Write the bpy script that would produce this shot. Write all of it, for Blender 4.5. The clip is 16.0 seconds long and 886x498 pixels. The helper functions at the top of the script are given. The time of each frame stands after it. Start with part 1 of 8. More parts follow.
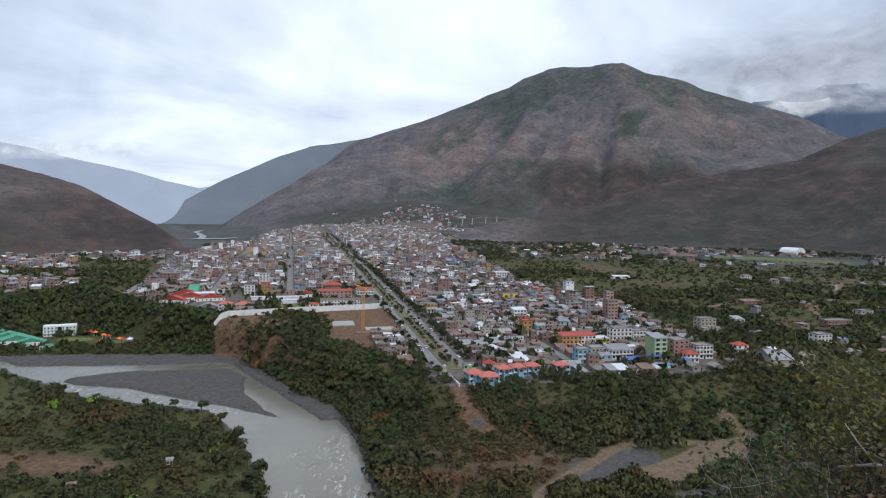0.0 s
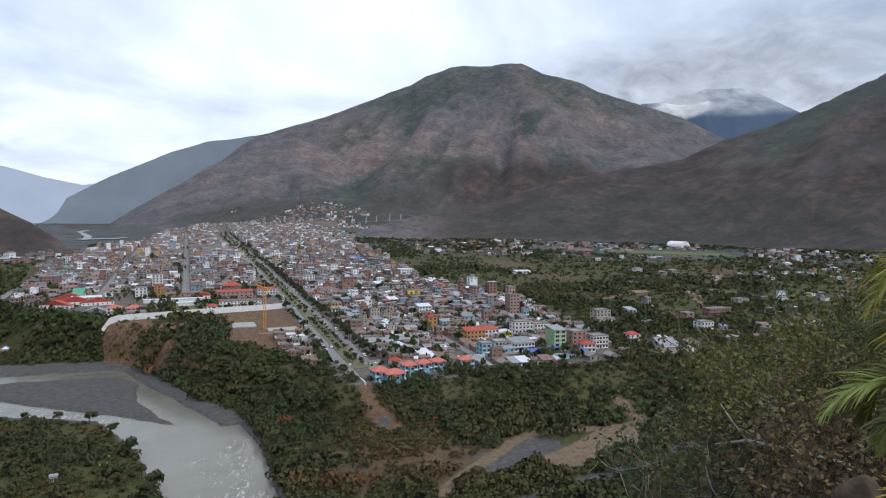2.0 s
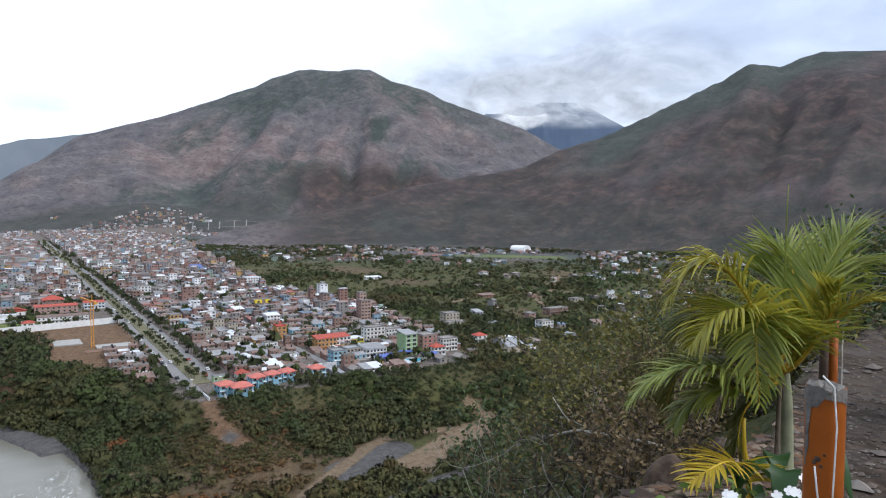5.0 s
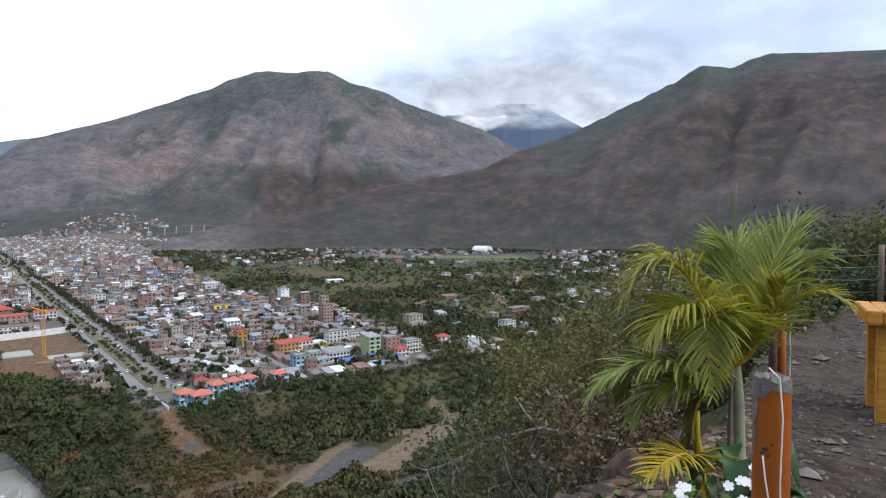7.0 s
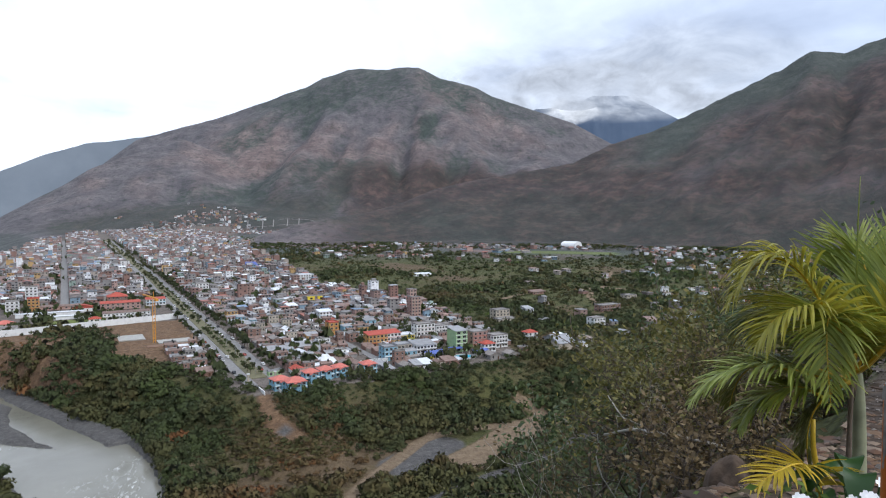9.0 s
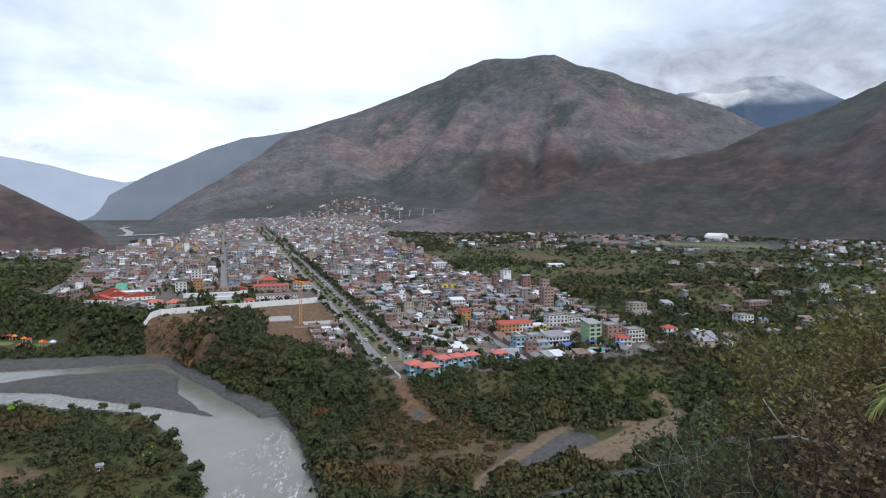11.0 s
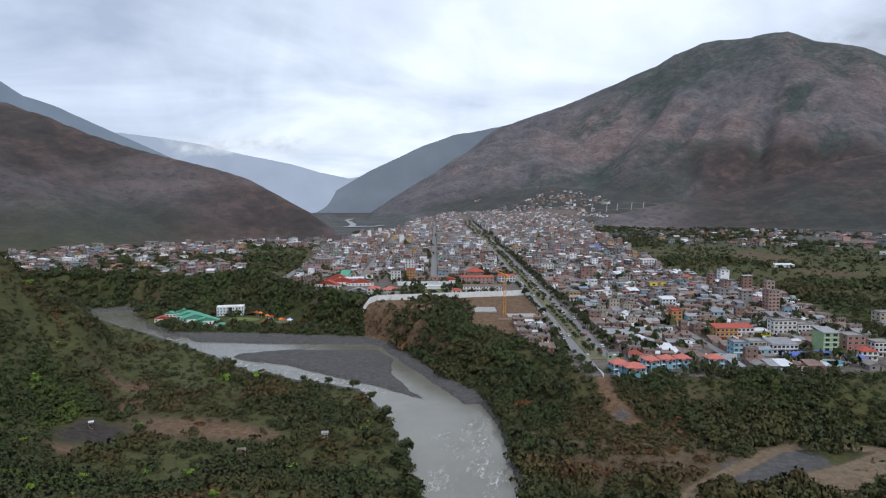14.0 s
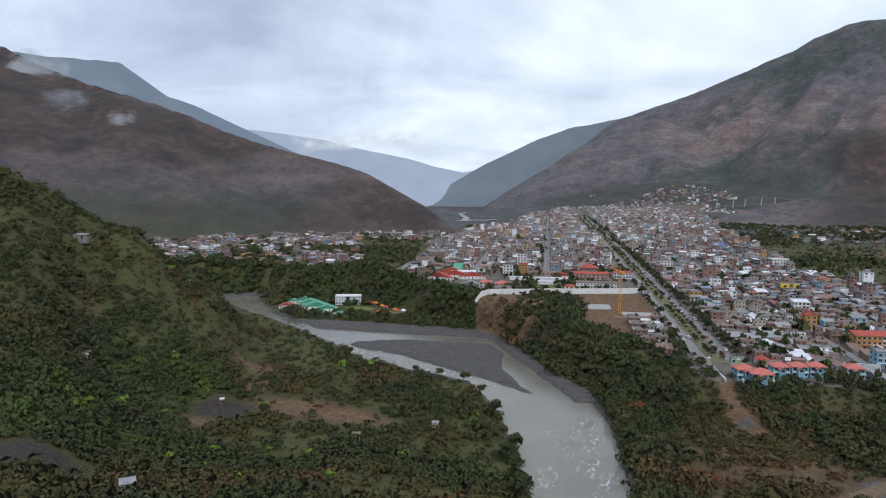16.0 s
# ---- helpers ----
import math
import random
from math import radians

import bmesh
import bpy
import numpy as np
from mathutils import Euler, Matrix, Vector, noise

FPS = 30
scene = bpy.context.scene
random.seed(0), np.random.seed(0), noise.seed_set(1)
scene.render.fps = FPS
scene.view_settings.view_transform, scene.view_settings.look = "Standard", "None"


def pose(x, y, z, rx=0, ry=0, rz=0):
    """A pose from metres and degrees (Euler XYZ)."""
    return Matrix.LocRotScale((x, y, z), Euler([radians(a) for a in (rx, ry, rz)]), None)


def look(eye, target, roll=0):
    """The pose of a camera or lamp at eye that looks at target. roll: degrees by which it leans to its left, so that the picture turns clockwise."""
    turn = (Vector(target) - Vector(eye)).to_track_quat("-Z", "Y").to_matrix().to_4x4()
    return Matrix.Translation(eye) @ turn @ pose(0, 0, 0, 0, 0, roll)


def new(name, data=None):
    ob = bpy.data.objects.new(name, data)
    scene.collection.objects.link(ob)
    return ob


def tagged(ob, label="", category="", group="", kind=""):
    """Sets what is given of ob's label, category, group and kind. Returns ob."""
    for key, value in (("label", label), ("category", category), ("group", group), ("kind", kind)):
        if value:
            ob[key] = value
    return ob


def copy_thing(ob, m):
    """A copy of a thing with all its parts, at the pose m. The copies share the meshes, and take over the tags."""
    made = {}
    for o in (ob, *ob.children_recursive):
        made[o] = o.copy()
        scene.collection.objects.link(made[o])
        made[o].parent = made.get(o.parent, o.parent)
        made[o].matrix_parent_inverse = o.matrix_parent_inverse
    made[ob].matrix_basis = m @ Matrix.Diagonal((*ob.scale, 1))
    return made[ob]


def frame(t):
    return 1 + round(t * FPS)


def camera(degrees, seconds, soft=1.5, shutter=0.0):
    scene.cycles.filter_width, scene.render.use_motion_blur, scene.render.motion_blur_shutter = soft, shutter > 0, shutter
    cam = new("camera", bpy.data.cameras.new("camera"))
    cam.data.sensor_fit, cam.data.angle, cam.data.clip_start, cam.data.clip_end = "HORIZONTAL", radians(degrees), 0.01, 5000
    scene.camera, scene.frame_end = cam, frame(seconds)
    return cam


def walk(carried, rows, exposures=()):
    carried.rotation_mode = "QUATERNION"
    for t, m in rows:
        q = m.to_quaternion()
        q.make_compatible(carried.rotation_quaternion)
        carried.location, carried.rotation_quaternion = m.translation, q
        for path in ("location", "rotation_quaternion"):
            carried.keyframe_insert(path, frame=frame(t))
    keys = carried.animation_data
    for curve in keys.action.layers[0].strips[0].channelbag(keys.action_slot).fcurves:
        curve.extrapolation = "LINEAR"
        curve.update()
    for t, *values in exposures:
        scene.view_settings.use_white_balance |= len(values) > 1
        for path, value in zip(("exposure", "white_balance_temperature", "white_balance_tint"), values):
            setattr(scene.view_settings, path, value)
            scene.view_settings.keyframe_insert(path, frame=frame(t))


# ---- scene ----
# The lookout: a hand-held camera turns on an arm's length round its holder.
cam = camera(67.65, 16.0, 1.15)
ARM = 0.40
ROWS = [  # seconds, yaw, pitch, lean
    (0, -0.00, -3.00, -0.80),
    (0.5, -1.79, -3.24, -0.73),
    (1, -3.49, -3.18, -0.51),
    (1.5, -5.83, -3.19, -0.66),
    (2, -8.29, -3.15, -0.50),
    (2.5, -10.90, -3.19, -0.57),
    (3, -12.95, -2.86, -0.42),
    (3.5, -14.83, -2.80, -0.40),
    (4, -17.24, -2.67, -0.33),
    (4.5, -19.37, -2.68, -0.26),
    (5, -21.20, -2.54, -0.40),
    (5.2, -21.57, -2.52, -0.30),
    (6.2, -23.80, -2.46, 0.10),
    (6.8, -24.50, -2.42, 0.35),
    (7.3, -24.42, -2.41, 0.52),
    (7.5, -24.17, -2.43, 0.52),
    (8, -22.06, -2.58, 0.33),
    (10.5, -8.48, -3.40, 0.06),
    (11, -5.43, -3.70, 0.03),
    (11.5, -2.83, -3.46, 0.14),
    (12, 0.33, -3.73, 0.12),
    (12.5, 3.55, -4.00, 0.01),
    (13, 5.86, -3.98, -0.09),
    (13.5, 8.58, -4.05, -0.15),
    (14, 12.19, -4.22, 0.03),
    (14.5, 14.84, -4.34, -0.16),
    (15, 16.95, -4.50, -0.17),
    (15.5, 19.52, -4.60, -0.08),
    (16, 21.96, -4.75, -0.25),
]


def held(yaw, pitch, lean):
    h = radians(-yaw)
    return pose(ARM * math.sin(h), ARM * (math.cos(h) - 1), 0, 90 + pitch, lean, yaw)


walk(cam, [(t, held(yaw, pitch, lean)) for t, yaw, pitch, lean in ROWS],
     [(t, stops, 6150, 10) for t, stops in ((0, 0.0), (2, 0.08), (3.5, 0.28), (5, 0.44), (7.5, 0.48), (8.2, 0.44), (10.5, 0.30), (12, 0.04), (14, -0.02), (16, -0.06))])

# ---- daylight: an overcast sky, the sun hidden high behind the lookout ----
scene.view_settings.exposure = 0.0
SUN_AZ, SUN_EL = 140.0, 52.0      # degrees from straight ahead, and above the horizon


def way(az, el):
    a, e = radians(az), radians(el)
    return Vector((math.sin(a) * math.cos(e), math.cos(a) * math.cos(e), math.sin(e)))


def build_world():
    w = bpy.data.worlds.new("overcast_sky")
    scene.world = w
    w.use_nodes = True
    nt = w.node_tree
    N, L = nt.nodes, nt.links
    N.clear()

    def node(kind, **kw):
        n = N.new(kind)
        for k, v in kw.items():
            if k in n.inputs:
                n.inputs[k].default_value = v
        return n

    def op(kind, a, b=None, c=None, clamp=False):
        n = N.new("ShaderNodeMath")
        n.operation, n.use_clamp = kind, clamp
        for i, v in enumerate((a, b, c)):
            if v is None:
                continue
            if isinstance(v, (int, float)):
                n.inputs[i].default_value = v
            else:
                L.new(v, n.inputs[i])
        return n.outputs[0]

    tc = node("ShaderNodeTexCoord")
    d = tc.outputs["Generated"]
    sep = node("ShaderNodeSeparateXYZ")
    L.new(d, sep.inputs[0])
    X, Y, Z = sep.outputs
    zz = op("ADD", op("MAXIMUM", Z, 0.0), 0.16)
    comb = node("ShaderNodeCombineXYZ")
    L.new(op("DIVIDE", X, zz), comb.inputs[0])
    L.new(op("DIVIDE", Y, zz), comb.inputs[1])
    # broad sheets and finer folds of cloud
    n1 = node("ShaderNodeTexNoise", Scale=0.75, Detail=6.0, Roughness=0.52, Distortion=0.5)
    L.new(comb.outputs[0], n1.inputs["Vector"])
    mp = node("ShaderNodeMapping")
    mp.inputs["Location"].default_value = (3.1, 1.7, 0.4)
    L.new(d, mp.inputs["Vector"])
    n2 = node("ShaderNodeTexNoise", Scale=5.0, Detail=7.0, Roughness=0.55, Distortion=0.6)
    L.new(mp.outputs[0], n2.inputs["Vector"])
    cover = op("ADD", op("MULTIPLY", n1.outputs[0], 0.75), op("MULTIPLY", n2.outputs[0], 0.25))
    # thinner, brighter sheets ahead
    dot = node("ShaderNodeVectorMath")
    dot.operation = "DOT_PRODUCT"
    L.new(d, dot.inputs[0])
    dot.inputs[1].default_value = way(-2, 24)
    glow = op("POWER", op("MAXIMUM", dot.outputs["Value"], 0.0), 5.0)
    ramp = node("ShaderNodeValToRGB")
    e = ramp.color_ramp.elements
    e[0].position, e[0].color = 0.36, (0.34, 0.40, 0.53, 1)
    e[1].position, e[1].color = 0.64, (0.86, 0.91, 0.99, 1)
    m = e.new(0.5)
    m.color = (0.57, 0.64, 0.77, 1)
    L.new(cover, ramp.inputs[0])
    lit = node("ShaderNodeMix")
    lit.data_type, lit.blend_type = "RGBA", "ADD"
    L.new(glow, lit.inputs["Factor"])
    L.new(ramp.outputs[0], lit.inputs["A"])
    lit.inputs["B"].default_value = (0.30, 0.29, 0.26, 1)
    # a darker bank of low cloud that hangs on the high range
    def towards(v, wide):
        n = node("ShaderNodeVectorMath")
        n.operation = "DOT_PRODUCT"
        L.new(d, n.inputs[0])
        n.inputs[1].default_value = v
        q = op("DIVIDE", n.outputs["Value"], wide)
        return op("MULTIPLY", q, q)
    spread = op("ADD", towards(way(122, 0), 0.30), towards(way(32, 101.5), 0.085))
    ahead = node("ShaderNodeVectorMath")
    ahead.operation = "DOT_PRODUCT"
    L.new(d, ahead.inputs[0])
    ahead.inputs[1].default_value = way(32, 11.5)
    near_bank = op("MULTIPLY", op("SUBTRACT", 1.15, spread, clamp=True), op("GREATER_THAN", ahead.outputs["Value"], 0.5), clamp=True)
    mp2 = node("ShaderNodeMapping")
    mp2.inputs["Scale"].default_value = (1.0, 1.0, 2.2)
    L.new(d, mp2.inputs["Vector"])
    n3 = node("ShaderNodeTexNoise", Scale=6.0, Detail=8.0, Roughness=0.55, Distortion=0.7)
    L.new(mp2.outputs[0], n3.inputs["Vector"])
    heavy = op("MULTIPLY", near_bank, op("MULTIPLY", op("SUBTRACT", op("ADD", n3.outputs[0], op("MULTIPLY", near_bank, 0.22)), 0.46), 4.0, clamp=True), clamp=True)
    dark = node("ShaderNodeMix")
    dark.data_type = "RGBA"
    L.new(op("MULTIPLY", heavy, 0.95), dark.inputs["Factor"])
    L.new(lit.outputs["Result"], dark.inputs["A"])
    billow = node("ShaderNodeTexNoise", Scale=8.0, Detail=7.0, Roughness=0.6, Distortion=0.4)
    L.new(mp2.outputs[0], billow.inputs["Vector"])
    fold = node("ShaderNodeValToRGB")
    fold.color_ramp.elements[0].position, fold.color_ramp.elements[0].color = 0.34, (0.25, 0.28, 0.34, 1)
    fold.color_ramp.elements[1].position, fold.color_ramp.elements[1].color = 0.70, (0.62, 0.66, 0.73, 1)
    L.new(billow.outputs[0], fold.inputs[0])
    L.new(fold.outputs[0], dark.inputs["B"])
    sky = node("ShaderNodeTexSky")
    sky.sky_type, sky.sun_disc = "NISHITA", False
    sky.sun_elevation, sky.sun_rotation = radians(SUN_EL), radians(SUN_AZ)
    thin = node("ShaderNodeMix")
    thin.data_type, thin.blend_type = "RGBA", "ADD"
    thin.inputs["Factor"].default_value = 0.012
    L.new(dark.outputs["Result"], thin.inputs["A"])
    L.new(sky.outputs[0], thin.inputs["B"])
    bg = node("ShaderNodeBackground", Strength=1.0)
    L.new(thin.outputs["Result"], bg.inputs["Color"])
    out = node("ShaderNodeOutputWorld")
    L.new(bg.outputs[0], out.inputs[0])


build_world()
sun = new("sun", bpy.data.lights.new("sun", "SUN"))
sun.data.energy, sun.data.angle, sun.data.color = 1.9, radians(50), (1.0, 0.97, 0.92)
sun.matrix_world = look(way(SUN_AZ, SUN_EL) * 50, (0, 0, 0))

# ---- materials ----


class Nodes:
    """A short hand for building a node material."""

    def __init__(self, name, rough=0.85, metal=0.0):
        self.mat = bpy.data.materials.new(name)
        self.mat.use_nodes = True
        self.tree = self.mat.node_tree
        self.bsdf = self.tree.nodes["Principled BSDF"]
        self.bsdf.inputs["Roughness"].default_value = rough
        self.bsdf.inputs["Metallic"].default_value = metal
        self.bsdf.inputs["Specular IOR Level"].default_value = 0.25

    def add(self, kind, **kw):
        n = self.tree.nodes.new(kind)
        for k, v in kw.items():
            n.inputs[k].default_value = v
        return n

    def link(self, a, b):
        self.tree.links.new(a, b)

    def math(self, kind, a, b=0.0, clamp=True):
        n = self.tree.nodes.new("ShaderNodeMath")
        n.operation, n.use_clamp = kind, clamp
        for i, v in enumerate((a, b)):
            if isinstance(v, (int, float)):
                n.inputs[i].default_value = v
            else:
                self.link(v, n.inputs[i])
        return n.outputs[0]

    def place(self):
        return self.add("ShaderNodeNewGeometry").outputs["Position"]

    def own(self):
        return self.add("ShaderNodeTexCoord").outputs["Object"]

    def noise(self, where, scale, detail=4.0, rough=0.55, distort=0.0):
        n = self.add("ShaderNodeTexNoise", Scale=scale, Detail=detail, Roughness=rough, Distortion=distort)
        self.link(where, n.inputs["Vector"])
        return n.outputs[0]

    def stretch(self, where, sx, sy, sz):
        n = self.add("ShaderNodeMapping")
        n.inputs["Scale"].default_value = (sx, sy, sz)
        self.link(where, n.inputs["Vector"])
        return n.outputs[0]

    def ramp(self, fac, stops):
        n = self.tree.nodes.new("ShaderNodeValToRGB")
        e = n.color_ramp.elements
        while len(e) < len(stops):
            e.new(0.5)
        for q, (p, c) in zip(e, stops):
            q.position, q.color = p, (*c, 1) if len(c) == 3 else c
        self.link(fac, n.inputs[0])
        return n.outputs[0]

    def steps(self, fac, colours):
        out = self.ramp(fac, [(i / len(colours), c) for i, c in enumerate(colours)])
        out.node.color_ramp.interpolation = "CONSTANT"
        return out

    def mix(self, fac, a, b, kind="MIX"):
        n = self.tree.nodes.new("ShaderNodeMix")
        n.data_type, n.blend_type = "RGBA", kind
        for key, v in (("Factor", fac), ("A", a), ("B", b)):
            if isinstance(v, (int, float)):
                n.inputs[key].default_value = v
            elif isinstance(v, tuple):
                n.inputs[key].default_value = (*v, 1)
            else:
                self.link(v, n.inputs[key])
        return n.outputs["Result"]

    def attr(self, name):
        n = self.tree.nodes.new("ShaderNodeAttribute")
        n.attribute_name = name
        return n

    def colour(self, out):
        self.link(out, self.bsdf.inputs["Base Color"])

    def bump(self, h, strength=0.4, distance=0.02):
        n = self.add("ShaderNodeBump", Strength=strength, Distance=distance)
        self.link(h, n.inputs["Height"])
        self.link(n.outputs[0], self.bsdf.inputs["Normal"])


def painted(name, rgb, rough=0.8, vary=0.25, grain=0.6, metal=0.0, streak=0.3, bump=0.15, wide=0.0):
    """Paint, plaster, brick or sheet metal: its colour with stains, runs and a chance shade for each object."""
    k = Nodes(name, rough, metal)
    p = k.own()
    info = k.add("ShaderNodeObjectInfo")
    big = k.noise(p, grain, 5, 0.6)
    runs = k.noise(k.stretch(p, 2.2, 2.2, 0.25), 1.1, 4, 0.6)
    dark = tuple(c * (1 - vary * 1.3) for c in rgb)
    lite = tuple(min(1, c * (1 + vary * 0.6)) for c in rgb)
    c = k.ramp(big, [(0.28, dark), (0.5, rgb), (0.75, lite)])
    c = k.mix(k.math("MULTIPLY", k.math("SUBTRACT", runs, 0.5), streak * 3), c, tuple(v * 0.45 + 0.02 for v in rgb))
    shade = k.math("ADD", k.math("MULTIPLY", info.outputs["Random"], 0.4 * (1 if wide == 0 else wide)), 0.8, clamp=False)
    c = k.mix(1.0, c, k.ramp(shade, [(0, (0, 0, 0)), (1, (1, 1, 1))]), "MULTIPLY") if wide else c
    k.colour(c)
    if bump:
        k.bump(k.noise(p, 14, 3), bump, 0.03)
    return k.mat


def island_paint(name, colours, rough=0.85, metal=0.0, scale=0.35):
    """Walls or roofs of the many small houses: each takes one of the colours of the town."""
    k = Nodes(name, rough, metal)
    p = k.place()
    geo = k.add("ShaderNodeNewGeometry")
    c = k.steps(geo.outputs["Random Per Island"], colours)
    wear = k.noise(p, scale, 5, 0.65)
    c = k.mix(k.math("MULTIPLY", k.math("SUBTRACT", wear, 0.45), 2.2), c, k.mix(0.55, c, (0.10, 0.085, 0.075)))
    runs = k.noise(k.stretch(p, 1.5, 1.5, 0.12), 0.9, 3)
    c = k.mix(k.math("MULTIPLY", k.math("SUBTRACT", runs, 0.52), 2.0), c, (0.12, 0.10, 0.09))
    k.colour(c)
    return k.mat


def ground_material():
    k = Nodes("valley_ground", 0.95)
    p = k.place()
    far = k.noise(p, 0.006, 6, 0.6, 0.3)
    mid = k.noise(p, 0.035, 6, 0.62)
    fine = k.noise(p, 0.35, 5, 0.65)
    tiny = k.noise(p, 9.0, 4, 0.65)
    a, b, e = k.attr("cover"), k.attr("cover_more"), k.attr("cover_brush")
    se = k.add("ShaderNodeSeparateColor")
    k.link(e.outputs["Color"], se.inputs[0])
    brush, near, sand = se.outputs
    sa, sb = k.add("ShaderNodeSeparateColor"), k.add("ShaderNodeSeparateColor")
    k.link(a.outputs["Color"], sa.inputs[0])
    k.link(b.outputs["Color"], sb.inputs[0])
    green, soil, gravel = sa.outputs
    town, burnt, pitch = sb.outputs
    speck = k.math("ADD", k.math("MULTIPLY", k.noise(p, 0.011, 8, 0.7), 0.55), k.math("MULTIPLY", fine, 0.45))
    # far tones, paled and cooled towards mauve: haze put into the base colour
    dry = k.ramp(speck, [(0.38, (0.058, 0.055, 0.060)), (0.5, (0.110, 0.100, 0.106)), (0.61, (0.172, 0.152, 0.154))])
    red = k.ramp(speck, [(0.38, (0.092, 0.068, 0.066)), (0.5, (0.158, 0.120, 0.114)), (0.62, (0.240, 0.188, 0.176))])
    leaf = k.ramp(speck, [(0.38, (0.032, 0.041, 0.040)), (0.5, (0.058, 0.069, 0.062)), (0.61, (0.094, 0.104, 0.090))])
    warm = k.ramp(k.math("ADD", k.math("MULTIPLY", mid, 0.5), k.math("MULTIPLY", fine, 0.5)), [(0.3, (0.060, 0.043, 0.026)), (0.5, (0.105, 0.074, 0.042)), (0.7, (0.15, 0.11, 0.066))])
    # near ground swaps the haze-tinted tones for plain warm ones
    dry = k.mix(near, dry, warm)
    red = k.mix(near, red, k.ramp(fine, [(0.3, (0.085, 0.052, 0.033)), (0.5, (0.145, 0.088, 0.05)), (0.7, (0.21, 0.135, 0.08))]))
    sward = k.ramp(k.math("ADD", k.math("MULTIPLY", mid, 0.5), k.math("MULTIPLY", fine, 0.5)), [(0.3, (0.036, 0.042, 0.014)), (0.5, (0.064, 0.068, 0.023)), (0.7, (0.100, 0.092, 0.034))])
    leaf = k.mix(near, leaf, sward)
    stone = k.ramp(k.math("ADD", k.math("MULTIPLY", tiny, 0.5), k.math("MULTIPLY", fine, 0.5)), [(0.35, (0.056, 0.053, 0.052)), (0.52, (0.092, 0.087, 0.083)), (0.66, (0.15, 0.143, 0.136))])

    def soft(m, wobble, amount=0.8):
        return k.math("MULTIPLY", k.math("SUBTRACT", k.math("ADD", m, k.math("MULTIPLY", k.math("SUBTRACT", wobble, 0.5, False), amount, False), False), 0.25), 2.0)

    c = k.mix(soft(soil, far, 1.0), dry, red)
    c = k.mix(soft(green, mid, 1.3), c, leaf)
    hair = k.noise(p, 0.012, 7, 0.68)
    c = k.mix(k.math("MULTIPLY", brush, 0.85), c, k.ramp(k.math("ADD", k.math("MULTIPLY", hair, 0.6), k.math("MULTIPLY", mid, 0.4)), [(0.38, (0.020, 0.018, 0.017)), (0.5, (0.048, 0.034, 0.031)), (0.61, (0.098, 0.062, 0.053))]))
    dots = k.math("MULTIPLY", k.math("SUBTRACT", k.noise(p, 0.055, 4, 0.65), 0.51), 7.0)
    c = k.mix(k.math("MULTIPLY", k.math("MULTIPLY", dots, 0.55), k.math("SUBTRACT", 1.0, near)), c, (0.034, 0.044, 0.036))
    c = k.mix(soft(town, fine, 0.4), c, k.ramp(fine, [(0.3, (0.085, 0.068, 0.06)), (0.6, (0.17, 0.145, 0.125))]))
    c = k.mix(soft(gravel, fine, 0.6), c, stone)
    c = k.mix(soft(burnt, fine, 0.5), c, k.ramp(fine, [(0.3, (0.028, 0.022, 0.02)), (0.6, (0.06, 0.048, 0.042))]))
    c = k.mix(soft(pitch, fine, 0.2), c, k.ramp(fine, [(0.3, (0.10, 0.13, 0.035)), (0.6, (0.16, 0.19, 0.06))]))
    c = k.mix(soft(sand, fine, 0.5), c, k.ramp(fine, [(0.3, (0.125, 0.086, 0.054)), (0.65, (0.21, 0.155, 0.10))]))
    k.colour(c)
    k.bump(k.math("ADD", k.math("MULTIPLY", mid, 0.7), k.math("MULTIPLY", fine, 0.3)), 0.9, 6.0)
    return k.mat


def foliage_material(name, stops):
    """Leaves: the plant's own tone, each spray a little lighter or darker."""
    k = Nodes(name, 0.75)
    tone = k.attr("tone").outputs["Fac"]
    isl = k.add("ShaderNodeNewGeometry").outputs["Random Per Island"]
    c = k.ramp(tone, stops)
    c = k.mix(k.math("MULTIPLY", isl, 0.7), c, k.mix(0.34, c, (0.012, 0.017, 0.010)))
    c = k.mix(k.math("MULTIPLY", k.math("SUBTRACT", isl, 0.86), 0.7), c, (0.10, 0.12, 0.045))
    k.colour(c)
    k.bsdf.inputs["Specular IOR Level"].default_value = 0.12
    # a crown shades as one soft mass, each leaf a little off it
    soft, own = k.add("ShaderNodeVectorMath"), k.add("ShaderNodeNewGeometry")
    soft.operation = "MULTIPLY_ADD"
    k.link(own.outputs["Normal"], soft.inputs[0])
    soft.inputs[1].default_value = (0.25, 0.25, 0.25)
    k.link(k.attr("mass").outputs["Vector"], soft.inputs[2])
    unit = k.add("ShaderNodeVectorMath")
    unit.operation = "NORMALIZE"
    k.link(soft.outputs[0], unit.inputs[0])
    k.link(unit.outputs[0], k.bsdf.inputs["Normal"])
    return k.mat


GROUND = ground_material()
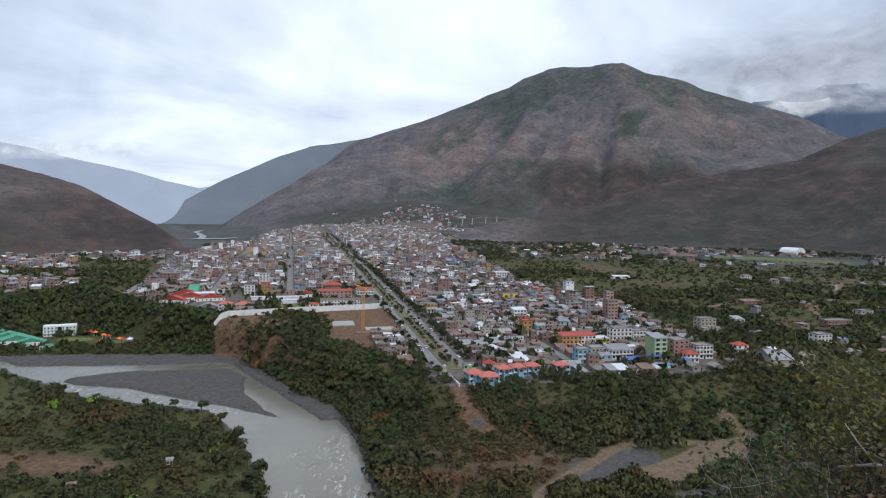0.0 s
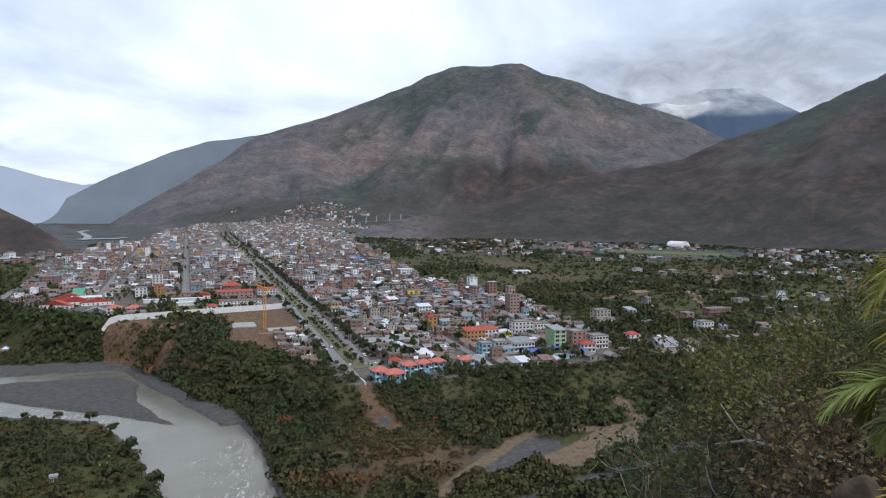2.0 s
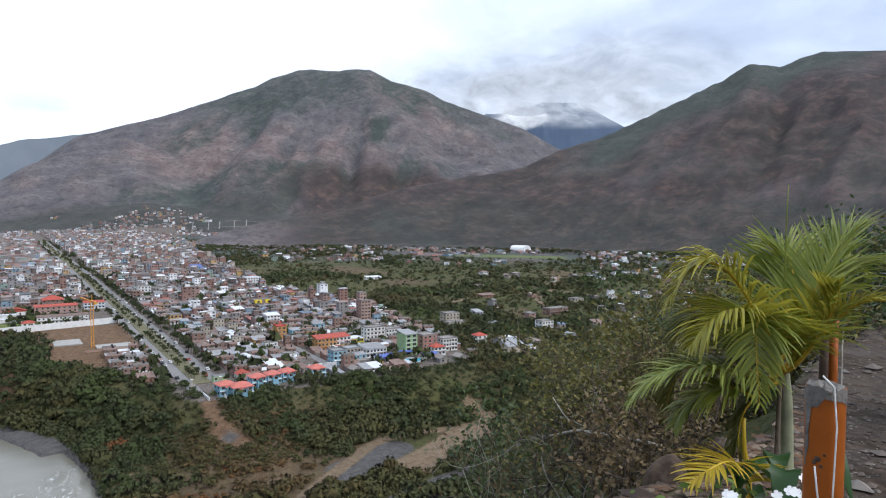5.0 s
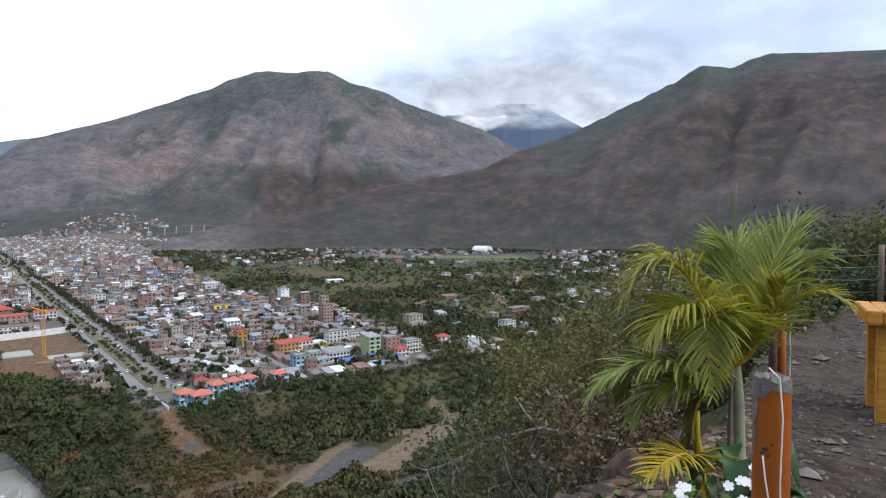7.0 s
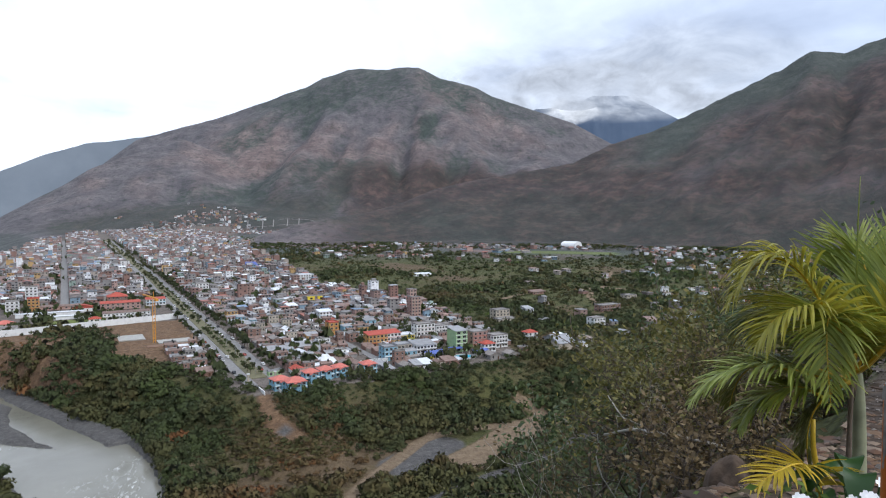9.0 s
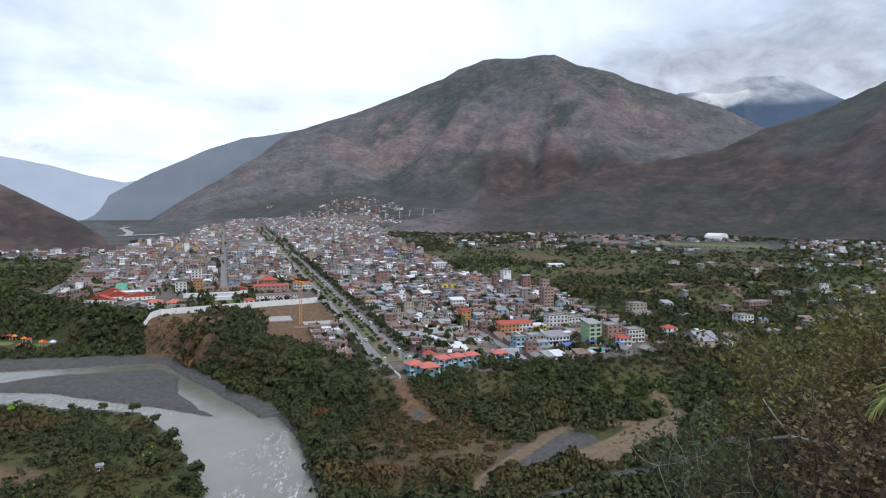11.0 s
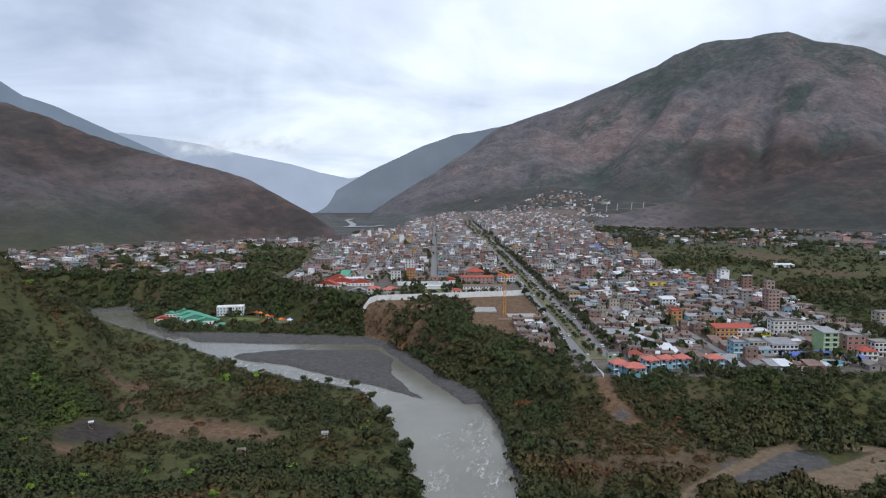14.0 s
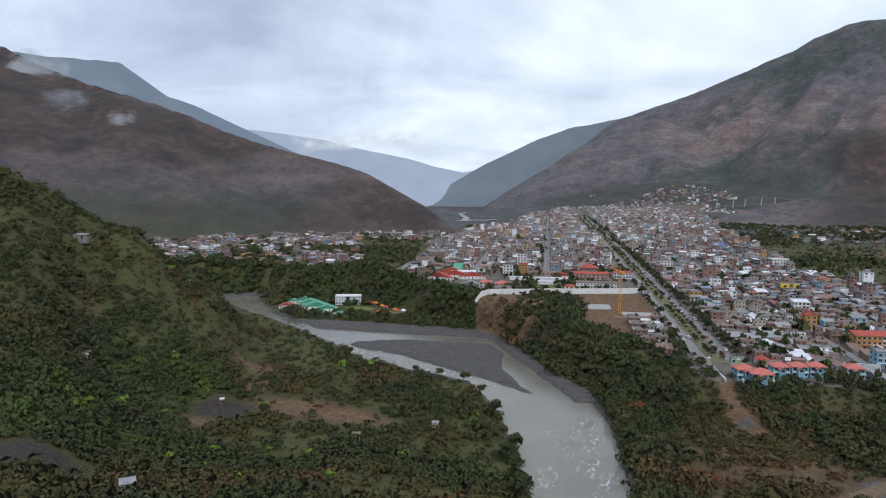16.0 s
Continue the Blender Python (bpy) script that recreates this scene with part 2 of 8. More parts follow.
# tone: 0 dry red-brown, then dull scrub, deep green, to fresh light green at 1
SCRUB_STOPS = [(0.0, (0.185, 0.078, 0.030)), (0.18, (0.118, 0.077, 0.036)), (0.36, (0.084, 0.076, 0.029)), (0.6, (0.050, 0.062, 0.026)), (0.8, (0.066, 0.086, 0.026)), (1.0, (0.165, 0.26, 0.034))]
FOLIAGE = foliage_material("foliage", SCRUB_STOPS)
BARK = painted("bark", (0.13, 0.10, 0.075), 0.95, 0.4, 3.0, streak=0.4, bump=0.5)
WALL_COLOURS = [(0.275, 0.165, 0.137)] * 5 + [(0.33, 0.222, 0.19)] * 5 + [(0.29, 0.277, 0.272)] * 8 + [(0.42, 0.37, 0.32)] * 3 + [(0.80, 0.80, 0.81)] * 5 + [
    (0.50, 0.33, 0.15), (0.24, 0.34, 0.42), (0.30, 0.38, 0.33), (0.46, 0.31, 0.27), (0.18, 0.155, 0.145), (0.17, 0.135, 0.125)]
ROOF_COLOURS = [(0.235, 0.160, 0.138)] * 6 + [(0.145, 0.132, 0.127)] * 4 + [(0.08, 0.075, 0.073)] * 3 + [(0.22, 0.213, 0.21)] * 6 + [(0.74, 0.76, 0.79)] * 3 + [(0.33, 0.13, 0.10)] * 2 + [(0.27, 0.215, 0.19)] * 4 + [(0.20, 0.28, 0.39)] + [(0.36, 0.365, 0.375)] * 3
TOWN_WALL = island_paint("town_wall", WALL_COLOURS)
TOWN_ROOF = island_paint("town_roof", ROOF_COLOURS, 0.7)


def dark_glass():
    k = Nodes("window_glass", 0.12)
    k.colour(k.ramp(k.noise(k.place(), 0.4, 2), [(0.35, (0.012, 0.014, 0.017)), (0.65, (0.04, 0.045, 0.05))]))
    k.bsdf.inputs["Specular IOR Level"].default_value = 0.5
    return k.mat


GLASS = dark_glass()


def paved(name, lo, hi, scale=0.5):
    k = Nodes(name, 0.9)
    p = k.place()
    n = k.math("ADD", k.math("MULTIPLY", k.noise(p, scale, 6, 0.65), 0.6), k.math("MULTIPLY", k.noise(p, scale * 9, 3), 0.4))
    k.colour(k.ramp(n, [(0.3, lo), (0.68, hi)]))
    k.bump(n, 0.2, 0.05)
    return k.mat


ASPHALT = paved("worn_concrete_road", (0.15, 0.145, 0.14), (0.27, 0.262, 0.255))
EARTH = paved("bare_red_earth", (0.12, 0.068, 0.046), (0.23, 0.145, 0.10), 0.12)
CONCRETE = paved("concrete", (0.27, 0.26, 0.24), (0.42, 0.41, 0.38), 0.4)

# ---- the lie of the land (metres from the first eye) ----
STREET = radians(-12.9)                       # the way the town's avenue runs
US, VS = (math.sin(STREET), math.cos(STREET)), (math.cos(STREET), -math.sin(STREET))
WATER = -112.0


def fract_hash(ix, iy, seed):
    n = (ix.astype(np.int64) * 374761393 + iy.astype(np.int64) * 668265263 + seed * 974634777) & 0xFFFFFFFF
    n = ((n ^ (n >> 13)) * 1274126177) & 0xFFFFFFFF
    return ((n ^ (n >> 16)) & 0xFFFF) / 65535.0


def value_noise(x, y, seed=0):
    x, y = np.asarray(x, float), np.asarray(y, float)
    ix, iy = np.floor(x), np.floor(y)
    fx, fy = x - ix, y - iy
    fx, fy = fx * fx * (3 - 2 * fx), fy * fy * (3 - 2 * fy)
    a, b = fract_hash(ix, iy, seed), fract_hash(ix + 1, iy, seed)
    c, d = fract_hash(ix, iy + 1, seed), fract_hash(ix + 1, iy + 1, seed)
    return (a + (b - a) * fx) * (1 - fy) + (c + (d - c) * fx) * fy


def fbm(x, y, octaves=4, seed=0):
    total, amp, norm = 0.0, 1.0, 0.0
    for o in range(octaves):
        total = total + amp * value_noise(x * 2 ** o + 17.3 * o, y * 2 ** o - 9.1 * o, seed + o)
        norm += amp
        amp *= 0.5
    return total / norm - 0.5


def smooth(a, b, x):
    t = np.clip((x - a) / (b - a), 0, 1)
    return t * t * (3 - 2 * t)


def town_plane(x, y):
    s = np.clip(US[0] * x + US[1] * y, -200, 2700)
    return -101.0 + 0.026 * s - 0.008 * np.maximum(s - 1000, 0)


# the lookout's own hill and the near banks: heights by bearing (rows) and distance (columns)
NEAR_R = (10, 40, 110, 200, 280, 350, 430, 520)
NEAR = {
    -56: (-8, -25, -52, -66, -66, -42, -12, 26),
    -48: (-8, -26, -58, -82, -92, -84, -54, -7),
    -42: (-8, -27, -62, -90, -104, -104, -86, -56),
    -38: (-8, -27, -62, -92, -108, -112, -111, -105),
    -30: (-8, -28, -64, -94, -110, -115, -116, -117),
    -18: (-8, -28, -66, -100, -112, -115.5, -116.5, -117),
    -8: (-8, -30, -70, -106, -116, -117, -117, -100),
    3: (-8, -30, -75, -110, -109, -95, -92, -90),
    15: (-8, -30, -72, -106, -115, -112, -98, -90),
    27: (-6, -26, -66, -102, -114, -112, -98, -90),
    38: (-3, -22, -60, -96, -112, -112, -99, -90),
    58: (-1.7, -8, -35, -70, -95, -102, -97, -90),
}
# the edge of the town's terrace: bearing, distance of its brink, width of the slope below it
BRINK = ((-60, 900, 60), (-44, 860, 60), (-40, 830, 40), (-36, 760, 60), (-33, 735, 70), (-30, 770, 120), (-28, 760, 130), (-24, 640, 70), (-21, 590, 45), (-18.5, 555, 36), (-15.5, 512, 40), (-13, 466, 44),
         (-8, 432, 84), (-3, 390, 60), (3, 346, 30), (8, 366, 50), (15, 386, 60), (20, 402, 60), (27, 440, 70), (45, 520, 110), (70, 560, 130))
# the river's bed: bearing, near bank, far bank
BED = ((-46, 854, 911), (-40, 689, 750), (-38, 626, 750), (-37.1, 607, 726), (-36.5, 593, 634), (-34.3, 543, 582), (-29, 438, 560), (-25.1, 410, 545), (-19.6, 383, 530), (-17.1, 331, 503), (-15.9, 290, 482),
       (-14.5, 241, 446), (-13.2, 211, 419), (-11.5, 186, 394), (-9.3, 173, 369), (-7.3, 165, 326), (-6.2, 158, 278), (-4.8, 150, 237), (-3, 142, 142))
# spurs and ravines on the faces: (bearing, tenths of the way up), width, rise
SPURS = {
    "peak": ((((8.8, 8.4), (4.5, 6.2), (0.2, 3.6), (-2.5, 1.2)), 0.9, -0.085), (((13.2, 9.4), (8.5, 7.4), (4.5, 4.4), (2.0, 1.8)), 0.9, 0.07), (((14.6, 9.2), (18.2, 6.2), (21.5, 2.6)), 1.0, 0.07),
             (((15.0, 9.0), (14.2, 6.0), (12.4, 2.5)), 0.7, -0.05), (((4.8, 9.2), (-2.0, 6.6), (-7.5, 3.0)), 1.0, 0.06), (((10.5, 6.2), (8.6, 3.2), (7.5, 1.0)), 0.7, -0.045), (((19.0, 8.2), (25.0, 4.5)), 0.9, -0.05)),
    "east_hill": ((((46.5, 9.5), (44.0, 6.5), (38.5, 3.5), (33, 1.2)), 1.1, 0.06), (((48.5, 9.0), (48.0, 6.0), (45.5, 3.0)), 0.9, -0.06), (((38.5, 9.0), (34.5, 6.0), (29.0, 3.0)), 1.0, -0.05), (((52.5, 9.0), (53.5, 5.0), (51.5, 2.0)), 1.0, 0.06)),
    "west_hill": ((((-44, 9.0), (-39, 5.5), (-35, 2.0)), 1.2, -0.06), (((-50, 9.0), (-46, 5.0), (-42, 1.5)), 1.2, 0.06), (((-34, 9.0), (-31, 5.0), (-29, 1.0)), 1.0, 0.05)),
}
FOLDS = {"peak": 0.52, "east_hill": 0.20, "west_hill": 0.20}   # depth of those folds
LEAN = {"peak": 10.0, "spur": 9.0, "east_hill": 11.0, "west_hill": -9.0, "west_shoulder": -7.0}   # degrees by which folds slant on their way up
# ridges: bearing, crest's angle of height, crest's distance, distance of the foot
RIDGES = {
    "peak": ((-16, -3, 4200, 2900), (-11.2, 3.2, 4250, 2800), (-7.8, 6.0, 4250, 2700), (-4.2, 7.2, 4250, 2600), (-2.1, 7.9, 4220, 2550),
             (-0.2, 8.55, 4200, 2500), (1.9, 9.4, 4180, 2500), (3.6, 10.15, 4150, 2500), (5.4, 10.7, 4140, 2500), (6.7, 11.5, 4120, 2500), (8.8, 12.3, 4100, 2500), (12, 12.4, 4050, 2500), (14.8, 12.6, 4000, 2500), (16.5, 11.8, 4000, 2500),
             (19.8, 10.95, 4000, 2500), (21.1, 10.2, 4000, 2500), (24.9, 8.9, 4000, 2500), (27.9, 7.85, 4000, 2600), (30.8, 6.2, 4000, 2700), (40, 2, 4000, 2900)),
    "spur": ((-22, -4.5, 3100, 2700), (-19.4, -2.0, 3150, 2700), (-18.5, -1.15, 3200, 2700), (-16.7, 0.1, 3200, 2650), (-15.0, 1.15, 3250, 2600), (-12.6, 2.55, 3300, 2600), (-11.2, 3.6, 3330, 2600), (-8.8, 4.65, 3420, 2550), (-6.4, 5.45, 3500, 2550), (-4.4, 6.2, 3560, 2550), (-1.5, 5.2, 3500, 2550), (2.5, 3.4, 3350, 2500), (6, 0.6, 3200, 2500)),
    "apron": ((-16, -3.4, 2600, 2200), (-14, -1.9, 2650, 2200), (-12.7, -1.3, 2700, 2200), (-10.2, -0.3, 2750, 2200), (-7.8, 0.6, 2800, 2200), (-2.9, 1.3, 2850, 2200), (0, 0.9, 2800, 2150), (4, 0.6, 2700, 2150), (8, 0.2, 2700, 2150), (12, -2.0, 2600, 2150)),
    "knoll": ((-25, -4, 2560, 2350), (-23.4, -1.15, 2600, 2350), (-21.9, -1.05, 2600, 2350), (-20.6, -1.75, 2560, 2350), (-20, -3.6, 2520, 2350)),
    "east_hill": ((-3, -3.3, 1740, 1600), (-1.5, -2.5, 1760, 1600), (1.9, -1.5, 1810, 1600), (4.7, -0.62, 1860, 1600), (6.5, -0.25, 1890, 1610), (8.8, 0.1, 1940, 1640), (10.5, 0.35, 1990, 1650), (13.3, 1.15, 2080, 1660), (16.2, 2.35, 2150, 1660), (20.1, 3.2, 2250, 1680), (23.5, 3.7, 2330, 1680), (27.9, 4.45, 2450, 1680), (31.2, 6.0, 2550, 1670),
                  (34.5, 6.95, 2600, 1650), (37.4, 8.2, 2680, 1620), (40.6, 9.65, 2770, 1600), (43.7, 11.0, 2860, 1590), (45.8, 12.2, 2900, 1590), (47.0, 12.0, 2900, 1580), (47.8, 11.7, 2930, 1580), (49.0, 12.15, 2960, 1580),
                  (50.6, 12.55, 3000, 1560), (57.5, 11.9, 3000, 1520), (75, 11, 3000, 1500)),
    "west_hill": ((-90, 11, 2300, 1050), (-55.3, 8.9, 2300, 1050), (-50.8, 7.85, 2150, 1080), (-47, 7.4, 2000, 1100), (-42.9, 6.2, 1880, 1130), (-40, 5.0, 1830, 1140), (-36.9, 4.0, 1760, 1160), (-33.7, 3.2, 1680, 1180), (-30.8, 2.5, 1620, 1200),
                  (-28.5, 1.75, 1570, 1210), (-26.1, 0.4, 1500, 1230), (-23.6, -1.05, 1430, 1260), (-21.7, -2.5, 1390, 1300), (-20, -5.5, 1380, 1330)),
    "west_shoulder": ((-90, 12, 3100, 2400), (-55.2, 10.3, 3100, 2400), (-53.2, 9.3, 3000, 2400), (-50, 8.2, 2900, 2400), (-45, 6.9, 2800, 2300), (-40.8, 5.1, 2700, 2300), (-36, 1, 2700, 2300)),
}
# hazy ranges beyond the valley
BACKDROP = {
    "north_flank": ((-30, -4, 4700, 4300), (-23.4, -0.55, 4700, 4300), (-21.2, 0.92, 4700, 4300), (-18.3, 2.6, 4700, 4300), (-16.4, 3.48, 4700, 4300), (-14.0, 4.6, 4700, 4300), (-11.3, 5.55, 4700, 4300), (-8.9, 5.95, 4700, 4300), (-6.6, 6.4, 4700, 4300), (-3.2, 6.6, 4700, 4300), (2, 6.0, 4700, 4300)),
    "high_range": ((20, 4, 4900, 4200), (24.8, 9.0, 4880, 4200), (27.7, 9.2, 4880, 4200), (29.6, 9.9, 4880, 4200), (32.5, 9.8, 4880, 4200), (34.4, 8.9, 4880, 4200), (37, 7.4, 4880, 4200), (42, 4, 4880, 4200)),
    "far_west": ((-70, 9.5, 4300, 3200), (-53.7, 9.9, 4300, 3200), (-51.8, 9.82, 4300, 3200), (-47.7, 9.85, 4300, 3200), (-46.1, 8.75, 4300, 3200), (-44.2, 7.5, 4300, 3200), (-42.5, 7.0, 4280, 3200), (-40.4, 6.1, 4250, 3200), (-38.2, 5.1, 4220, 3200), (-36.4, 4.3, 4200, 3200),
                 (-32.7, 2.6, 4200, 3200), (-28.5, 1.0, 4100, 3200), (-26, 0.2, 4000, 3200), (-22, -1.8, 4000, 3300)),
    "far_valley": ((-50, 5.6, 4900, 4400), (-38.2, 5.2, 4880, 4400), (-34.6, 4.85, 4880, 4400), (-32.2, 4.5, 4880, 4400), (-28.9, 3.75, 4880, 4400), (-25.1, 3.05, 4880, 4400), (-22.7, 2.35, 4880, 4400), (-20.2, 1.85, 4880, 4400), (-17.3, 2.4, 4880, 4400), (-12, 3.4, 4880, 4400), (0, 3, 4900, 4400)),
}


def bearing(x, y):
    return np.degrees(np.arctan2(x, y))


def along(table, az, col):
    t = np.array(table, float)
    return np.interp(az, t[:, 0], t[:, col])


def near_height(az, r):
    azs = np.array(list(NEAR), float)
    rows = np.array(list(NEAR.values()), float)
    u = np.clip(np.interp(az, azs, np.arange(len(azs))), 0, len(azs) - 1.001)
    v = np.clip(np.interp(np.log(np.maximum(r, 1)), np.log(NEAR_R), np.arange(len(NEAR_R))), 0, len(NEAR_R) - 1.001)
    i, j = u.astype(int), v.astype(int)
    fu, fv = u - i, v - j
    fu = fu * fu * (3 - 2 * fu)
    z = (rows[i, j] * (1 - fv) + rows[i, j + 1] * fv) * (1 - fu) + (rows[i + 1, j] * (1 - fv) + rows[i + 1, j + 1] * fv) * fu
    return z


BAR = ((-251, 422), (-246, 434), (-221, 453), (-177, 461), (-148, 466), (-130, 444), (-120, 407), (-96, 370), (-73, 343), (-104, 361), (-125, 372), (-168, 393), (-200, 408), (-231, 414))
# the mud flat along the far bank
FLAT = ((-302, 462), (-230, 470), (-158, 482), (-118, 424), (-89, 384), (-65, 348), (-53, 353), (-55, 372), (-92, 415), (-127, 474), (-177, 512), (-231, 505), (-332, 486))


def inside(poly, x, y):
    hit = np.zeros(np.shape(x), bool)
    for (x0, y0), (x1, y1) in zip(poly, poly[1:] + poly[:1]):
        cross = ((y0 > y) != (y1 > y)) & (x < (x1 - x0) * (y - y0) / (y1 - y0 + 1e-9) + x0)
        hit ^= cross
    return hit


def path_distance(pts, x, y):
    best = np.full(np.shape(x), 1e9)
    for (x0, y0), (x1, y1) in zip(pts, pts[1:]):
        dx, dy = x1 - x0, y1 - y0
        t = np.clip(((x - x0) * dx + (y - y0) * dy) / (dx * dx + dy * dy), 0, 1)
        best = np.minimum(best, np.hypot(x - x0 - t * dx, y - y0 - t * dy))
    return best


def edge_distance(poly, x, y):
    best = np.full(np.shape(x), 1e9)
    for (x0, y0), (x1, y1) in zip(poly, poly[1:] + poly[:1]):
        dx, dy = x1 - x0, y1 - y0
        t = np.clip(((x - x0) * dx + (y - y0) * dy) / (dx * dx + dy * dy), 0, 1)
        best = np.minimum(best, np.hypot(x - x0 - t * dx, y - y0 - t * dy))
    return np.where(inside(poly, x, y), best, -best)


def bed_mask(x, y):
    """1 in the river's bed, 0 on its banks."""
    az, r = bearing(x, y), np.hypot(x, y)
    wob = 5 * fbm(x / 18, y / 18, 3, 5)
    a, b = along(BED, az, 1) + wob, along(BED, az, 2) + wob
    ok = (az > -46) & (az < -3)
    return np.where(ok, smooth(a - 1, a + 7, r) * (1 - smooth(b - 7, b + 1, r)), 0)


def lookout(x, y):
    """The trodden shelf on which the lookout stands: its rim runs out to the right."""
    az, r = bearing(x, y), np.hypot(x, y)
    rim = np.interp(az, (-180, -60, -20, 20, 33, 37, 45, 49, 52, 57, 75, 120, 180), (9, 1.6, 1.4, 1.9, 3.0, 3.7, 4.3, 5.2, 9, 15, 16, 18, 9))
    return rim


def height(x, y):
    x, y = np.asarray(x, float), np.asarray(y, float)
    az, r = bearing(x, y), np.hypot(x, y)
    plane = town_plane(x, y)
    plane = plane - smooth(-14, -18, az) * np.clip((r - 1300) / 900, 0, 1) * 38
    rough = fbm(x / 60, y / 60, 5, 2)
    near = near_height(az, r) + rough * np.clip(r / 60, 0, 1) * 7 * smooth(20, 80, r)
    brink, width = along(BRINK, az, 1) + 8 * fbm(x / 34, y / 34, 3, 9), along(BRINK, az, 2)
    k = smooth(brink - width, brink, r)
    low = np.where(r > 470, near + (np.minimum(near, -108.5 - 7.5 * smooth(-33, -36, az)) - near) * smooth(540 - 60 * smooth(-33, -36, az), 640 - 40 * smooth(-33, -36, az), r), near)
    z = low * (1 - k) + (plane + rough * 2.0 * (1 - smooth(700, 1200, r))) * k
    z = np.where(r < 1000, np.maximum(z, WATER + 2.4), z)
    bed = bed_mask(x, y)
    wander = 3 * fbm(x / 9, y / 9, 2, 8)
    bar = np.maximum(smooth(0, 6, edge_distance(list(BAR), x, y) + wander), smooth(0, 5, edge_distance(list(FLAT), x, y) + wander))
    floor = WATER - 1.4 + 3.0 * bar + 0.9 * fbm(x / 16, y / 16, 3, 6) * bar
    z = z * (1 - bed) + floor * bed
    # mountains
    for i, (name, table) in enumerate(RIDGES.items()):
        wob = 1.2 * fbm(r / 420, az / 9, 3, 31 + i)
        el, R, B = (along(table, az + wob * smooth(0, 1, 1 - r / along(table, az, 2)), c) for c in (1, 2, 3))
        top = R * np.tan(np.radians(el))
        foot = np.minimum(-101 + 0.02 * B - 30, top - 5)
        t = (r - B) / (R - B)
        up = np.clip(t, 0, 1)
        lumps = fbm(x / 260, y / 260, 5, 50 + i)
        lean = LEAN.get(name, 6.0)
        down = az - lean * up + 1.5 * fbm(az / 5, up * 3, 3, 70 + i)
        gully = np.abs(fbm(down / 3.8, up * 1.4 + az / 16, 3, 40 + i)) * 2
        creek = np.abs(fbm(down / 1.3, up * 3.4, 3, 45 + i)) * 2
        face = up ** 1.12 + up * (1 - up) * (FOLDS.get(name, 0.45) * (gully - 0.22) + 0.10 * (creek - 0.22) + 0.34 * lumps + 0.20 * fbm(x / 90, y / 90, 4, 55 + i))
        for path, wide, lift in SPURS.get(name, ()):
            k = path_distance(path, az + 0.35 * lumps, up * 10 + 0.4 * lumps)
            face = face + 0.75 * lift * np.exp(-(k / wide) ** 2) * np.minimum(1, 3.0 * up * (1 - up))
        zr = foot + (top - foot) * face - np.maximum(r - R - 55, 0) * 0.55 + 0.010 * (top - foot) * fbm(az * 1.6, r / 900, 3, 60 + i)
        lo, hi = table[0][0], table[-1][0]
        zr = np.where((r > B) & (az > lo) & (az < hi), zr, -1e4)
        z = np.maximum(z, zr)
    # the hill behind the lookout, out of sight
    back = smooth(75, 110, np.abs(az))
    z = z * (1 - back) + (np.minimum(r * 0.28, 500) - 1.7 + 6 * rough * np.clip(r / 80, 0, 1)) * back
    rim = lookout(x, y)
    shelf = 1 - smooth(rim, rim * 1.35 + 1.2, r)
    z = z * (1 - shelf) + (-1.62 + 0.03 * fbm(x, y, 3, 3)) * shelf
    return z


def height_at(x, y):
    return float(height(np.array([x]), np.array([y]))[0])


# ---- helpers for meshes ----
def finish(me, *mats):
    for m in mats:
        me.materials.append(m)
    return me


def grid_mesh(name, co, faces, mats=(), slots=None, smooth_faces=False):
    me = bpy.data.meshes.new(name)
    co = np.asarray(co, np.float32)
    faces = np.asarray(faces, np.int32)
    n, k = faces.shape
    me.vertices.add(len(co))
    me.vertices.foreach_set("co", co.ravel())
    me.loops.add(n * k)
    me.loops.foreach_set("vertex_index", faces.ravel())
    me.polygons.add(n)
    me.polygons.foreach_set("loop_start", np.arange(0, n * k, k, dtype=np.int32))
    if slots is not None:
        me.polygons.foreach_set("material_index", np.asarray(slots, np.int32))
    me.polygons.foreach_set("use_smooth", np.full(n, smooth_faces))
    finish(me, *mats)
    me.update(calc_edges=True)
    me.validate()
    return me


def line_distance(pts, x, y):
    best = np.full(np.shape(x), 1e9)
    for (x0, y0), (x1, y1) in zip(pts, pts[1:]):
        dx, dy = x1 - x0, y1 - y0
        t = np.clip(((x - x0) * dx + (y - y0) * dy) / (dx * dx + dy * dy), 0, 1)
        best = np.minimum(best, np.hypot(x - x0 - t * dx, y - y0 - t * dy))
    return best


def to_town(x, y):
    return US[0] * x + US[1] * y, VS[0] * x + VS[1] * y


def from_town(s, v):
    return s * US[0] + v * VS[0], s * US[1] + v * VS[1]


# tracks and bare places: way points, half width
DIRT_TRACKS = (
    (((36, 245), (42, 257), (53, 272), (65, 286), (83, 308), (97, 316), (116, 318), (140, 318), (159, 328), (150, 345)), 2.4),
    (((96, 276), (112, 287), (128, 302), (140, 312)), 10.0),
    (((330, 560), (360, 640), (430, 720), (520, 860)), 2.0),
    (((260, 640), (330, 700), (420, 690), (470, 620)), 2.0),
)
TRAILS = ((((10, 352), (10, 340), (13, 328), (20, 318), (23, 309)), 2.6), (((14, 321), (22, 313)), 4.6))
STREAM = ((30, 215), (66, 238), (102, 257), (131, 268), (156, 287), (190, 300), (240, 330))
TOWN_LEFT = ((330, 88), (395, 58), (480, 57), (585, 60), (592, -100), (600, -112), (632, -131), (703, -150), (973, -175), (1207, -160), (1416, -112), (1796, -56), (2288, 40), (2900, 130))
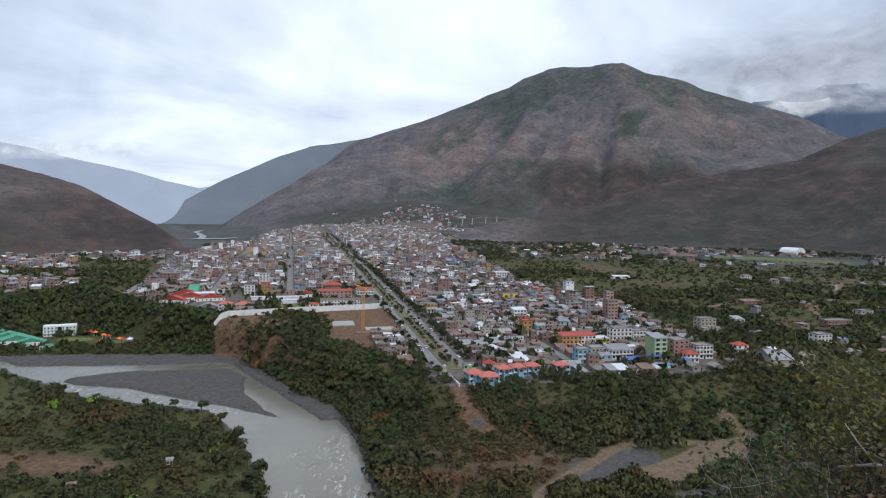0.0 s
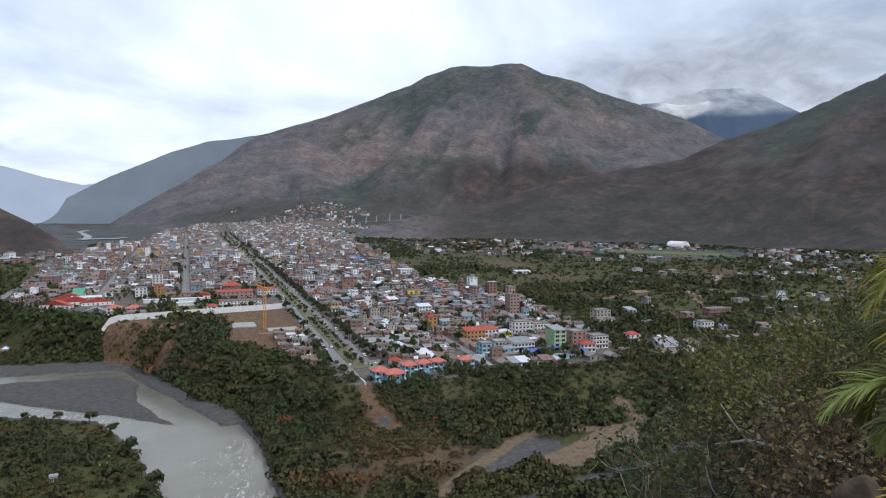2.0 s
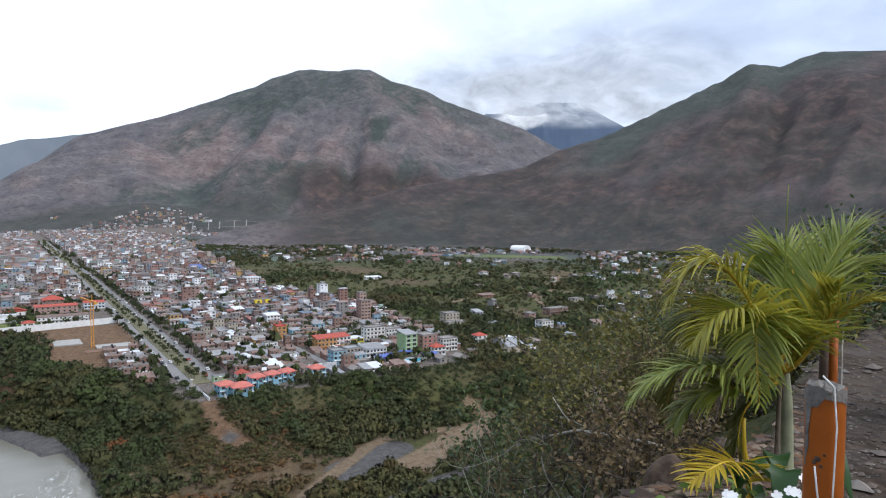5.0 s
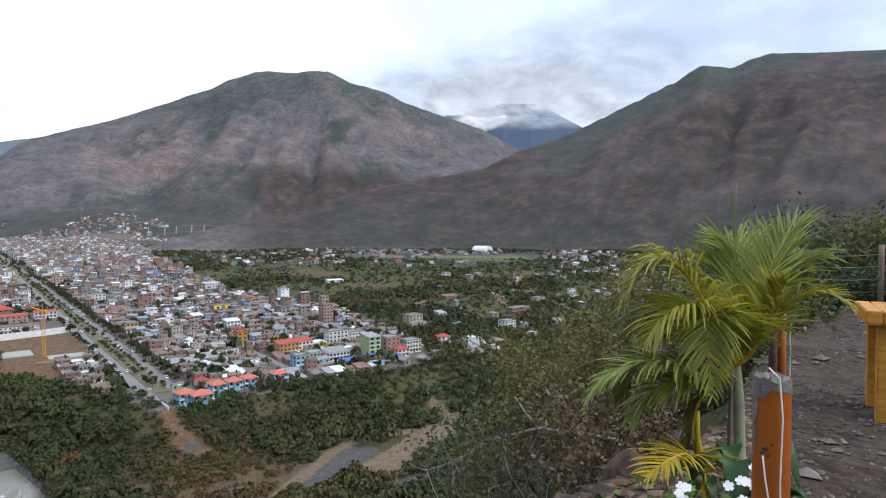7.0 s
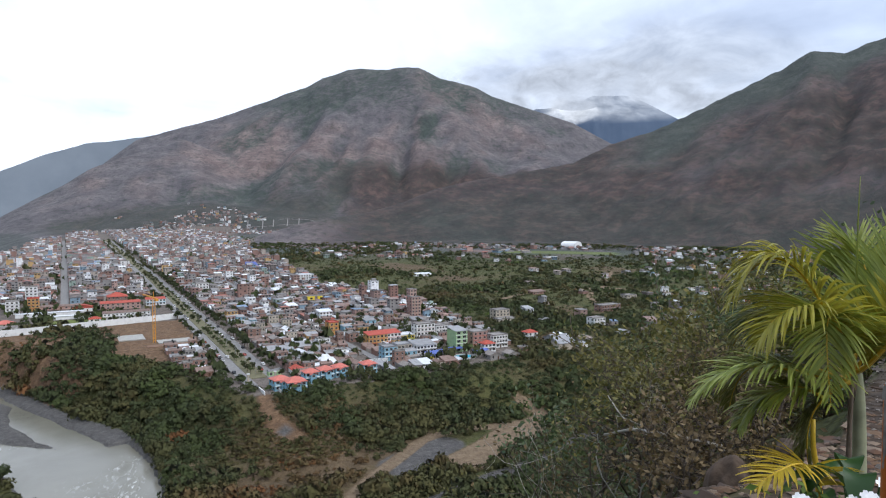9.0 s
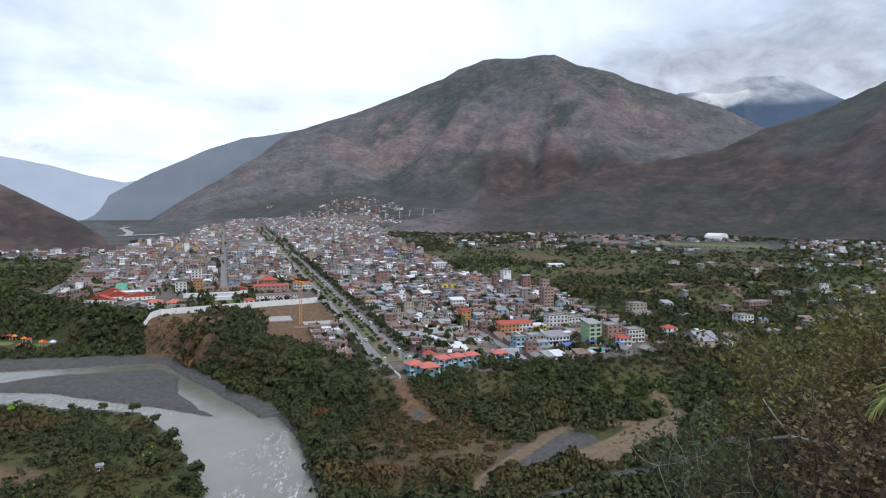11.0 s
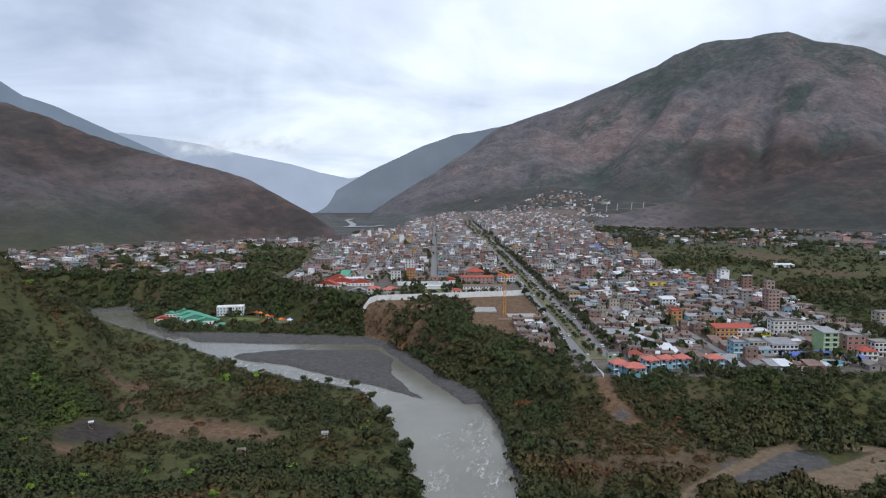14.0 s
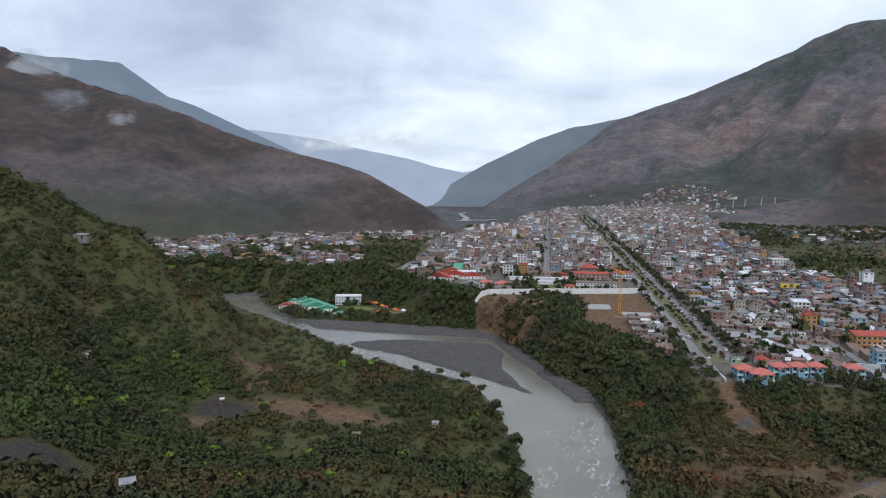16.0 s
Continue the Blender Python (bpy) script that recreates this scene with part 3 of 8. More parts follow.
TOWN_RIGHT = ((330, 150), (350, 262), (376, 268), (434, 284), (586, 310), (664, 292), (760, 260), (848, 272), (999, 292), (1281, 316), (1538, 364), (2113, 560), (2500, 640), (2900, 600))


def in_town(s, v, margin=0.0):
    lo = np.interp(s, *zip(*TOWN_LEFT))
    hi = np.interp(s, *zip(*TOWN_RIGHT))
    return (s > 338) & (s < 2420) & (v > lo - margin) & (v < hi + margin)


def gaussian(x, y, cx, cy, rx, ry):
    return np.exp(-(((x - cx) / rx) ** 2 + ((y - cy) / ry) ** 2))


def cover_masks(x, y, z):
    az, r = bearing(x, y), np.hypot(x, y)
    s, v = to_town(x, y)
    n1, n2, n3 = fbm(x / 420, y / 420, 5, 90), fbm(x / 90, y / 90, 4, 91), fbm(x / 30, y / 30, 3, 92)
    hills = np.where(az < -18, smooth(1130, 1200, r), smooth(1250, 1700, r))
    steep_green = smooth(0.02, 0.16, n1)
    el = np.degrees(np.arctan2(z, r))
    # mountains: dry red grass, greener in the folds, on the tops and at the foot
    green = np.where(hills > 0.5, 0.12 + 0.5 * steep_green, 0.80 + 1.3 * n2)
    crest = along(RIDGES["east_hill"], az, 1)
    top = smooth(-3.0, -1.3, el - crest + 3.2 * n1 - 0.8 * smooth(47, 49, az)) * smooth(29, 36, az) * smooth(1500, 1700, r)
    upper = smooth(5.5, 10.0, el + 7 * n1) * smooth(3000, 3200, r) * (az < 32)
    green = np.maximum(green, 0.62 * upper)
    green = np.maximum(green, top * 0.95)
    green = np.maximum(green, 0.8 * smooth(2.0, 0.6, el - 8.8 - 1.6 * n1 * 4) * smooth(8.0, 9.4, el) * smooth(-4, 4, az) * smooth(24, 18, az))
    green = np.maximum(green, gaussian(az, el, 15.6, 7.6, 1.1, 1.9) * 1.0)
    green = np.maximum(green, hills * smooth(3.2, 0.4, el + 5 * n1) * smooth(6, 13, az) * (r < 2700) * 0.95)
    green = np.maximum(green, hills * smooth(4.0, 0.0, el + 1.5) * smooth(-29, -36, az) * 0.8)
    soil = 0.02 + 0.5 * n1
    soil = np.where(hills > 0.5, 0.54 + 1.5 * fbm(x / 600, y / 600, 4, 95) - 0.25 * smooth(0, -12, az) * smooth(-24, -20, az), soil)
    # peak: redder and paler low on the right, less so above and left
    soil = np.where((hills > 0.5) & (r > 2400), soil + 0.45 * gaussian(az, el, 13, 3.0, 6, 3.4) - 0.35 * upper - 0.25 * smooth(3, -3, az), soil)
    soil = np.where((hills > 0.5) & (az > 20) & (r < 3100), soil - 0.25 * smooth(24, 44, az), soil)
    brush = np.where(hills > 0.5, np.where(az < -18, 0.98, 0.75 * smooth(3150, 3000, r) * smooth(4, 12, az)), 0.0)
    brush = brush * (1 - 0.42 * smooth(0.05, 0.2, fbm(x / 300, y / 300, 4, 97)))
    brush = np.where((az > 4) & (hills > 0.5), np.minimum(1, brush * 1.3 + 0.12 * (r < 3050)) * (1 - 0.85 * top), brush)
    foot = hills * smooth(3.0, 0.0, el + 4 * n1) * smooth(6, 13, az) * (r < 2700)
    brush = brush * (1 - 0.25 * foot)
    brush = brush * (1 - 0.35 * hills * smooth(3.5, -0.5, el + 6 * n1) * smooth(-27, -35, az))
    low = smooth(2150, 2300, r) * smooth(2950, 2750, r) * smooth(-16, -13, az) * smooth(10, 6, az)
    green, soil, brush = np.maximum(green, 0.75 * low), soil * (1 - 0.6 * low), np.maximum(brush * (1 - low), 0.45 * low)
    knoll = smooth(2300, 2400, r) * (r < 2750) * smooth(-19.5, -20.5, az) * smooth(-26, -24.5, az)
    brush, green = brush * (1 - knoll), np.maximum(green, knoll)
    floor_far = smooth(1350, 1450, r) * smooth(-12, -14, az) * smooth(-27, -25, az) * (r < 3300) * smooth(-52, -60, z)
    brush, green, soil = brush * (1 - floor_far), np.maximum(green * (1 - floor_far), 0.55 * floor_far), soil * (1 - 0.5 * floor_far)
    # near banks
    lush = smooth(-6, -10, az) * (r < 640)
    green, soil = green + 0.5 * lush, soil - 0.1 * lush
    scrub = gaussian(x, y, 34, 288, 58, 40)
    green = np.where(r < 700, green - 0.9 * scrub, green)
    soil = np.where(r < 700, soil + 0.3 * scrub, soil)
    for cx, cy, rx, ry in ((-240, 300, 13, 20), (-190, 277, 34, 16), (-150, 275, 26, 10), (-262, 330, 24, 9), (-212, 232, 24, 11), (-130, 300, 14, 9), (-175, 330, 20, 9), (-300, 250, 22, 12), (-170, 205, 24, 9)):
        g = gaussian(x + 9 * n3 * 2, y + 7 * n2 * 2, cx, cy, rx, ry)
        green, soil = green - 1.0 * g, soil + 0.65 * g
    burnt = np.maximum(gaussian(x, y, -222, 258, 13, 20), gaussian(x, y, -158, 114, 16, 14)) * 1.1
    gravel, sand = np.zeros_like(x), np.zeros_like(x)
    bed = bed_mask(x, y)
    a, b = along(BED, az, 1), along(BED, az, 2)
    ok = (az > -46) & (az < -3)
    bank = np.where(ok, smooth(a - 9, a - 3, r) * (1 - smooth(b + 2, b + 8, r)), 0)
    gravel = np.maximum(gravel, np.maximum(bank, bed) * smooth(WATER + 5, WATER + 2.5, z))
    gravel = np.maximum(gravel, smooth(6, 2, line_distance(STREAM, x, y)))
    gravel = np.maximum(gravel, 0.95 * smooth(14, 9, line_distance(((66, 279), (78, 290), (90, 299)), x, y)))
    for pts, half in DIRT_TRACKS:
        m = smooth(half + 2.5, half - 0.5, line_distance(pts, x, y))
        green, soil, gravel, sand = green * (1 - m) - 0.4 * m, soil * (1 - m), gravel * (1 - m), np.maximum(sand, m)
    for pts, half in TRAILS:
        m = smooth(half + 2.0, half - 1.0, line_distance(pts, x, y) + 2 * n3)
        green, soil = green * (1 - m) - 0.5 * m, soil * (1 - m) + 0.9 * m
    gravel = np.maximum(gravel, 0.9 * gaussian(x, y, 18, 316, 4.5, 5.5))
    sand = np.maximum(sand, 0.6 * gaussian(x, y, -23, 305, 4, 6))
    cliff = 0.55 * gaussian(x, y, -150, 495, 18, 7) + 0.7 * gaussian(x, y, -108, 470, 12, 8) + 0.8 * gaussian(x, y, -70, 402, 26, 5) + 0.6 * gaussian(x, y, 72, 372, 10, 10)
    green, soil = green - 1.1 * cliff, soil + 1.0 * cliff
    town = in_town(s, v).astype(float) * (1 - smooth(2300, 2800, r) * 0.5) * (1 - smooth(-1.5, 0.5, az) * smooth(1850, 1950, r))
    site = ((s > 438) & (s < 585) & (v > -60) & (v < np.where(s < 470, 56, 82))).astype(float)
    soil, green = soil + 1.3 * site, green * (1 - site) - 0.4 * site
    town = town * (1 - 0.8 * site)
    # farmland east of the town: brown plots, a long grass strip
    farm = ((v > 300) & (r < 1650) & (az > 8)).astype(float)
    plots = fbm(np.floor((x + 0.3 * y) / 70), np.floor((y - 0.3 * x) / 55), 1, 77)
    green = green + farm * (1.0 * plots + 0.05)
    soil = soil + farm * 0.9 * smooth(0.1, 0.35, plots)
    strip = smooth(60, 25, np.abs(r - 1370 - 60 * n1)) * smooth(16.5, 18.5, az) * smooth(33, 31, az)
    pitch = 0.62 * strip * smooth(20, 23, az)
    soil, green = soil + strip * smooth(24, 19, az), green * (1 - strip) + 0.7 * strip * smooth(19, 23, az)
    pitch = np.maximum(pitch, ((s > 590) & (s < 625) & (v > -20) & (v < 28)).astype(float) * 0.9)
    pitch = np.maximum(pitch, 0.95 * smooth(1.25, 0.8, np.minimum(((x + 308) / 15) ** 2 + ((y - 553) / 9) ** 2, ((x + 268) / 9) ** 2 + ((y - 546) / 6) ** 2)))
    # the trodden shelf of the lookout
    rim = lookout(x, y)
    shelf = smooth(rim * 1.15 + 0.2, rim * 0.9, r)
    gravel = gravel * (1 - shelf)
    soil, green = soil * (1 - shelf) + 0.45 * shelf, green * (1 - shelf)
    burnt = np.maximum(burnt, 0.62 * shelf)
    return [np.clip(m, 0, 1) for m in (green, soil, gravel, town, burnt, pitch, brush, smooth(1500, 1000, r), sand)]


def build_ground():
    az = np.concatenate([np.linspace(-66, 68, 500), np.linspace(70, 292, 60)])
    rr = np.concatenate([np.geomspace(0.002, 15, 52)[:-1], np.geomspace(15, 215, 60)[:-1], np.linspace(215, 720, 145)[:-1], np.geomspace(720, 4960, 140)])
    A, Rr = np.meshgrid(np.radians(az), rr)
    X, Y = Rr * np.sin(A), Rr * np.cos(A)
    Zg = height(X, Y)
    n, m = X.shape
    idx = np.arange(n * m).reshape(n, m)
    nxt = np.roll(idx, -1, axis=1)
    quads = np.stack([idx[:-1], idx[1:], nxt[1:], nxt[:-1]], -1).reshape(-1, 4)
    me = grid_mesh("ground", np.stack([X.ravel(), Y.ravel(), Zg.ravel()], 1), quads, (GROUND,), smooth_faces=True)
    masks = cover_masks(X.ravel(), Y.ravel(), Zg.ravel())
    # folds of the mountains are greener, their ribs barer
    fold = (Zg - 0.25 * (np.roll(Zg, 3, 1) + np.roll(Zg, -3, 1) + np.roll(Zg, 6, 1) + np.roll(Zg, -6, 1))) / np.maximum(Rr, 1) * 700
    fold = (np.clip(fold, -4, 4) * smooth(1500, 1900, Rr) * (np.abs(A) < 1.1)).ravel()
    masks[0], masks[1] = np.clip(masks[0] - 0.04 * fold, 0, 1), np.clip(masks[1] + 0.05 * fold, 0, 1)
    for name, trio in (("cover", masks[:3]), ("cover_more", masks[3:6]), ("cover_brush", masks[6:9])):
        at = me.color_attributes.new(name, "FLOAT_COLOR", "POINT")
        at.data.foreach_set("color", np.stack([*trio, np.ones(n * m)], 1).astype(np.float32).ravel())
    return new("ground", me)


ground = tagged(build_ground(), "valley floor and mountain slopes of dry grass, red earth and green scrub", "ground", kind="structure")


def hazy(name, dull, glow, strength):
    """Far ranges: a blue-grey emission on their surface stands in for the haze."""
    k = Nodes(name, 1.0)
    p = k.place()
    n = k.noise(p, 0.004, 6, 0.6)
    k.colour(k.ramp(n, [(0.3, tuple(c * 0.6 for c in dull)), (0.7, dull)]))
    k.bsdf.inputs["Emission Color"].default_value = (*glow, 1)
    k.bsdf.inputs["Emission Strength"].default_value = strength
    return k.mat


def build_backdrop():
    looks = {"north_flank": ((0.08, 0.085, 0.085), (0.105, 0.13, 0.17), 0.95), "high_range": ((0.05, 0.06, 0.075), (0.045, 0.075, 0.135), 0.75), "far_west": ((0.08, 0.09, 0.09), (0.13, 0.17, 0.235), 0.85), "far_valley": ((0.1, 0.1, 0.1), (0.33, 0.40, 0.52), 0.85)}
    for i, (name, table) in enumerate(BACKDROP.items()):
        az = np.linspace(table[0][0], table[-1][0], 260)
        el, R, B = (along(table, az, c) for c in (1, 2, 3))
        t = np.linspace(0, 1, 40)
        A, Tt = np.meshgrid(az, t)
        top = R * np.tan(np.radians(el)) * (1 + 0.02 * fbm(az * 1.1, az * 0, 4, 80 + i))
        r = B + (R - B) * Tt
        z = -120 + (top + 120) * Tt ** 1.1 * (1 + 0.5 * (1 - Tt) * fbm(A * 0.7, Tt * 3, 4, 85 + i))
        a = np.radians(A)
        n, m = A.shape
        idx = np.arange(n * m).reshape(n, m)
        quads = np.stack([idx[:-1, :-1], idx[:-1, 1:], idx[1:, 1:], idx[1:, :-1]], -1).reshape(-1, 4)
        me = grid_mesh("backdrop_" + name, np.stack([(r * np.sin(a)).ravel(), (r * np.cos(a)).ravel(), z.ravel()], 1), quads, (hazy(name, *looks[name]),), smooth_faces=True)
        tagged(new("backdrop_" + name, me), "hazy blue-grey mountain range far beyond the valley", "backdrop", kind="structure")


build_backdrop()


def cloud_sheet(name, label, az, el, r, colour, scale, cover, seed, ragged=1.0, dense=0.95):
    """A bank of low cloud as a curved sheet that thins out raggedly to its edges."""
    k = Nodes(name, 1.0)
    u = k.attr("inner").outputs["Fac"]
    p = k.add("ShaderNodeMapping")
    p.inputs["Location"].default_value = (seed * 13.7, seed * 5.1, 0)
    p.inputs["Scale"].default_value = (1, 1, 1.7)
    k.link(k.place(), p.inputs["Vector"])
    n = k.noise(p.outputs[0], scale, 8, 0.58, 0.5)
    thick = k.math("MULTIPLY", k.math("SUBTRACT", k.math("ADD", k.math("MULTIPLY", n, 2.0 * ragged, False), k.math("MULTIPLY", u, 0.62, False), False), 1.62 - cover, False), 1.9)
    thick = k.math("MULTIPLY", k.math("MULTIPLY", thick, k.math("MULTIPLY", u, 2.2)), dense)
    # emission stands in for daylight on the cloud, lighter and darker by noise
    glow = k.add("ShaderNodeEmission", Strength=1.0)
    shade = k.noise(p.outputs[0], scale * 1.6, 6, 0.6, 0.4)
    k.link(k.ramp(shade, [(0.36, tuple(c * 0.72 for c in colour)), (0.66, tuple(min(1, c * 1.15) for c in colour))]), glow.inputs["Color"])
    clear = k.add("ShaderNodeBsdfTransparent")
    mx = k.add("ShaderNodeMixShader")
    k.link(thick, mx.inputs[0])
    k.link(clear.outputs[0], mx.inputs[1])
    k.link(glow.outputs[0], mx.inputs[2])
    k.link(mx.outputs[0], k.tree.nodes["Material Output"].inputs["Surface"])
    n1, n2 = 40, 16
    A, E = np.meshgrid(np.radians(np.linspace(*az, n1)), np.radians(np.linspace(*el, n2)))
    U, V = np.meshgrid(np.linspace(-1, 1, n1), np.linspace(-1, 1, n2))
    R = r * (1 + 0.012 * fbm(A * 9, E * 30, 3, seed))
    co = np.stack([R * np.sin(A), R * np.cos(A), R * np.tan(E)], -1).reshape(-1, 3)
    idx = np.arange(n1 * n2).reshape(n2, n1)
    quads = np.stack([idx[:-1, :-1], idx[:-1, 1:], idx[1:, 1:], idx[1:, :-1]], -1).reshape(-1, 4)
    me = grid_mesh(name, co, quads, (k.mat,), smooth_faces=True)
    at = me.attributes.new("inner", "FLOAT", "POINT")
    at.data.foreach_set("value", np.clip((1 - U ** 2) * (1 - V ** 2), 0, 1).astype(np.float32).ravel())
    tagged(new(name, me), label, "cloud", kind="structure")


cloud_sheet("backdrop_cloud_bank", "grey-white cloud bank resting on the high range", (15, 45), (7.6, 13.2), 4160, (0.50, 0.54, 0.61), 0.0028, 0.62, 1)
cloud_sheet("backdrop_cloud_tongue", "white cloud tongue in the saddle of the high range", (24.5, 31), (7.2, 10.2), 4150, (0.66, 0.69, 0.74), 0.005, 0.42, 2)
cloud_sheet("backdrop_cloud_valley", "pale cloud along the far crest of the valley", (-37, -20), (3.0, 5.9), 4330, (0.78, 0.83, 0.92), 0.004, 0.24, 3, dense=0.8)
cloud_sheet("backdrop_cloud_wisp", "thin white wisp on the dark hillside", (-49.3, -46.2), (5.0, 6.6), 1640, (0.42, 0.45, 0.50), 0.02, 0.20, 4, 1.2, 0.6)
cloud_sheet("backdrop_cloud_wisp_2", "thin white wisp on the dark hillside", (-53.5, -48.8), (5.6, 7.9), 1700, (0.30, 0.33, 0.38), 0.014, 0.12, 5, 1.2, 0.5)
cloud_sheet("backdrop_cloud_wisp_3", "thin cloud over the shoulder of the hill", (-55.6, -50.5), (8.2, 10.4), 2380, (0.40, 0.44, 0.50), 0.010, 0.14, 6, 1.2, 0.6)


# ---- the river ----
def water_material():
    k = Nodes("silty_water", 0.16)
    p = k.place()
    wide = k.noise(p, 0.03, 4, 0.6, 0.5)
    c = k.ramp(wide, [(0.35, (0.140, 0.133, 0.106)), (0.65, (0.178, 0.170, 0.136))])
    flow = k.noise(k.stretch(p, 1.0, 0.35, 1.0), 0.55, 5, 0.62, 0.8)
    fast = k.attr("rapid").outputs["Fac"]
    foam = k.math("MULTIPLY", k.math("MULTIPLY", k.math("SUBTRACT", flow, 0.545), 9.0), fast)
    c = k.mix(foam, c, (0.72, 0.73, 0.72))
    k.colour(c)
    k.link(k.math("ADD", k.math("MULTIPLY", foam, 0.5), k.math("ADD", 0.16, k.math("MULTIPLY", fast, 0.2))), k.bsdf.inputs["Roughness"])
    k.bsdf.inputs["Specular IOR Level"].default_value = 0.35
    k.bump(k.noise(k.stretch(p, 1.0, 0.6, 1.0), 0.9, 4, 0.6, 0.5), 0.2, 0.25)
    return k.mat


def build_river():
    az = np.radians(np.linspace(-47, -2.5, 150))
    rr = np.linspace(130, 930, 220)
    A, Rr = np.meshgrid(az, rr)
    X, Y = Rr * np.sin(A), Rr * np.cos(A)
    a, b = along(BED, np.degrees(A), 1), along(BED, np.degrees(A), 2)
    keep = (Rr > a - 12) & (Rr < b + 12)
    n, m = X.shape
    idx = np.arange(n * m).reshape(n, m)
    quads = np.stack([idx[:-1, :-1], idx[1:, :-1], idx[1:, 1:], idx[:-1, 1:]], -1)
    q = quads[keep[:-1, :-1]].reshape(-1, 4)
    used = np.unique(q)
    remap = np.zeros(n * m, int)
    remap[used] = np.arange(len(used))
    co = np.stack([X.ravel(), Y.ravel(), np.full(n * m, WATER)], 1)[used]
    me = grid_mesh("river", co, remap[q], (water_material(),), smooth_faces=True)
    x, y = co[:, 0], co[:, 1]
    quick = ((-52, 317, 5, 12, 1.0), (-46, 296, 4, 14, 1.0), (-42, 268, 4, 14, 1.0), (-55, 286, 6, 10, 0.9), (-63, 302, 7, 7, 0.55), (-55, 251, 7, 10, 0.7), (-233, 410, 16, 9, 1.0), (-195, 393, 22, 6, 0.8), (-157, 378, 24, 6, 0.9), (-128, 364, 16, 6, 0.7), (-332, 467, 18, 8, 0.6), (-34, 254, 4, 12, 0.9))
    rapid = np.maximum.reduce([k * gaussian(x, y, cx, cy, rx, ry) for cx, cy, rx, ry, k in quick])
    at = me.attributes.new("rapid", "FLOAT", "POINT")
    at.data.foreach_set("value", rapid.astype(np.float32))
    return new("river", me)


river = tagged(build_river(), "shallow grey silty river with white riffles between gravel banks", "river", kind="structure")


def far_water():
    """Braids of the river far down the valley."""
    for name, pts, half in (("river_braid", ((-20.6, 2240), (-19.8, 2260), (-19.0, 2270), (-18.2, 2260), (-17.3, 2270)), 26), ("river_braid", ((-20.1, 2270), (-19.9, 2400), (-20.2, 2550), (-20.6, 2700), (-20.0, 2900)), 11)):
        path = [(r * math.sin(radians(a)), r * math.cos(radians(a))) for a, r in pts]
        co, faces = [], []
        for i, (x, y) in enumerate(path):
            x1, y1 = path[min(i + 1, len(path) - 1)]
            x0, y0 = path[max(i - 1, 0)]
            d = Vector((x1 - x0, y1 - y0)).normalized()
            for side in (-1, 1):
                px, py = x - d.y * half * side, y + d.x * half * side
                co.append((px, py, max(height_at(px, py), height_at(x, y)) + 2))
        for i in range(len(path) - 1):
            faces.append((2 * i, 2 * i + 1, 2 * i + 3, 2 * i + 2))
        me = grid_mesh(name, co, faces, (FAR_WATER,))
        tagged(new(name, me), "pale far braid of the river", "river", kind="structure")


FAR_WATER = paved("far_river", (0.27, 0.27, 0.26), (0.36, 0.37, 0.37), 0.02)
far_water()


# ---- trees and scrub ----
def crown_shape(seed, leaves, lobes=5, leaf=0.3, flat=0.8):
    """Leaf sprays on several lobes: an uneven crown, about two wide, on the ground at z = 0."""
    g = np.random.default_rng(seed)
    centres = np.stack([g.normal(0, 0.42, lobes), g.normal(0, 0.42, lobes), 0.72 * flat + g.normal(0, 0.2, lobes)], 1)
    centres[0] = (0, 0, 0.8 * flat)
    radii = g.uniform(0.36, 0.66, lobes)
    which = g.integers(0, lobes, leaves)
    d = g.normal(size=(leaves, 3))
    d[:, 2] = np.abs(d[:, 2]) * 0.9 - 0.3
    d /= np.linalg.norm(d, axis=1)[:, None]
    p = centres[which] + d * (radii[which] * g.uniform(0.55, 1.05, leaves))[:, None] * (1, 1, flat)
    p[:, 2] = np.maximum(p[:, 2], 0.05)
    n = d * 1.3 + g.normal(0, 0.35, (leaves, 3))
    n /= np.linalg.norm(n, axis=1)[:, None]
    t = np.cross(n, g.normal(size=(leaves, 3)))
    t /= np.linalg.norm(t, axis=1)[:, None]
    b = np.cross(n, t)
    w = (leaf * g.uniform(0.65, 1.35, leaves))[:, None]
    co = np.stack([p - t * w * 0.8 - b * w * 0.45, p + t * w * 0.8 - b * w * 0.45, p + b * w * 0.95], 1).reshape(-1, 3)
    return co, np.arange(leaves * 3).reshape(-1, 3)


def mass_normals(co):
    """Outward directions of a crown as one mass."""
    n = (co - (0, 0, 0.35)) * (0.8, 0.8, 1.1) + (0, 0, 0.85)
    return n / np.maximum(np.linalg.norm(n, axis=1), 1e-6)[:, None]


def give_mass(me, n):
    at = me.attributes.new("mass", "FLOAT_VECTOR", "POINT")
    at.data.foreach_set("vector", np.ascontiguousarray(n, np.float32).ravel())


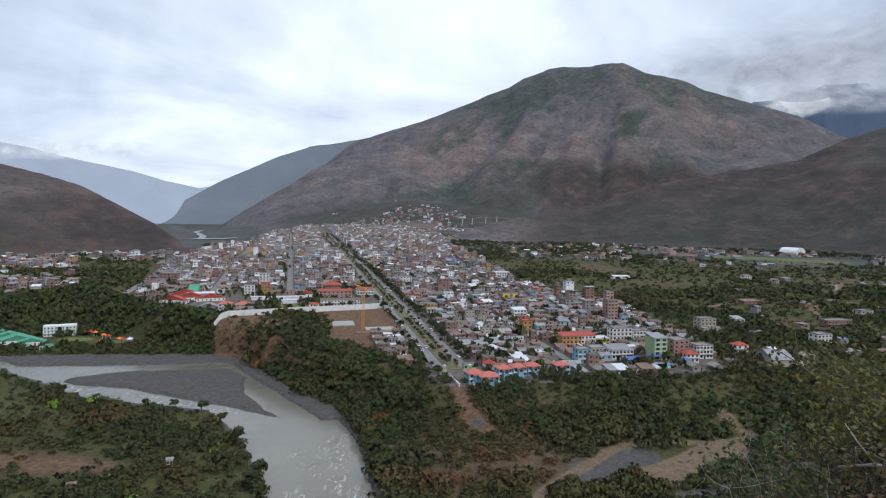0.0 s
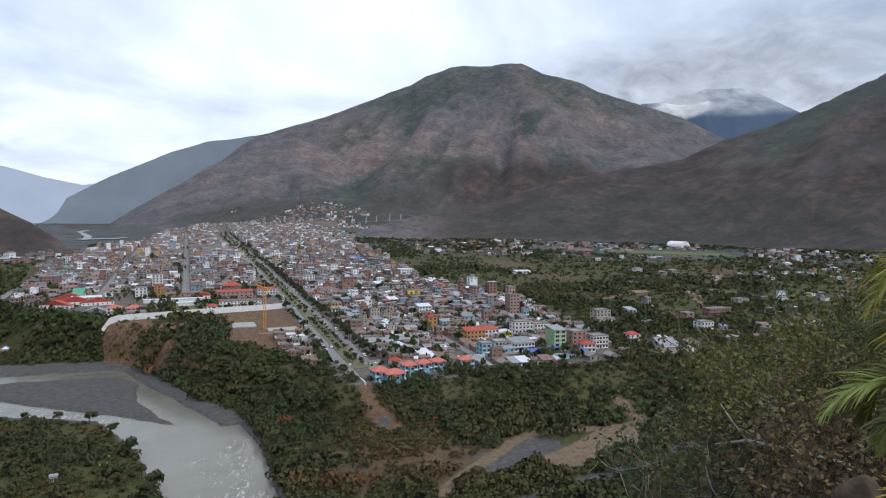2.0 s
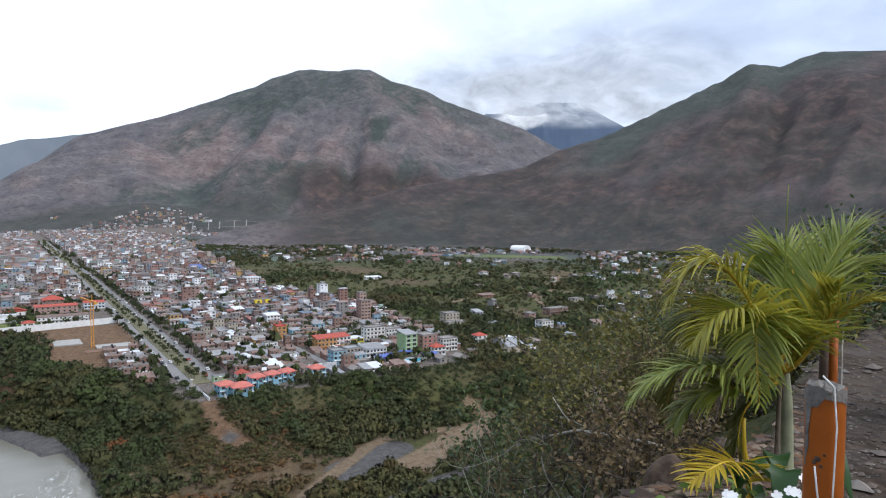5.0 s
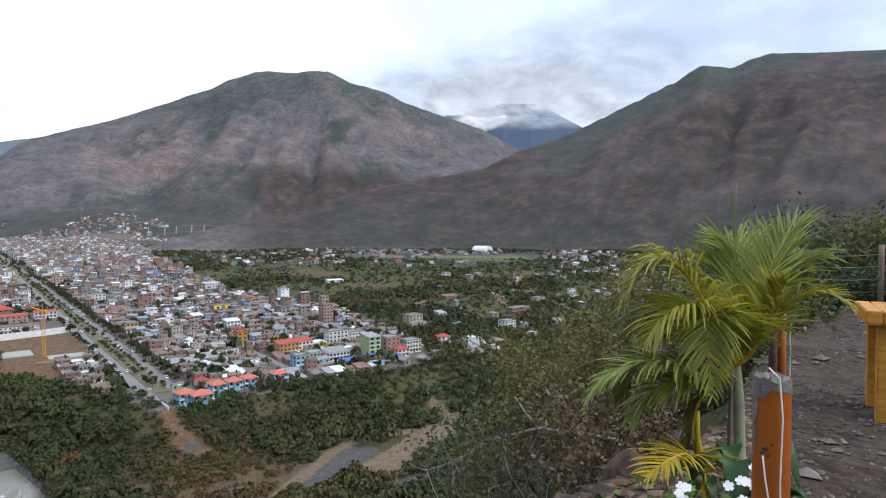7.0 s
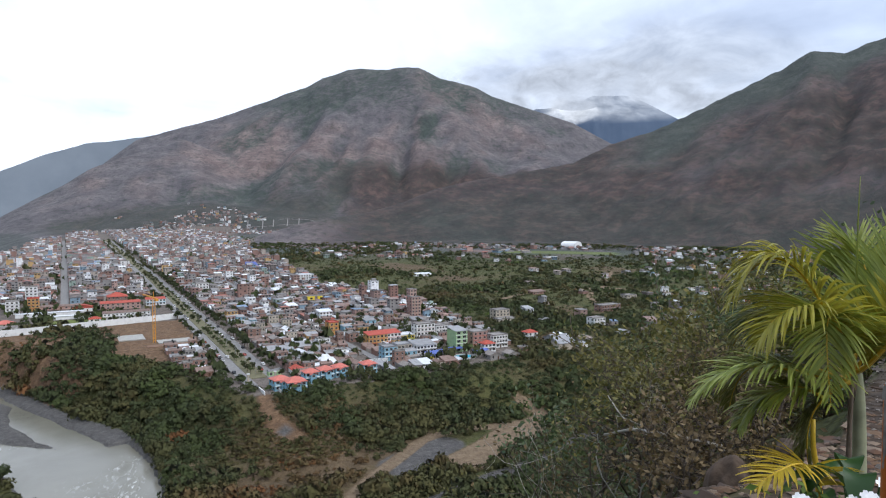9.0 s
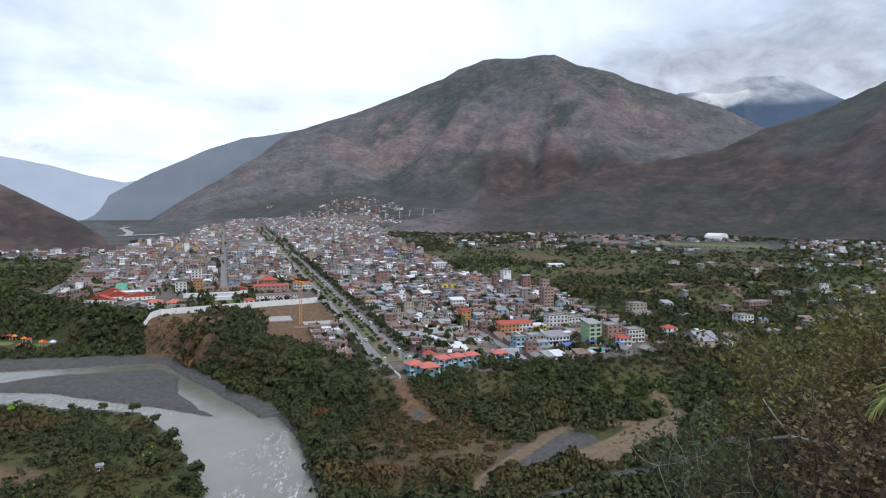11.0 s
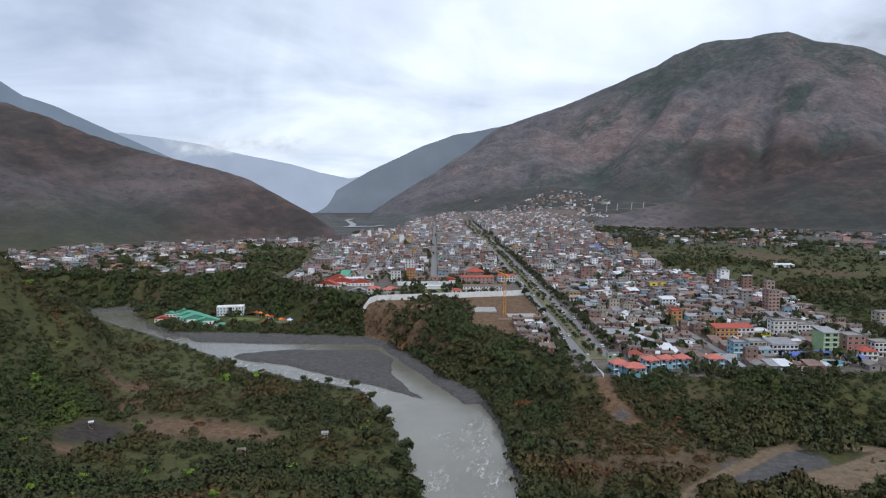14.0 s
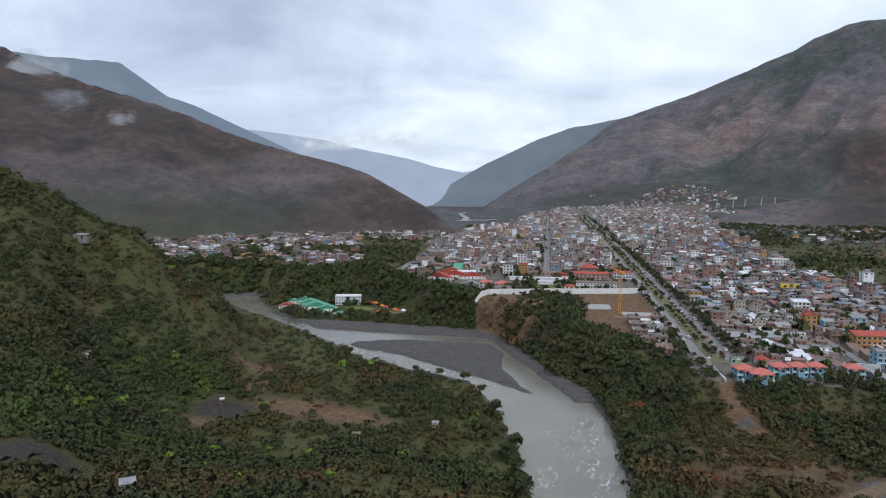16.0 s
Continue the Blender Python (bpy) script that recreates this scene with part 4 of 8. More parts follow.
def plant(name, label, P, size, tone, shapes, material, category="woodland", tall=1.0, seed=1):
    """Many plants joined into one mesh: places, sizes, tones."""
    g = np.random.default_rng(seed)
    pick = g.integers(0, len(shapes), len(P))
    cos, fcs, tns, nms, base = [], [], [], [], 0
    for k, (co, fc) in enumerate(shapes):
        sel = np.where(pick == k)[0]
        if not len(sel):
            continue
        a = g.uniform(0, 2 * np.pi, len(sel))
        sx = size[sel] * g.uniform(0.85, 1.15, len(sel))
        sz = size[sel] * tall * g.uniform(0.8, 1.25, len(sel))
        ca, sa = np.cos(a), np.sin(a)
        X = (co[None, :, 0] * ca[:, None] - co[None, :, 1] * sa[:, None]) * sx[:, None] + P[sel, 0][:, None]
        Y = (co[None, :, 0] * sa[:, None] + co[None, :, 1] * ca[:, None]) * sx[:, None] + P[sel, 1][:, None]
        Z = co[None, :, 2] * sz[:, None] + P[sel, 2][:, None]
        cos.append(np.stack([X, Y, Z], -1).reshape(-1, 3))
        fcs.append((fc[None] + (np.arange(len(sel)) * len(co))[:, None, None]).reshape(-1, 3) + base)
        tns.append(np.repeat(tone[sel], len(co)))
        out = mass_normals(co)
        nms.append(np.stack([out[None, :, 0] * ca[:, None] - out[None, :, 1] * sa[:, None], out[None, :, 0] * sa[:, None] + out[None, :, 1] * ca[:, None], np.broadcast_to(out[None, :, 2], X.shape)], -1).reshape(-1, 3))
        base += len(sel) * len(co)
    me = grid_mesh(name, np.vstack(cos), np.vstack(fcs), (material,))
    at = me.attributes.new("tone", "FLOAT", "POINT")
    at.data.foreach_set("value", np.concatenate(tns).astype(np.float32))
    give_mass(me, np.vstack(nms))
    return tagged(new(name, me), label, category, kind="stuff")


def strew(n, az0, az1, r0, r1, seed, even=0.5):
    """Random places in a sector of the land."""
    g = np.random.default_rng(seed)
    az = np.radians(g.uniform(az0, az1, n))
    r = (r0 ** (2 * even) + g.uniform(0, 1, n) * (r1 ** (2 * even) - r0 ** (2 * even))) ** (0.5 / even)
    x, y = r * np.sin(az), r * np.cos(az)
    return x, y, g


BIG = [crown_shape(100 + i, 92, 9, 0.22) for i in range(8)]
SMALL = [crown_shape(200 + i, 46, 6, 0.28, 0.7) for i in range(8)]
TINY = [crown_shape(300 + i, 16, 4, 0.5, 0.8) for i in range(8)]


def clear_of_ways(x, y, extra=0.0):
    ok = np.ones(len(x), bool)
    for pts, half in DIRT_TRACKS:
        ok &= line_distance(pts, x, y) > half + 1.5 + extra
    for pts, half in TRAILS:
        ok &= line_distance(pts, x, y) > half + 1.0 + extra
    ok &= gaussian(x, y, -23, 305, 4, 6) < 0.5
    ok &= line_distance(STREAM, x, y) > 5
    ok &= line_distance(((66, 279), (78, 290), (90, 299)), x, y) > 12
    ok &= gaussian(x, y, 118, 297, 34, 18) < 0.5
    ok &= gaussian(x, y, -308, 553, 26, 16) < 0.37
    return ok


def lower_terrace(first):
    """More places on the broad lower terrace, which is far and densely wooded."""
    x, y, g = first
    x3, y3, _ = strew(2200, -21, -7, 400, 560, 16, 0.5)
    x2, y2, _ = strew(6000, -46, -16, 520, 900, 15, 0.5)
    x4, y4, _ = strew(4200, -9, 34, 232, 440, 17, 0.5)
    return np.concatenate([x, x2, x3, x4]), np.concatenate([y, y2, y3, y4]), g


def woods():
    # the near bank and the spur above it
    x, y, g = strew(13500, -62, -10, 95, 640, 11, 0.42)
    x2, y2, _ = strew(4600, -62, -39, 230, 600, 20, 0.5)
    x, y = np.concatenate([x, x2]), np.concatenate([y, y2])
    az, r = bearing(x, y), np.hypot(x, y)
    z = height(x, y)
    green, soil, gravel, town, burnt, pitch = cover_masks(x, y, z)[:6]
    river_side = r < along(BED, az, 1) - 8
    patch = fbm(x / 32, y / 32, 3, 301)
    keep = river_side & (gravel < 0.4) & (burnt < 0.35) & clear_of_ways(x, y) & (g.uniform(0, 1, len(x)) < 0.30 + 0.5 * green + 1.7 * patch + 0.12 * (az < -42))
    keep &= g.uniform(0, 1, len(x)) > 0.45 * smooth(0.5, 0.9, soil - green)
    x, y, z, green, soil, patch = (v[keep] for v in (x, y, z, green, soil, patch))
    size = np.exp(g.normal(0.78, 0.4, len(x))) * (0.75 + 0.5 * smooth(-0.1, 0.2, patch))
    tone = np.clip(0.52 + 0.42 * fbm(x / 38, y / 38, 3, 302) * 2 + g.normal(0, 0.045, len(x)), 0.24, 0.84) - 0.30 * smooth(0.06, 0.2, fbm(x / 75, y / 75, 3, 303)) * (bearing(x, y) > -43) - 0.24 * smooth(0.35, 0.7, soil) * (green < 0.5)
    fresh = g.uniform(0, 1, len(x)) < 0.006
    tone[fresh] = 1.0
    size = np.clip(size, 0.8, np.where((np.hypot(x, y) > 520) & (bearing(x, y) < -33), 1.5, 4.0))
    big = size > 2.9
    plant("scrub", "thick green and brown scrub on the near river bank", np.stack([x, y, z - 0.15 * size], 1)[~big], size[~big], tone[~big], SMALL, FOLIAGE, "scrub", 0.95, 21)
    plant("woodland", "low trees scattered over the near river bank", np.stack([x, y, z - 0.1 * size], 1)[big], size[big] * 0.95, tone[big], BIG, FOLIAGE, "woodland", 1.05, 22)
    # the wooded brink below the town, the lower terrace and the ravine
    x, y, g = lower_terrace(strew(17000, -46, 62, 190, 1000, 12, 0.42))
    az, r = bearing(x, y), np.hypot(x, y)
    brink, width = along(BRINK, az, 1), along(BRINK, az, 2)
    z = height(x, y)
    green, soil, gravel, town, burnt, pitch = cover_masks(x, y, z)[:6]
    s, v = to_town(x, y)
    far_side = (r > along(BED, az, 2) + 5) | (az > -3)
    built = (gaussian(x, y, -346, 536, 50, 30) > 0.38) | (gaussian(x, y, -278, 550, 34, 22) > 0.45)
    keep = far_side & (r < brink + 4) & (gravel < 0.4) & clear_of_ways(x, y) & ~built & ~((s > np.where(v < 20, 512, 470)) & (s < 590) & (v > -58) & (v < 84))
    scrubby = np.maximum.reduce([gaussian(x, y, 34, 286, 54, 38), gaussian(x, y, 8, 272, 24, 30), 0.55 * gaussian(x, y, -132, 462, 40, 26)])
    keep &= g.uniform(0, 1, len(x)) < 1.0 - 0.8 * scrubby - 0.12 * (soil > 0.85)
    x, y, z, r, az, scrubby, soil, brink = (q[keep] for q in (x, y, z, r, az, scrubby, soil, brink))
    size = np.exp(g.normal(1.05, 0.36, len(x))) * (1 - 0.52 * scrubby) * (0.75 + 0.6 * smooth(-0.12, 0.15, fbm(x / 30, y / 30, 3, 311)))
    tone = np.clip(0.60 + 0.36 * fbm(x / 22, y / 22, 3, 312) * 2 + g.normal(0, 0.05, len(x)) - 0.36 * scrubby, 0.04, 0.80)
    extra = (r > 560) & (az < -18)
    size[extra] *= 1.35
    size[(r > brink - 30) & (az > -4) & (az < 26)] *= 0.55
    size[(az < -24.5) & (az > -38) & (r < 600)] *= 0.5
    size = np.clip(size, 0.7, 5.2)
    rust = (gaussian(x, y, -32, 341, 4, 5) > 0.3)
    tone[rust] = 0.03
    near = (r < 470) & (az < 36)
    plant("woodland", "dense dark green trees on the steep brink below the town", np.stack([x, y, z - 0.1 * size], 1)[near], size[near], tone[near], BIG, FOLIAGE, "woodland", 1.1, 23)
    plant("woodland", "dark trees on the lower river terrace", np.stack([x, y, z - 0.1 * size], 1)[~near], size[~near] * 1.15, tone[~near], SMALL, FOLIAGE, "woodland", 1.1, 24)
    # dry scrub on the slope below the avenue and on the cliff by the river
    x, y, g = strew(4200, -6, 15, 250, 350, 18, 0.5)
    x2, y2, _ = strew(1500, -23, -13, 465, 560, 19, 0.5)
    dense = np.concatenate([gaussian(x, y, 25, 300, 48, 40), 0.9 * gaussian(x2, y2, -160, 498, 32, 18)])
    x, y = np.concatenate([x, x2]), np.concatenate([y, y2])
    keep = (g.uniform(0, 1, len(x)) < dense * 1.1) & clear_of_ways(x, y) & (dense > 0.25)
    x, y = x[keep], y[keep]
    z = height(x, y)
    keep = z > WATER + 4
    x, y, z = x[keep], y[keep], z[keep]
    size = np.exp(g.normal(0.25, 0.35, len(x)))
    tone = np.clip(0.24 + 0.5 * fbm(x / 16, y / 16, 3, 331) + g.normal(0, 0.08, len(x)), 0.03, 0.6)
    plant("scrub", "olive-brown dry scrub on the slope below the avenue", np.stack([x, y, z - 0.15 * size], 1), size, tone, [crown_shape(380 + i, 30, 5, 0.32, 0.7) for i in range(6)], FOLIAGE, "scrub", 0.9, 30)
    # trees of the farmland east of the town and round the outlying quarters
    x, y, g = strew(40000, -46, 56, 420, 1680, 13, 0.30)
    az, r = bearing(x, y), np.hypot(x, y)
    s, v = to_town(x, y)
    z = height(x, y)
    green, soil, gravel, town, burnt, pitch = cover_masks(x, y, z)[:6]
    hi = np.interp(s, *zip(*TOWN_RIGHT))
    lo = np.interp(s, *zip(*TOWN_LEFT))
    outside = ((az > -20) | (r < 1180)) & (r > along(BRINK, az, 1)) & ((v > hi + 6) | ((v < lo - 8) & (az < -10)))
    groves = fbm(x / 80, y / 80, 4, 321)
    keep = outside & (pitch < 0.2) & (gravel < 0.5) & (g.uniform(0, 1, len(x)) < np.clip(0.42 + 1.9 * groves + 0.34 * green, 0, 0.97)) & ~((np.abs(r - 1370) < 70) & (az > 16) & (az < 33))
    keep &= r < 1640
    x, y, z, r, groves = (q[keep] for q in (x, y, z, r, groves))
    size = np.exp(g.normal(0.95, 0.35, len(x))) * (0.8 + 0.8 * smooth(0, 0.2, groves)) * np.interp(r, (400, 2000), (0.9, 1.3))
    size = np.clip(size, 1.0, 5.5)
    tone = np.clip(0.54 + 0.3 * fbm(x / 40, y / 40, 3, 322) * 2 + g.normal(0, 0.08, len(x)), 0.1, 0.84)
    near = r < 720
    plant("woodland", "groves and hedges among the fields east of the town", np.stack([x, y, z - 0.2 * size], 1)[near], size[near], tone[near], SMALL, FOLIAGE, "woodland", 1.05, 25)
    plant("woodland", "far groves on the valley floor and hill feet", np.stack([x, y, z - 0.2 * size], 1)[~near], size[~near], tone[~near], TINY, FOLIAGE, "woodland", 1.0, 26)



def small_tree(name, label, seed, h, wide, leaves, leaf, tone, group=""):
    """A tree of its own: a tapered trunk with limbs, and a crown of leaf sprays."""
    g = random.Random(seed)
    t = thing(name, label, "tree", group=group)
    bm = bmesh.new()
    fork = h * 0.45
    tube(bm, ((0, 0, -0.6), (0.05 * h * g.uniform(-1, 1) * 0.3, 0, fork * 0.5), (0, 0, fork)), 0.035 * h, 0.024 * h, 7)
    for k in range(4):
        a = 2 * math.pi * (k + g.random() * 0.5) / 4
        tube(bm, ((0, 0, fork * 0.9), (math.cos(a) * wide * 0.25, math.sin(a) * wide * 0.25, fork * 1.3), (math.cos(a) * wide * 0.5, math.sin(a) * wide * 0.5, h * 0.8)), 0.016 * h, 0.005 * h, 5)
    part("trunk", bm, BARK, t)
    co, fc = crown_shape(seed, leaves, 7, leaf, 0.85)
    co = co * (wide, wide, h * 0.42) + (0, 0, fork * 0.95)
    me = grid_mesh("crown", co, fc, (FOLIAGE,))
    at = me.attributes.new("tone", "FLOAT", "POINT")
    at.data.foreach_set("value", np.full(len(co), tone, np.float32))
    give_mass(me, mass_normals((co - (0, 0, fork * 0.95)) / (wide, wide, h * 0.42)) * (0.5, 0.5, 1))
    part("crown", me, None, t)
    return t


def trees():
    g = random.Random(55)
    kinds = [small_tree("tree", "broad street tree with dull green crown", 700, 5.5, 2.3, 170, 0.24, 0.55, "trees of the avenue"), small_tree("tree", "small yellow-green street tree", 701, 4.5, 1.9, 150, 0.24, 0.74, "trees of the avenue"),
             small_tree("tree", "dark green rounded street tree", 702, 6.0, 2.6, 170, 0.24, 0.6, "trees of the avenue")]
    first = set()

    def put_tree(k, kinds, m):
        if (id(kinds), k) in first:
            copy_thing(kinds[k], Matrix.Identity(4)).matrix_basis = m
        else:
            first.add((id(kinds), k))
            kinds[k].matrix_basis = m
    rows = []
    for v, gap in ((AVENUE - 13.5, 8.0), (AVENUE + 11.5, 7.0), (AVENUE - 2.6, 5.5), (AVENUE + 2.2, 5.5)):
        s = 378 if abs(v - AVENUE) < 5 else 360
        while s < 940:
            if g.random() < (0.74 if abs(v - AVENUE) < 5 else 0.8 if v > AVENUE else 0.4) and not (v < AVENUE - 10 and s < 440):
                rows.append((s + g.uniform(-2, 2), v + g.uniform(-0.8, 0.8), abs(v - AVENUE) < 5))
            s += gap
    xy = np.array([from_town(s, v) for s, v, _ in rows])
    zz = height(xy[:, 0], xy[:, 1])
    for i, (s, v, mid) in enumerate(rows):
        q = g.uniform(0.55, 1.0) if mid else g.uniform(0.8, 1.35)
        put_tree(g.choice((1, 1, 0)) if mid else g.choice((0, 2, 2)), kinds, Matrix.Translation((*xy[i], zz[i])) @ Matrix.Rotation(g.uniform(0, 6), 4, "Z") @ Matrix.Scale(q, 4))
    bank = [small_tree("tree", "open-crowned tree on the near river bank", 710, 7.0, 3.4, 420, 0.17, 0.5, "bank trees"), small_tree("tree", "dense dark green tree on the river bank", 711, 8.0, 3.6, 480, 0.17, 0.62, "bank trees"),
            small_tree("tree", "fresh light green tree standing out of the scrub", 712, 5.0, 2.6, 360, 0.18, 1.0, "bank trees")]
    for x, y, k, q in ((-130, 355, 0, 1.1), (-113, 335, 0, 1.0), (-146, 360, 0, 0.9), (-82, 277, 0, 1.1), (-72, 252, 1, 1.2), (-65, 234, 1, 1.2), (-95, 305, 1, 1.1), (-164, 364, 0, 0.8), (-225, 386, 0, 1.0), (-56, 212, 1, 1.2),
                       (-205, 268, 2, 0.9), (-150, 224, 2, 0.7), (-180, 205, 2, 0.8), (-222, 180, 2, 1.0), (-215, 172, 2, 1.1), (-160, 172, 2, 0.9), (-118, 190, 2, 0.7), (-200, 262, 1, 0.8), (-118, 232, 1, 0.9), (-262, 236, 1, 0.9), (-75, 270, 1, 1.2), (-92, 280, 0, 1.0)):
        put_tree(k, bank, Matrix.Translation((x, y, height_at(x, y))) @ Matrix.Rotation(g.uniform(0, 6), 4, "Z") @ Matrix.Scale(q, 4))
    # yards and street corners of the town, joined
    x, y, h = strew(17000, -26, 34, 345, 1900, 88, 0.5)
    s, v = to_town(x, y)
    keep = in_town(s, v) & ~((s > 466) & (s < 592) & (v > -62) & (v < 86)) & (h.uniform(0, 1, len(x)) < 0.55 + 1.5 * fbm(x / 60, y / 60, 3, 330)) & (np.abs(v - AVENUE) > 15)
    for lane in STREETS[:6]:
        keep &= np.abs(v - lane) > 5.5
    x, y = x[keep], y[keep]
    size = np.exp(h.normal(0.92, 0.3, len(x)))
    plant("yard_trees", "dark trees in the yards and corners of the town", np.stack([x, y, height(x, y) + 0.8], 1), size, np.clip(h.normal(0.6, 0.1, len(x)), 0.3, 0.84), TINY, FOLIAGE, "trees", 1.4, 27)
    xs, ys, h = strew(150, -22, 4, 900, 2000, 89, 0.5)
    s, v = to_town(xs, ys)
    s2 = 930 + (s - s.min()) / (s.max() - s.min()) * 900
    v2 = AVENUE + h.choice((-12.5, -2.5, 2, 10.5), len(xs)) + h.normal(0, 0.8, len(xs))
    x, y = from_town(s2, v2)
    plant("avenue_trees", "far rows of trees along the avenue", np.stack([x, y, height(x, y) + 0.8], 1), np.exp(h.normal(0.75, 0.3, len(x))), np.clip(h.normal(0.55, 0.08, len(x)), 0.3, 0.84), TINY, FOLIAGE, "trees", 1.4, 28)




# ---- the town ----
def box(bm, x0, x1, y0, y1, z0, z1, slot=0):
    vs = [bm.verts.new(p) for p in ((x0, y0, z0), (x1, y0, z0), (x1, y1, z0), (x0, y1, z0), (x0, y0, z1), (x1, y0, z1), (x1, y1, z1), (x0, y1, z1))]
    for f in ((3, 2, 1, 0), (4, 5, 6, 7), (0, 1, 5, 4), (1, 2, 6, 5), (2, 3, 7, 6), (3, 0, 4, 7)):
        bm.faces.new([vs[i] for i in f]).material_index = slot
    return vs


def drum(bm, x, y, z0, z1, r, n=10, r_top=None, slot=0):
    r_top = r if r_top is None else r_top
    lo = [bm.verts.new((x + r * math.cos(2 * math.pi * i / n), y + r * math.sin(2 * math.pi * i / n), z0)) for i in range(n)]
    hi = [bm.verts.new((x + r_top * math.cos(2 * math.pi * i / n), y + r_top * math.sin(2 * math.pi * i / n), z1)) for i in range(n)]
    for i in range(n):
        bm.faces.new((lo[i], lo[(i + 1) % n], hi[(i + 1) % n], hi[i])).material_index = slot
    bm.faces.new(hi).material_index = slot
    bm.faces.new(lo[::-1]).material_index = slot


def poly(bm, pts, slot=0):
    bm.faces.new([bm.verts.new(p) for p in pts]).material_index = slot


def part(name, bm, material, parent, label="", m=None, soft=False):
    """One mesh under a thing or under a part."""
    if isinstance(bm, bmesh.types.BMesh):
        me = bpy.data.meshes.new(name)
        bmesh.ops.recalc_face_normals(bm, faces=bm.faces)
        for f in bm.faces:
            f.smooth = soft
        bm.to_mesh(me)
        bm.free()
        for q in (material if isinstance(material, tuple) else (material,)):
            me.materials.append(q)
    else:
        me = bm
    ob = new(name, me)
    ob.parent = parent
    if m is not None:
        ob.matrix_local = m
    if label:
        tagged(ob, label)
    return ob


def thing(name, label, category, m=None, group="", kind=""):
    ob = new(name)
    ob.empty_display_size = 0.3
    if m is not None:
        ob.matrix_world = m
    return tagged(ob, label, category, group, kind)


def mesh_of(bm, name, *mats):
    me = bpy.data.meshes.new(name)
    bmesh.ops.recalc_face_normals(bm, faces=bm.faces)
    bm.to_mesh(me)
    bm.free()
    return finish(me, *mats)


PAINT = {
    "brick": painted("red_brick", (0.27, 0.162, 0.13), 0.95, 0.3, 0.8, wide=1),
    "cement": painted("bare_cement", (0.275, 0.258, 0.245), 0.95, 0.3, 0.5, wide=1),
    "cream": painted("cream_plaster", (0.45, 0.395, 0.32), 0.85, 0.2, 0.5, wide=1),
    "white": painted("white_plaster", (0.74, 0.74, 0.73), 0.8, 0.12, 0.4),
    "ochre": painted("ochre_plaster", (0.48, 0.28, 0.10), 0.85, 0.2, 0.5),
    "yellow": painted("yellow_plaster", (0.78, 0.60, 0.06), 0.8, 0.15, 0.5),
    "blue": painted("light_blue_plaster", (0.25, 0.44, 0.55), 0.8, 0.15, 0.5),
    "green": painted("light_green_plaster", (0.34, 0.47, 0.25), 0.8, 0.15, 0.5),
    "pink": painted("salmon_plaster", (0.43, 0.275, 0.235), 0.85, 0.2, 0.5, wide=1),
    "rust": painted("rusted_sheet", (0.225, 0.155, 0.128), 0.75, 0.35, 0.4, wide=1),
    "zinc": painted("zinc_sheet", (0.31, 0.31, 0.315), 0.5, 0.25, 0.4, metal=0.15, wide=1),
    "bright_zinc": painted("new_zinc_sheet", (0.66, 0.675, 0.70), 0.45, 0.12, 0.4, metal=0.1),
    "grey_tile": painted("weathered_grey_roof", (0.25, 0.225, 0.205), 0.85, 0.35, 0.5, wide=1),
    "tile": painted("red_roof_tile", (0.40, 0.085, 0.06), 0.8, 0.22, 0.6),
    "coral": painted("coral_roof_tile", (0.52, 0.165, 0.13), 0.8, 0.18, 0.6),
    "green_roof": painted("green_sheet", (0.10, 0.33, 0.22), 0.6, 0.25, 0.5),
    "blue_roof": painted("blue_canopy", (0.10, 0.14, 0.38), 0.6, 0.15, 0.5),
    "tank": painted("black_plastic_tank", (0.02, 0.022, 0.025), 0.5, 0.2, 1.0),
    "frame": painted("window_frame", (0.45, 0.42, 0.38), 0.7, 0.2, 1.0),
    "door": painted("brown_door", (0.10, 0.055, 0.03), 0.7, 0.3, 1.0),
    "orange": painted("orange_paint", (0.75, 0.21, 0.03), 0.6, 0.15, 0.8),
    "crane": painted("crane_orange", (0.72, 0.33, 0.05), 0.5, 0.15, 0.8),
}


def window_mesh(w, h):
    bm = bmesh.new()
    box(bm, -w / 2 - 0.1, w / 2 + 0.1, -0.05, 0.02, -h / 2 - 0.1, h / 2 + 0.1, 0)
    box(bm, -w / 2, -0.03, -0.065, -0.045, -h / 2, h / 2, 1)
    box(bm, 0.03, w / 2, -0.065, -0.045, -h / 2, h / 2, 1)
    return mesh_of(bm, "window", PAINT["frame"], GLASS)


WINDOW = {k: window_mesh(*k) for k in ((1.5, 1.3), (2.4, 1.5), (1.0, 1.2))}


def door_mesh():
    bm = bmesh.new()
    box(bm, -0.6, 0.6, -0.06, 0.02, 0, 2.15, 0)
    box(bm, -0.5, 0.5, -0.09, -0.06, 0, 2.05, 0)
    return mesh_of(bm, "door", PAINT["door"])


DOOR = door_mesh()
STOREY = 2.8


